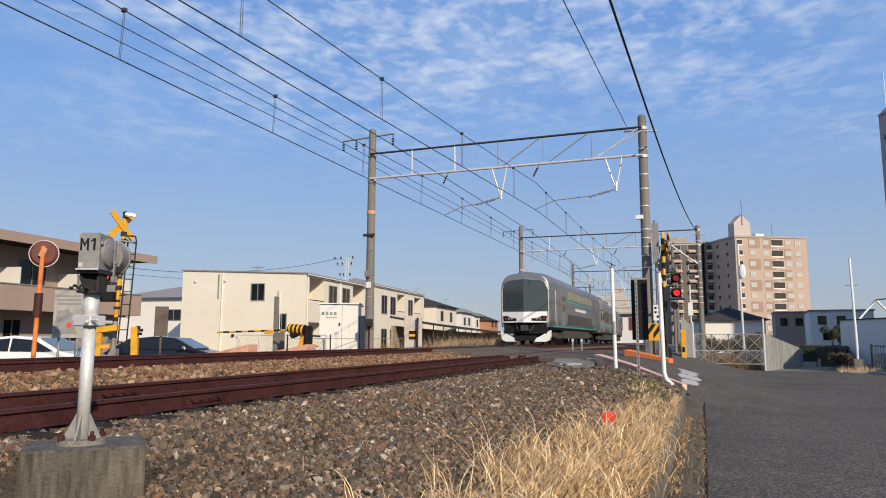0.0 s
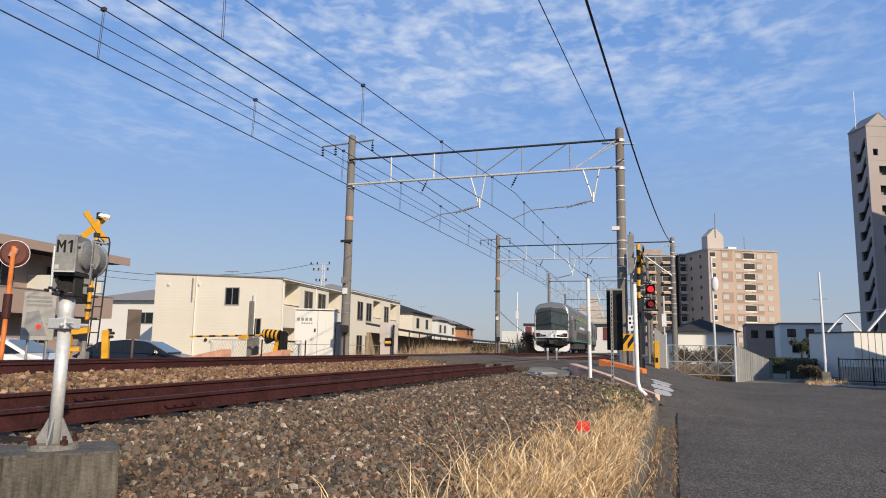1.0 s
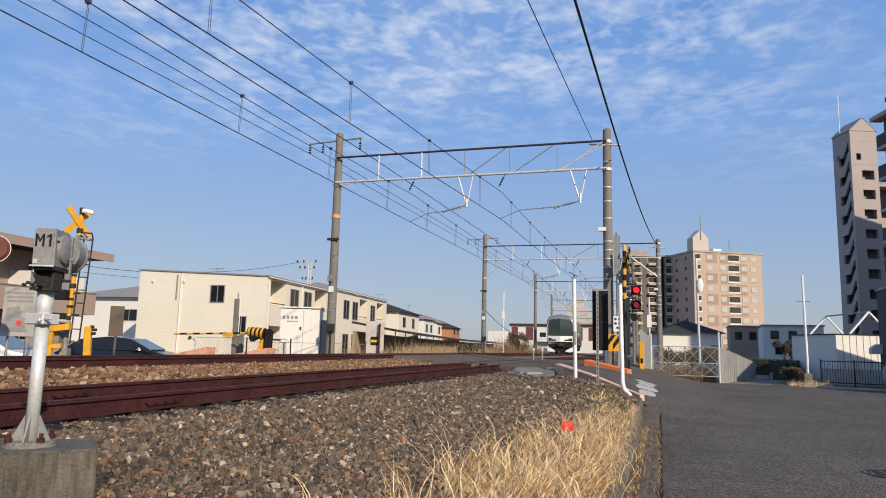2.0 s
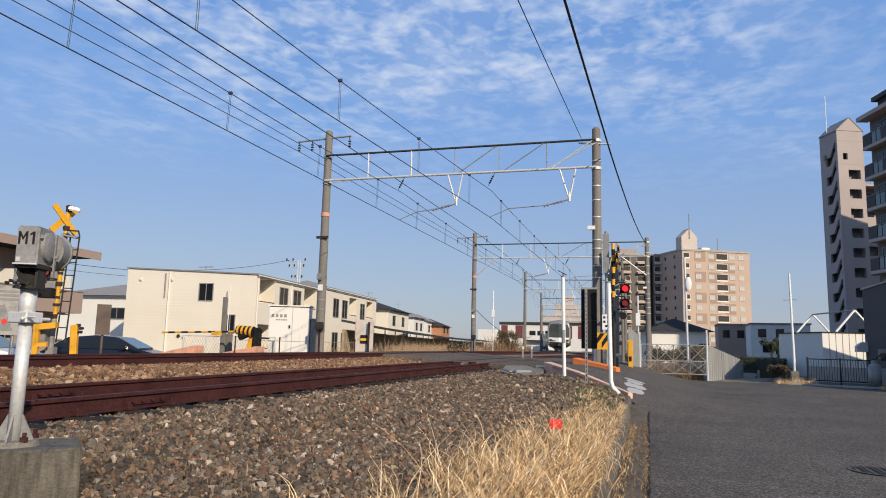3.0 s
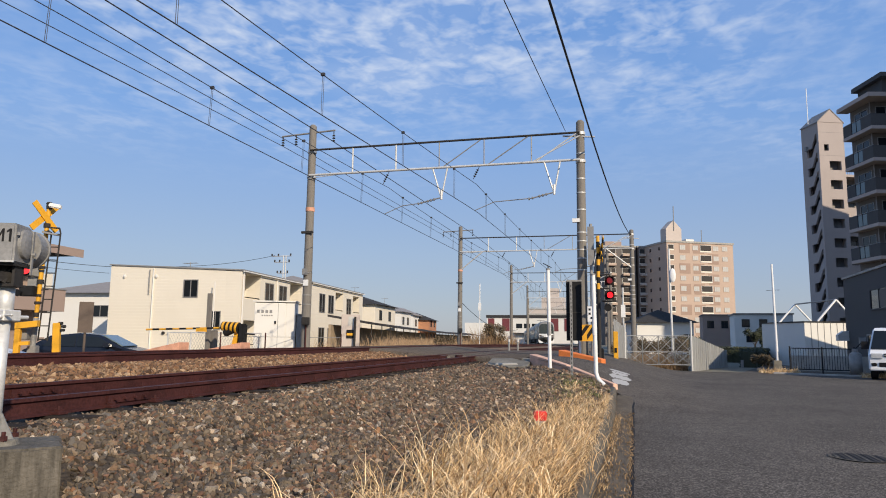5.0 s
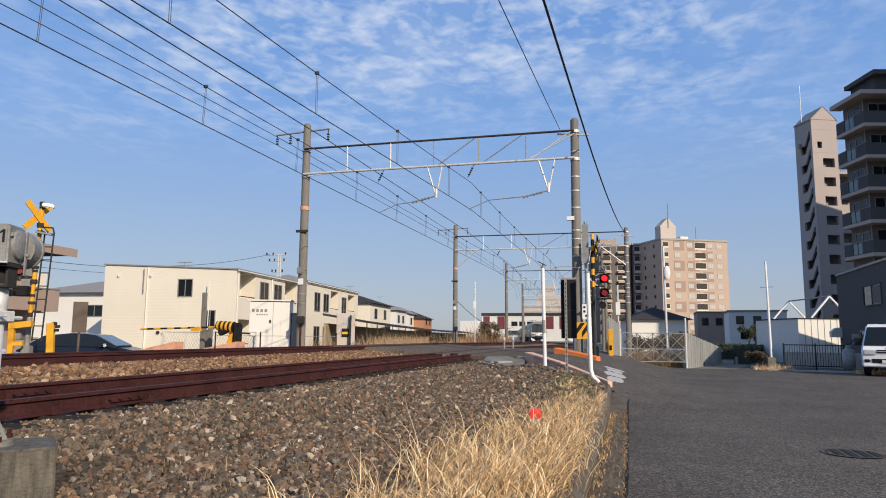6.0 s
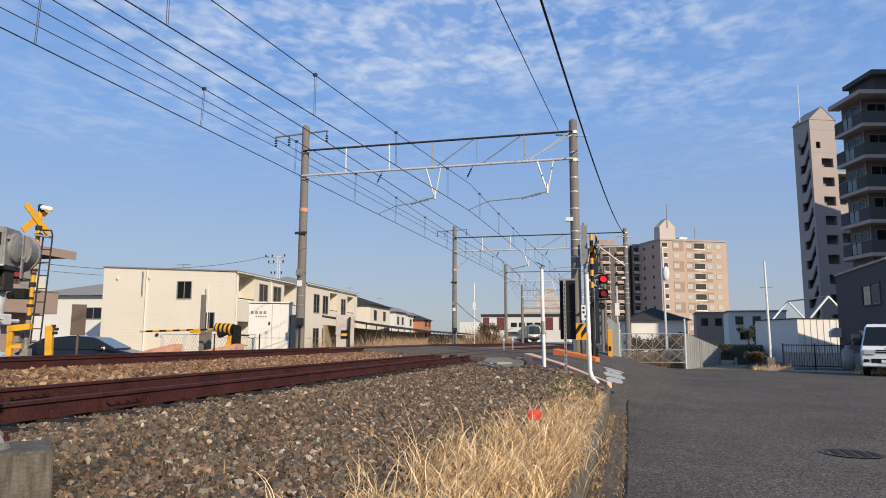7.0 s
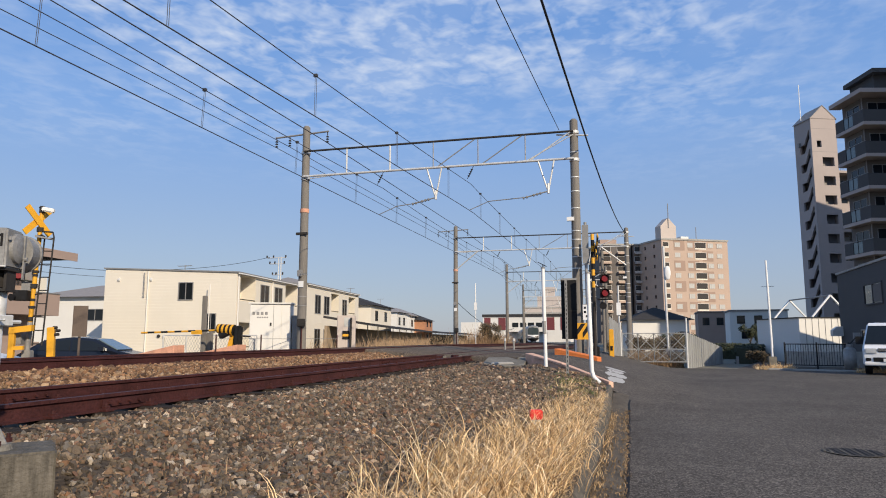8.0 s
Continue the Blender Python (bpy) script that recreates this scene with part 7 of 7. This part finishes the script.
# roof aerials and the low-voltage wires over the houses
for x, y, z, h in ((-28.6, 42, 5.95, 0.75), (-32.3, 83.5, 6.4, 1.5), (-37.8, 110, 6.6, 1.4), (18, 70, 4, 2.2)):
    an = thing("roof_aerial", pose(x, y, z - 0.5), "thin metal television aerial on a mast", "aerial", "roof aerials")
    rd("mast", (0, 0, -4.45 if x > 0 else -1.0), (0, 0, h), 0.03, M["galvd"], an, seg=6)
    b = bmesh.new()
    rod(b, (-0.6, 0, h - 0.1), (0.6, 0, h - 0.05), 0.02, seg=5)
    for k in range(6):
        rod(b, (-0.5 + 0.2 * k, -0.3, h - 0.08), (-0.5 + 0.2 * k, 0.3, h - 0.08), 0.012, seg=5)
    part("elements", b, M["galvd"], an)
PX, PY, PZ = -25.76, 51.71, 7.86
up_ = thing("utility_pole", pose(PX, PY, GZ), "pale street pole with crossarms and insulators behind the houses", "pole")
for dx in (-0.12, 0.12):
    rd("shaft", (dx, 0, 0), (dx, 0, PZ + 0.92), 0.05, M["galv"], up_, seg=8)
for zz, w_ in ((PZ + 0.85, 1.3), (PZ + 0.3, 1.0), (PZ - 0.7, 0.7)):
    rd("crossarm", (-w_, 0, zz), (w_ * 0.5, 0, zz), 0.045, M["galv"], up_, seg=8)
    for dx in (-w_, -w_ * 0.5, w_ * 0.45):
        rd("insulator", (dx, 0, zz), (dx, 0, zz + 0.22), 0.07, M["dark"], up_, seg=8)
line_thing("service_wire", swag((-40, 24, 7.2), (-33.2, 38.9, 5.6), 0.5) + swag((-33.2, 38.9, 5.75), (PX - 1.0, PY, PZ), 0.5)[1:], 0.02, M["cable"], "dark service wire looped over the houses", "cable")
line_thing("service_wire", swag((-40, 23, 6.5), (-33.2, 38.7, 5.1), 0.4), 0.015, M["cable"], "dark service wire to the house corner", "cable")
line_thing("service_wire", swag((-7.33, 44.1, 3.2), (-7.6, 71, 1.6), 0.9), 0.02, M["cable"], "slack dark wire from the gantry pole", "cable")


# ---- loose stone, grass, shrubs ----
def ico_template():
    bm = bmesh.new()
    bmesh.ops.create_icosphere(bm, subdivisions=1, radius=1)
    vs = np.array([v.co[:] for v in bm.verts]); fs = np.array([[v.index for v in f.verts] for f in bm.faces])
    bm.free()
    return vs, fs


IV, IF = ico_template()


def stones(name, places, size, material, label, rng):
    """Many rough stones in one mesh: each a jittered, squashed, turned lump."""
    P = np.array(places)
    n = len(P)
    V = np.repeat(IV[None], n, 0) * (1 + 0.85 * (rng.random((n, len(IV), 1)) - 0.5))
    V *= (0.45 + 0.95 * rng.random((n, 1, 3)))
    a = rng.normal(size=(n, 4)); a /= np.linalg.norm(a, axis=1, keepdims=True)
    w, x, y, z = a.T
    R = np.stack([np.stack([1 - 2 * (y * y + z * z), 2 * (x * y - z * w), 2 * (x * z + y * w)], -1),
                  np.stack([2 * (x * y + z * w), 1 - 2 * (x * x + z * z), 2 * (y * z - x * w)], -1),
                  np.stack([2 * (x * z - y * w), 2 * (y * z + x * w), 1 - 2 * (x * x + y * y)], -1)], 1)
    V = np.einsum("nij,nkj->nki", R, V)
    s = size * (0.55 + 0.9 * rng.random((n, 1, 1)) ** 2)
    V = V * s + P[:, None, :]
    F = IF[None] + (np.arange(n) * len(IV))[:, None, None]
    me = bpy.data.meshes.new(name)
    me.from_pydata(V.reshape(-1, 3).tolist(), [], F.reshape(-1, 3).tolist())
    me.materials.append(material)
    return tagged(new(name, me), label, "ballast stones", "", "stuff")


rng = np.random.default_rng(7)


def scatter(x0, x1, y0, y1, per, up=0.0, keep=lambda x, y: True):
    n = int((x1 - x0) * (y1 - y0) * per)
    out = []
    for x, y, q in rng.random((n, 3)):
        px, py = x0 + (x1 - x0) * x, y0 + (y1 - y0) * y
        if keep(px, py):
            out.append((px + bend(py), py, bed_z(px) + lift(px, py) + 0.03 * noise.noise((px * 0.7, py * 0.5, 3)) * (0.9 < px < 4.2) + up + 0.012 * q))
    return out


def off_block(x, y):
    c, s = math.cos(math.radians(42)), math.sin(math.radians(42))
    u, v = (x - 1.2) * c + (y + 0.6) * s, (y + 0.6) * c - (x - 1.2) * s
    return not (abs(u) < 0.37 and abs(v) < 0.26)


stones("ballast_stones", scatter(0.1, 4.24, -2.6, 3.0, 1250, 0.0, off_block), 0.022, M["stone"], "loose grey-brown ballast stones close to the rail", rng)
stones("ballast_stones", scatter(0.1, 4.24, 3.0, 9.0, 800), 0.026, M["stone"], "loose grey-brown ballast stones close to the rail", rng)
stones("ballast_stones", scatter(0.1, 4.2, 9.0, 17.0, 400, 0.0, lambda x, y: x < 4.3 - max(0, y - 11.4) * 0.63), 0.032, M["stone"], "loose grey-brown ballast stones close to the rail", rng)
stones("ballast_stones", scatter(0.1, 4.24, -11.0, -2.6, 260), 0.035, M["stone"], "loose grey-brown ballast stones close to the rail", rng)
stones("ballast_stones", scatter(-1.0, -0.12, -3.0, 16.3, 200), 0.035, M["stonebr"], "rusty brown ballast stones between the rails", rng)
stones("ballast_stones", scatter(-3.7, -1.25, -6.0, 17.6, 400), 0.033, M["stonebr"], "rusty brown ballast stones between the tracks", rng)
stones("ballast_stones", scatter(-4.85, -3.95, 0.0, 17.5, 90), 0.045, M["stonebr"], "rusty brown ballast stones between the rails", rng)
stones("ballast_stones", scatter(-7.4, -5.1, 0.0, 15.0, 60), 0.05, M["stonebr"], "rusty brown ballast stones beyond the rails", rng)
big = [(0.3 + 0.5 * rng.random(), -1.8 + 7 * rng.random()) for _ in range(30)] + [(0.8 + 2.6 * rng.random(), -1.6 + 8 * rng.random()) for _ in range(60)]
big = [(x, y, bed_z(x) + 0.015) for x, y in big if off_block(x, y)]
stones("large_stones", big, 0.042, M["stonebr"], "larger pale brown stones lying on the ballast", rng)


M["stonepale"] = mat("pale_ballast_stone", (0.42, 0.35, 0.27), 0.9, var=0.35, scale=20, fine=120, bump=0.6, rnd=0.6)
pale = [(0.3 + 3.2 * rng.random(), -1.9 + 9 * rng.random() ** 1.3) for _ in range(420)]
stones("pale_stones", [(x, y, bed_z(x) + lift(x, y) + 0.016) for x, y in pale if off_block(x, y)], 0.024, M["stonepale"], "single pale stones among the ballast", rng)


def blades(name, roots, height, spread, material, label, width=0.006, segs=6, category="grass"):
    """Thin tapering blades that rise, arch over and curl; blades of one tuft share a lean."""
    V, F = [], []
    for r in roots:
        x, y, z = r[:3]
        L = height * (0.4 + 0.85 * rng.random()) * (1.15 if rng.random() < 0.2 else 0.9)
        a = (r[3] + 1.0 * rng.normal()) if len(r) > 3 else rng.random() * 6.283
        tw = 1.8 * rng.normal()
        th0, bow = 0.1 + 0.6 * rng.random() ** 1.5, spread * (0.3 + 1.3 * rng.random())
        w = width * (0.55 + 0.8 * rng.random())
        b = rng.random() * 6.283
        wx, wy = math.cos(b) * w, math.sin(b) * w
        base = len(V)
        for k in range(segs + 1):
            u = k / segs
            t = 1 - 0.9 * u
            V += [(x - wx * t, y - wy * t, z), (x + wx * t, y + wy * t, z)]
            th, az = th0 + bow * u ** 1.4, a + tw * u * u
            x, y, z = x + math.sin(th) * math.cos(az) * L / segs, y + math.sin(th) * math.sin(az) * L / segs, z + math.cos(th) * L / segs
        for k in range(segs):
            p = base + 2 * k
            F.append((p, p + 1, p + 3, p + 2))
    me = bpy.data.meshes.new(name)
    me.from_pydata(V, [], F)
    me.materials.append(material)
    return tagged(new(name, me), label, category, "", "stuff")


def grass_roots(n, cx, cy, sx, sy, tufts=40, tuft=0.09):
    out = []
    c = [(cx + sx * rng.normal(), cy + sy * rng.normal(), 0.4 + 1.6 * rng.normal()) for _ in range(tufts)]
    while len(out) < n:
        a = c[int(rng.random() ** 1.4 * tufts)]
        x, y = a[0] + tuft * rng.normal(), a[1] + tuft * rng.normal()
        if 2.75 + 0.1 * rng.normal() < x < 4.27 and y > -2.4 and not (abs(x - 3.68) < 0.2 and 4.35 < y < 4.65):
            out.append((x, y, bed_z(min(x, 4.25)) + lift(x, y) - 0.01, a[2]))
    return out


blades("dead_grass", grass_roots(4200, 3.85, 3.2, 0.28, 2.4, 160, 0.09), 0.16, 1.9, M["thatch"], "matted brown dead grass at the roots", 0.006)
blades("dry_grass", grass_roots(3800, 3.8, 2.3, 0.27, 1.3, 120, 0.06), 0.4, 2.7, M["grass"], "long straw-coloured dry grass hanging over the kerb", 0.006)
blades("dry_grass", grass_roots(1900, 3.6, 0.6, 0.3, 0.6, 50, 0.06), 0.38, 2.6, M["grass"], "long straw-coloured dry grass hanging over the kerb", 0.005)
blades("dry_grass", grass_roots(2100, 3.9, 5.4, 0.22, 1.5, 100, 0.07), 0.22, 2.4, M["grass"], "shorter dry grass along the kerb", 0.006)
blades("dry_grass", grass_roots(2400, 3.85, 5.0, 0.32, 2.2, 130, 0.08), 0.14, 2.4, M["grass"], "shorter dry grass along the kerb", 0.006)
blades("dry_grass", grass_roots(1300, 3.8, 8.2, 0.25, 1.1, 60, 0.07), 0.13, 1.6, M["grass"], "shorter dry grass along the kerb", 0.007)
blades("green_grass", grass_roots(2000, 3.7, 9.9, 0.25, 0.9, 60), 0.1, 1.4, M["greengrass"], "low green weeds at the foot of the poles", 0.007)
fr = []
for k in range(2300):
    y = 0.2 + 9.5 * rng.random() ** 1.2
    fr.append((4.08 + 0.17 * rng.random(), y, -0.64 + lift(4.2, y), 0.1))
blades("kerb_grass", fr, 0.24, 2.3, M["grass"], "dry grass fringe drooping over the kerb edge", 0.005)
blades("dry_stalks", grass_roots(70, 3.2, 1.6, 0.35, 1.2, 30), 0.55, 0.45, M["grass"], "a few tall single dry stalks", 0.004)
lt = []
for k in range(1500):
    x, y = 0.5 + 2.9 * rng.random(), -2.2 + 7.5 * rng.random() ** 1.3
    if off_block(x, y) and noise.noise((x * 1.3, y * 1.3, 7)) > -0.1:
        lt.append((x, y, bed_z(x) + lift(x, y) + 0.035))
blades("dry_litter", lt, 0.12, 4.0, M["thatch"], "dead grass stems strewn over the ballast", 0.0035)
lt = [(4.39 + 0.3 * rng.random() ** 2.0 if rng.random() < 0.75 else 4.66 + 0.02 * rng.normal(), -1.0 + 13 * rng.random(), -0.822) for _ in range(2200)]
blades("dry_litter", lt, 0.07, 4.5, M["thatch"], "dead leaves and stems on the dirt strip", 0.006)
vr = [(4.39 + 0.09 * rng.random(), -1 + 12 * rng.random(), -0.83) for _ in range(600)]
st_ = [(4.3 + 0.12 * rng.random(), 0.5 + 7 * rng.random(), -0.72, 0.0) for _ in range(34)]
blades("fallen_straw", st_, 0.4, 2.2, M["grass"], "long dry straws hanging down over the gutter", 0.004)
blades("verge_grass", vr, 0.06, 1.0, M["grass"], "dead grass wisps on the dirt strip", 0.004)
ro = [(10.2 + 1.6 * rng.random(), 29.9 + 0.9 * rng.random(), -0.9) for _ in range(900)] + [(13.6 + 1.2 * rng.random(), 27.6 + 0.5 * rng.random(), -0.9) for _ in range(500)]
blades("verge_grass", ro, 0.3, 0.9, M["grass"], "dry grass tuft at the roadside", 0.01)
REED = mat("dry_reed", (0.3, 0.19, 0.1), 0.9, var=0.3, rnd=0.4)
REEDT = mat("tan_reed", (0.4, 0.27, 0.155), 0.9, var=0.3, rnd=0.4)
rr = []
for k in range(7500):
    y = 30 + 70 * rng.random()
    rr.append((-8.6 - 4.5 * rng.random() + bend(y), y, -0.7))
for a, b in zip(SHEL, SHEL[1:3]):
    for k in range(2400):
        p = a.lerp(b, rng.random())
        rr.append((p.x + 0.6 + 1.6 * rng.random(), p.y, -0.88 + 0.4 * rng.random()))
blades("reeds", rr, 1.2, 0.45, REEDT, "tan dry reeds along the far side of the line", 0.02, category="reeds")
rr = [(-8.3 + 1.0 * rng.normal() + bend(62), 62 + 2.2 * rng.normal(), -0.5) for _ in range(1500)] 
blades("reeds", rr, 1.9, 0.35, REED, "reddish-brown dry reed clump by the line", 0.025, category="reeds")
rr = [(4.6 + 2.6 * rng.random(), 31.4 + 2.0 * rng.random(), -0.9) for _ in range(1800)]
blades("reeds", rr, 0.9, 0.5, REED, "brown dead weeds behind the gate", 0.014, category="reeds")

LEAF = mat("dark_hedge_leaf", (0.035, 0.042, 0.02), 0.7, var=0.35, rnd=0.5)
LEAFB = mat("brownish_bush_leaf", (0.09, 0.065, 0.035), 0.8, var=0.35, rnd=0.5)
BARK = mat("bark", (0.1, 0.075, 0.055), 0.9, var=0.3, bump=0.5)


def shrub(name, centre, r, n, leaf, label, category="bush", trunk=None, blobs=7, size=0.1, flat=0.7):
    """Twigs and several uneven clumps of small leaves round a short trunk."""
    sh_ = thing(name, pose(*centre), label, category)
    cs = [Vector((r * 0.65 * rng.normal(), r * 0.65 * rng.normal(), r * flat * (0.35 + 0.6 * rng.random()))) for _ in range(blobs)]
    b = bmesh.new()
    h0 = trunk or 0.0
    if trunk:
        rod(b, (0, 0, 0), (0.05, 0, trunk), r * 0.09, r * 0.06, seg=8)
    for c in cs:
        rod(b, (0, 0, h0 * 0.8), c + Vector((0, 0, h0)), r * 0.035, r * 0.012, seg=5)
    part("trunk", b, BARK, sh_)
    V, F = [], []
    for i in range(n):
        c = cs[int(rng.random() * blobs)]
        d = Vector(rng.normal(size=3)).normalized() * (r * 0.42 * rng.random() ** 0.5)
        p = c + d + Vector((0, 0, h0))
        if p.z < 0.02:
            p.z = 0.02 + 0.1 * rng.random()
        u = Vector(rng.normal(size=3)).normalized() * size * (0.6 + 0.8 * rng.random())
        w = u.orthogonal().normalized() * size * 0.45
        k = len(V)
        V += [tuple(p - u), tuple(p + w), tuple(p + u), tuple(p - w)]
        F.append((k, k + 1, k + 2, k + 3))
    me = bpy.data.meshes.new("crown")
    me.from_pydata(V, [], F)
    me.materials.append(leaf)
    o = new("crown", me)
    o.parent = sh_
    return sh_


shrub("pine", (15.9, 68.5, GZ), 0.95, 1500, LEAF, "dark trimmed garden pine with layered pads", "tree", 1.3, 9, 0.12, 1.3)
shrub("pine", (17.4, 68.0, GZ), 0.9, 1200, LEAF, "small dark trimmed garden pine", "tree", 0.9, 6, 0.14, 1.0)
shrub("bush", (5.3, 52, GZ), 1.2, 1800, LEAFB, "dark brownish bush behind the gate", "bush", 0.5, 8, 0.1)
shrub("bush", (7.0, 53, GZ), 1.3, 1800, LEAFB, "dark brownish bush behind the gate", "bush", 0.5, 8, 0.1)
shrub("bush", (9.0, 58, GZ), 1.2, 1800, LEAF, "dark evergreen bush by the lane", "bush", 0.7, 8, 0.13)
shrub("bush", (-10.8, 52, GZ), 0.9, 1200, LEAFB, "dark brownish bush among the reeds", "bush", 0.8, 7, 0.12)
shrub("bush", (-8.0, 60, -0.6), 0.95, 2600, LEAFB, "dark bare bush among the reeds", "bush", 0.6, 12, 0.07, 1.9)
shrub("bush", (10.75, 31.9, GZ), 0.55, 1200, LEAFB, "dark scrub beside the pole base", "bush", 0.3, 6, 0.07)


def hedge(x0, y0, x1, y1, h, w, n, label):
    a, b = Vector((x0, y0, 0)), Vector((x1, y1, 0))
    L = (b - a).length
    hd = thing("hedge", pose(x0, y0, GZ, 0, 0, math.degrees(math.atan2(y1 - y0, x1 - x0))), label, "hedge")
    core = bmesh.new(); box(core, 0.05, L - 0.05, -w / 2 + 0.08, w / 2 - 0.08, 0, h - 0.1)
    part("core", core, LEAF, hd)
    V, F = [], []
    for i in range(n):
        p = Vector((L * rng.random(), w * (rng.random() - 0.5), h * rng.random()))
        s = rng.random()
        if s < 0.45:
            p.y = (w / 2) * (1 if rng.random() > 0.5 else -1) + 0.03 * rng.normal()
        elif s < 0.8:
            p.z = h + 0.04 * rng.normal()
        u = Vector(rng.normal(size=3)).normalized() * 0.07
        q = u.orthogonal().normalized() * 0.035
        k = len(V)
        V += [tuple(p - u), tuple(p + q), tuple(p + u), tuple(p - q)]
        F.append((k, k + 1, k + 2, k + 3))
    me = bpy.data.meshes.new("leaves")
    me.from_pydata(V, [], F)
    me.materials.append(LEAF)
    o = new("leaves", me); o.parent = hd


hedge(10.9, 38.5, 13.5, 47.5, 0.98, 0.9, 4000, "dark clipped hedge along the lane")
hedge(9.8, 49.0, 14.4, 47.7, 1.0, 0.9, 3500, "dark clipped hedge at the lane's bend")
slab("lane_wall", [(10.5, 38.6), (10.65, 38.6), (13.1, 47.6), (12.95, 47.6)], -0.95, -0.5, M["midgrey"], "low grey block wall under the hedge", "wall")


# flashers: the lower lamp is lit first; they change over every 0.62 s, and both are out at the end
FLIPS = [0.5 + 0.62 * k for k in range(13)]


def lamp_rows(lit, last_lit):
    def at(a):
        return pose(0, -0.09, 0, 0, 0, a)
    rows = [(0.0, at(180 if lit else 0))]
    for k, t in enumerate(FLIPS):
        go = (not lit) if k < len(FLIPS) - 1 else last_lit
        a, b = (180 if lit else 0), (180 if go else 0)
        f = round(t * FPS)
        if a != b:
            for j in range(4):
                rows.append(((f - 2 + j) / FPS, at(a + (b - a) * j / 3)))
        lit = go
    rows.append((8.0, at(180 if lit else 0)))
    return rows


def motions():
    for k, car in enumerate(CARS):
        walk(car, train_rows(k))
    walk(LAMPS[0], lamp_rows(False, False))
    walk(LAMPS[1], lamp_rows(True, False))
    walk(FAR_LAMP, lamp_rows(True, False))


motions()
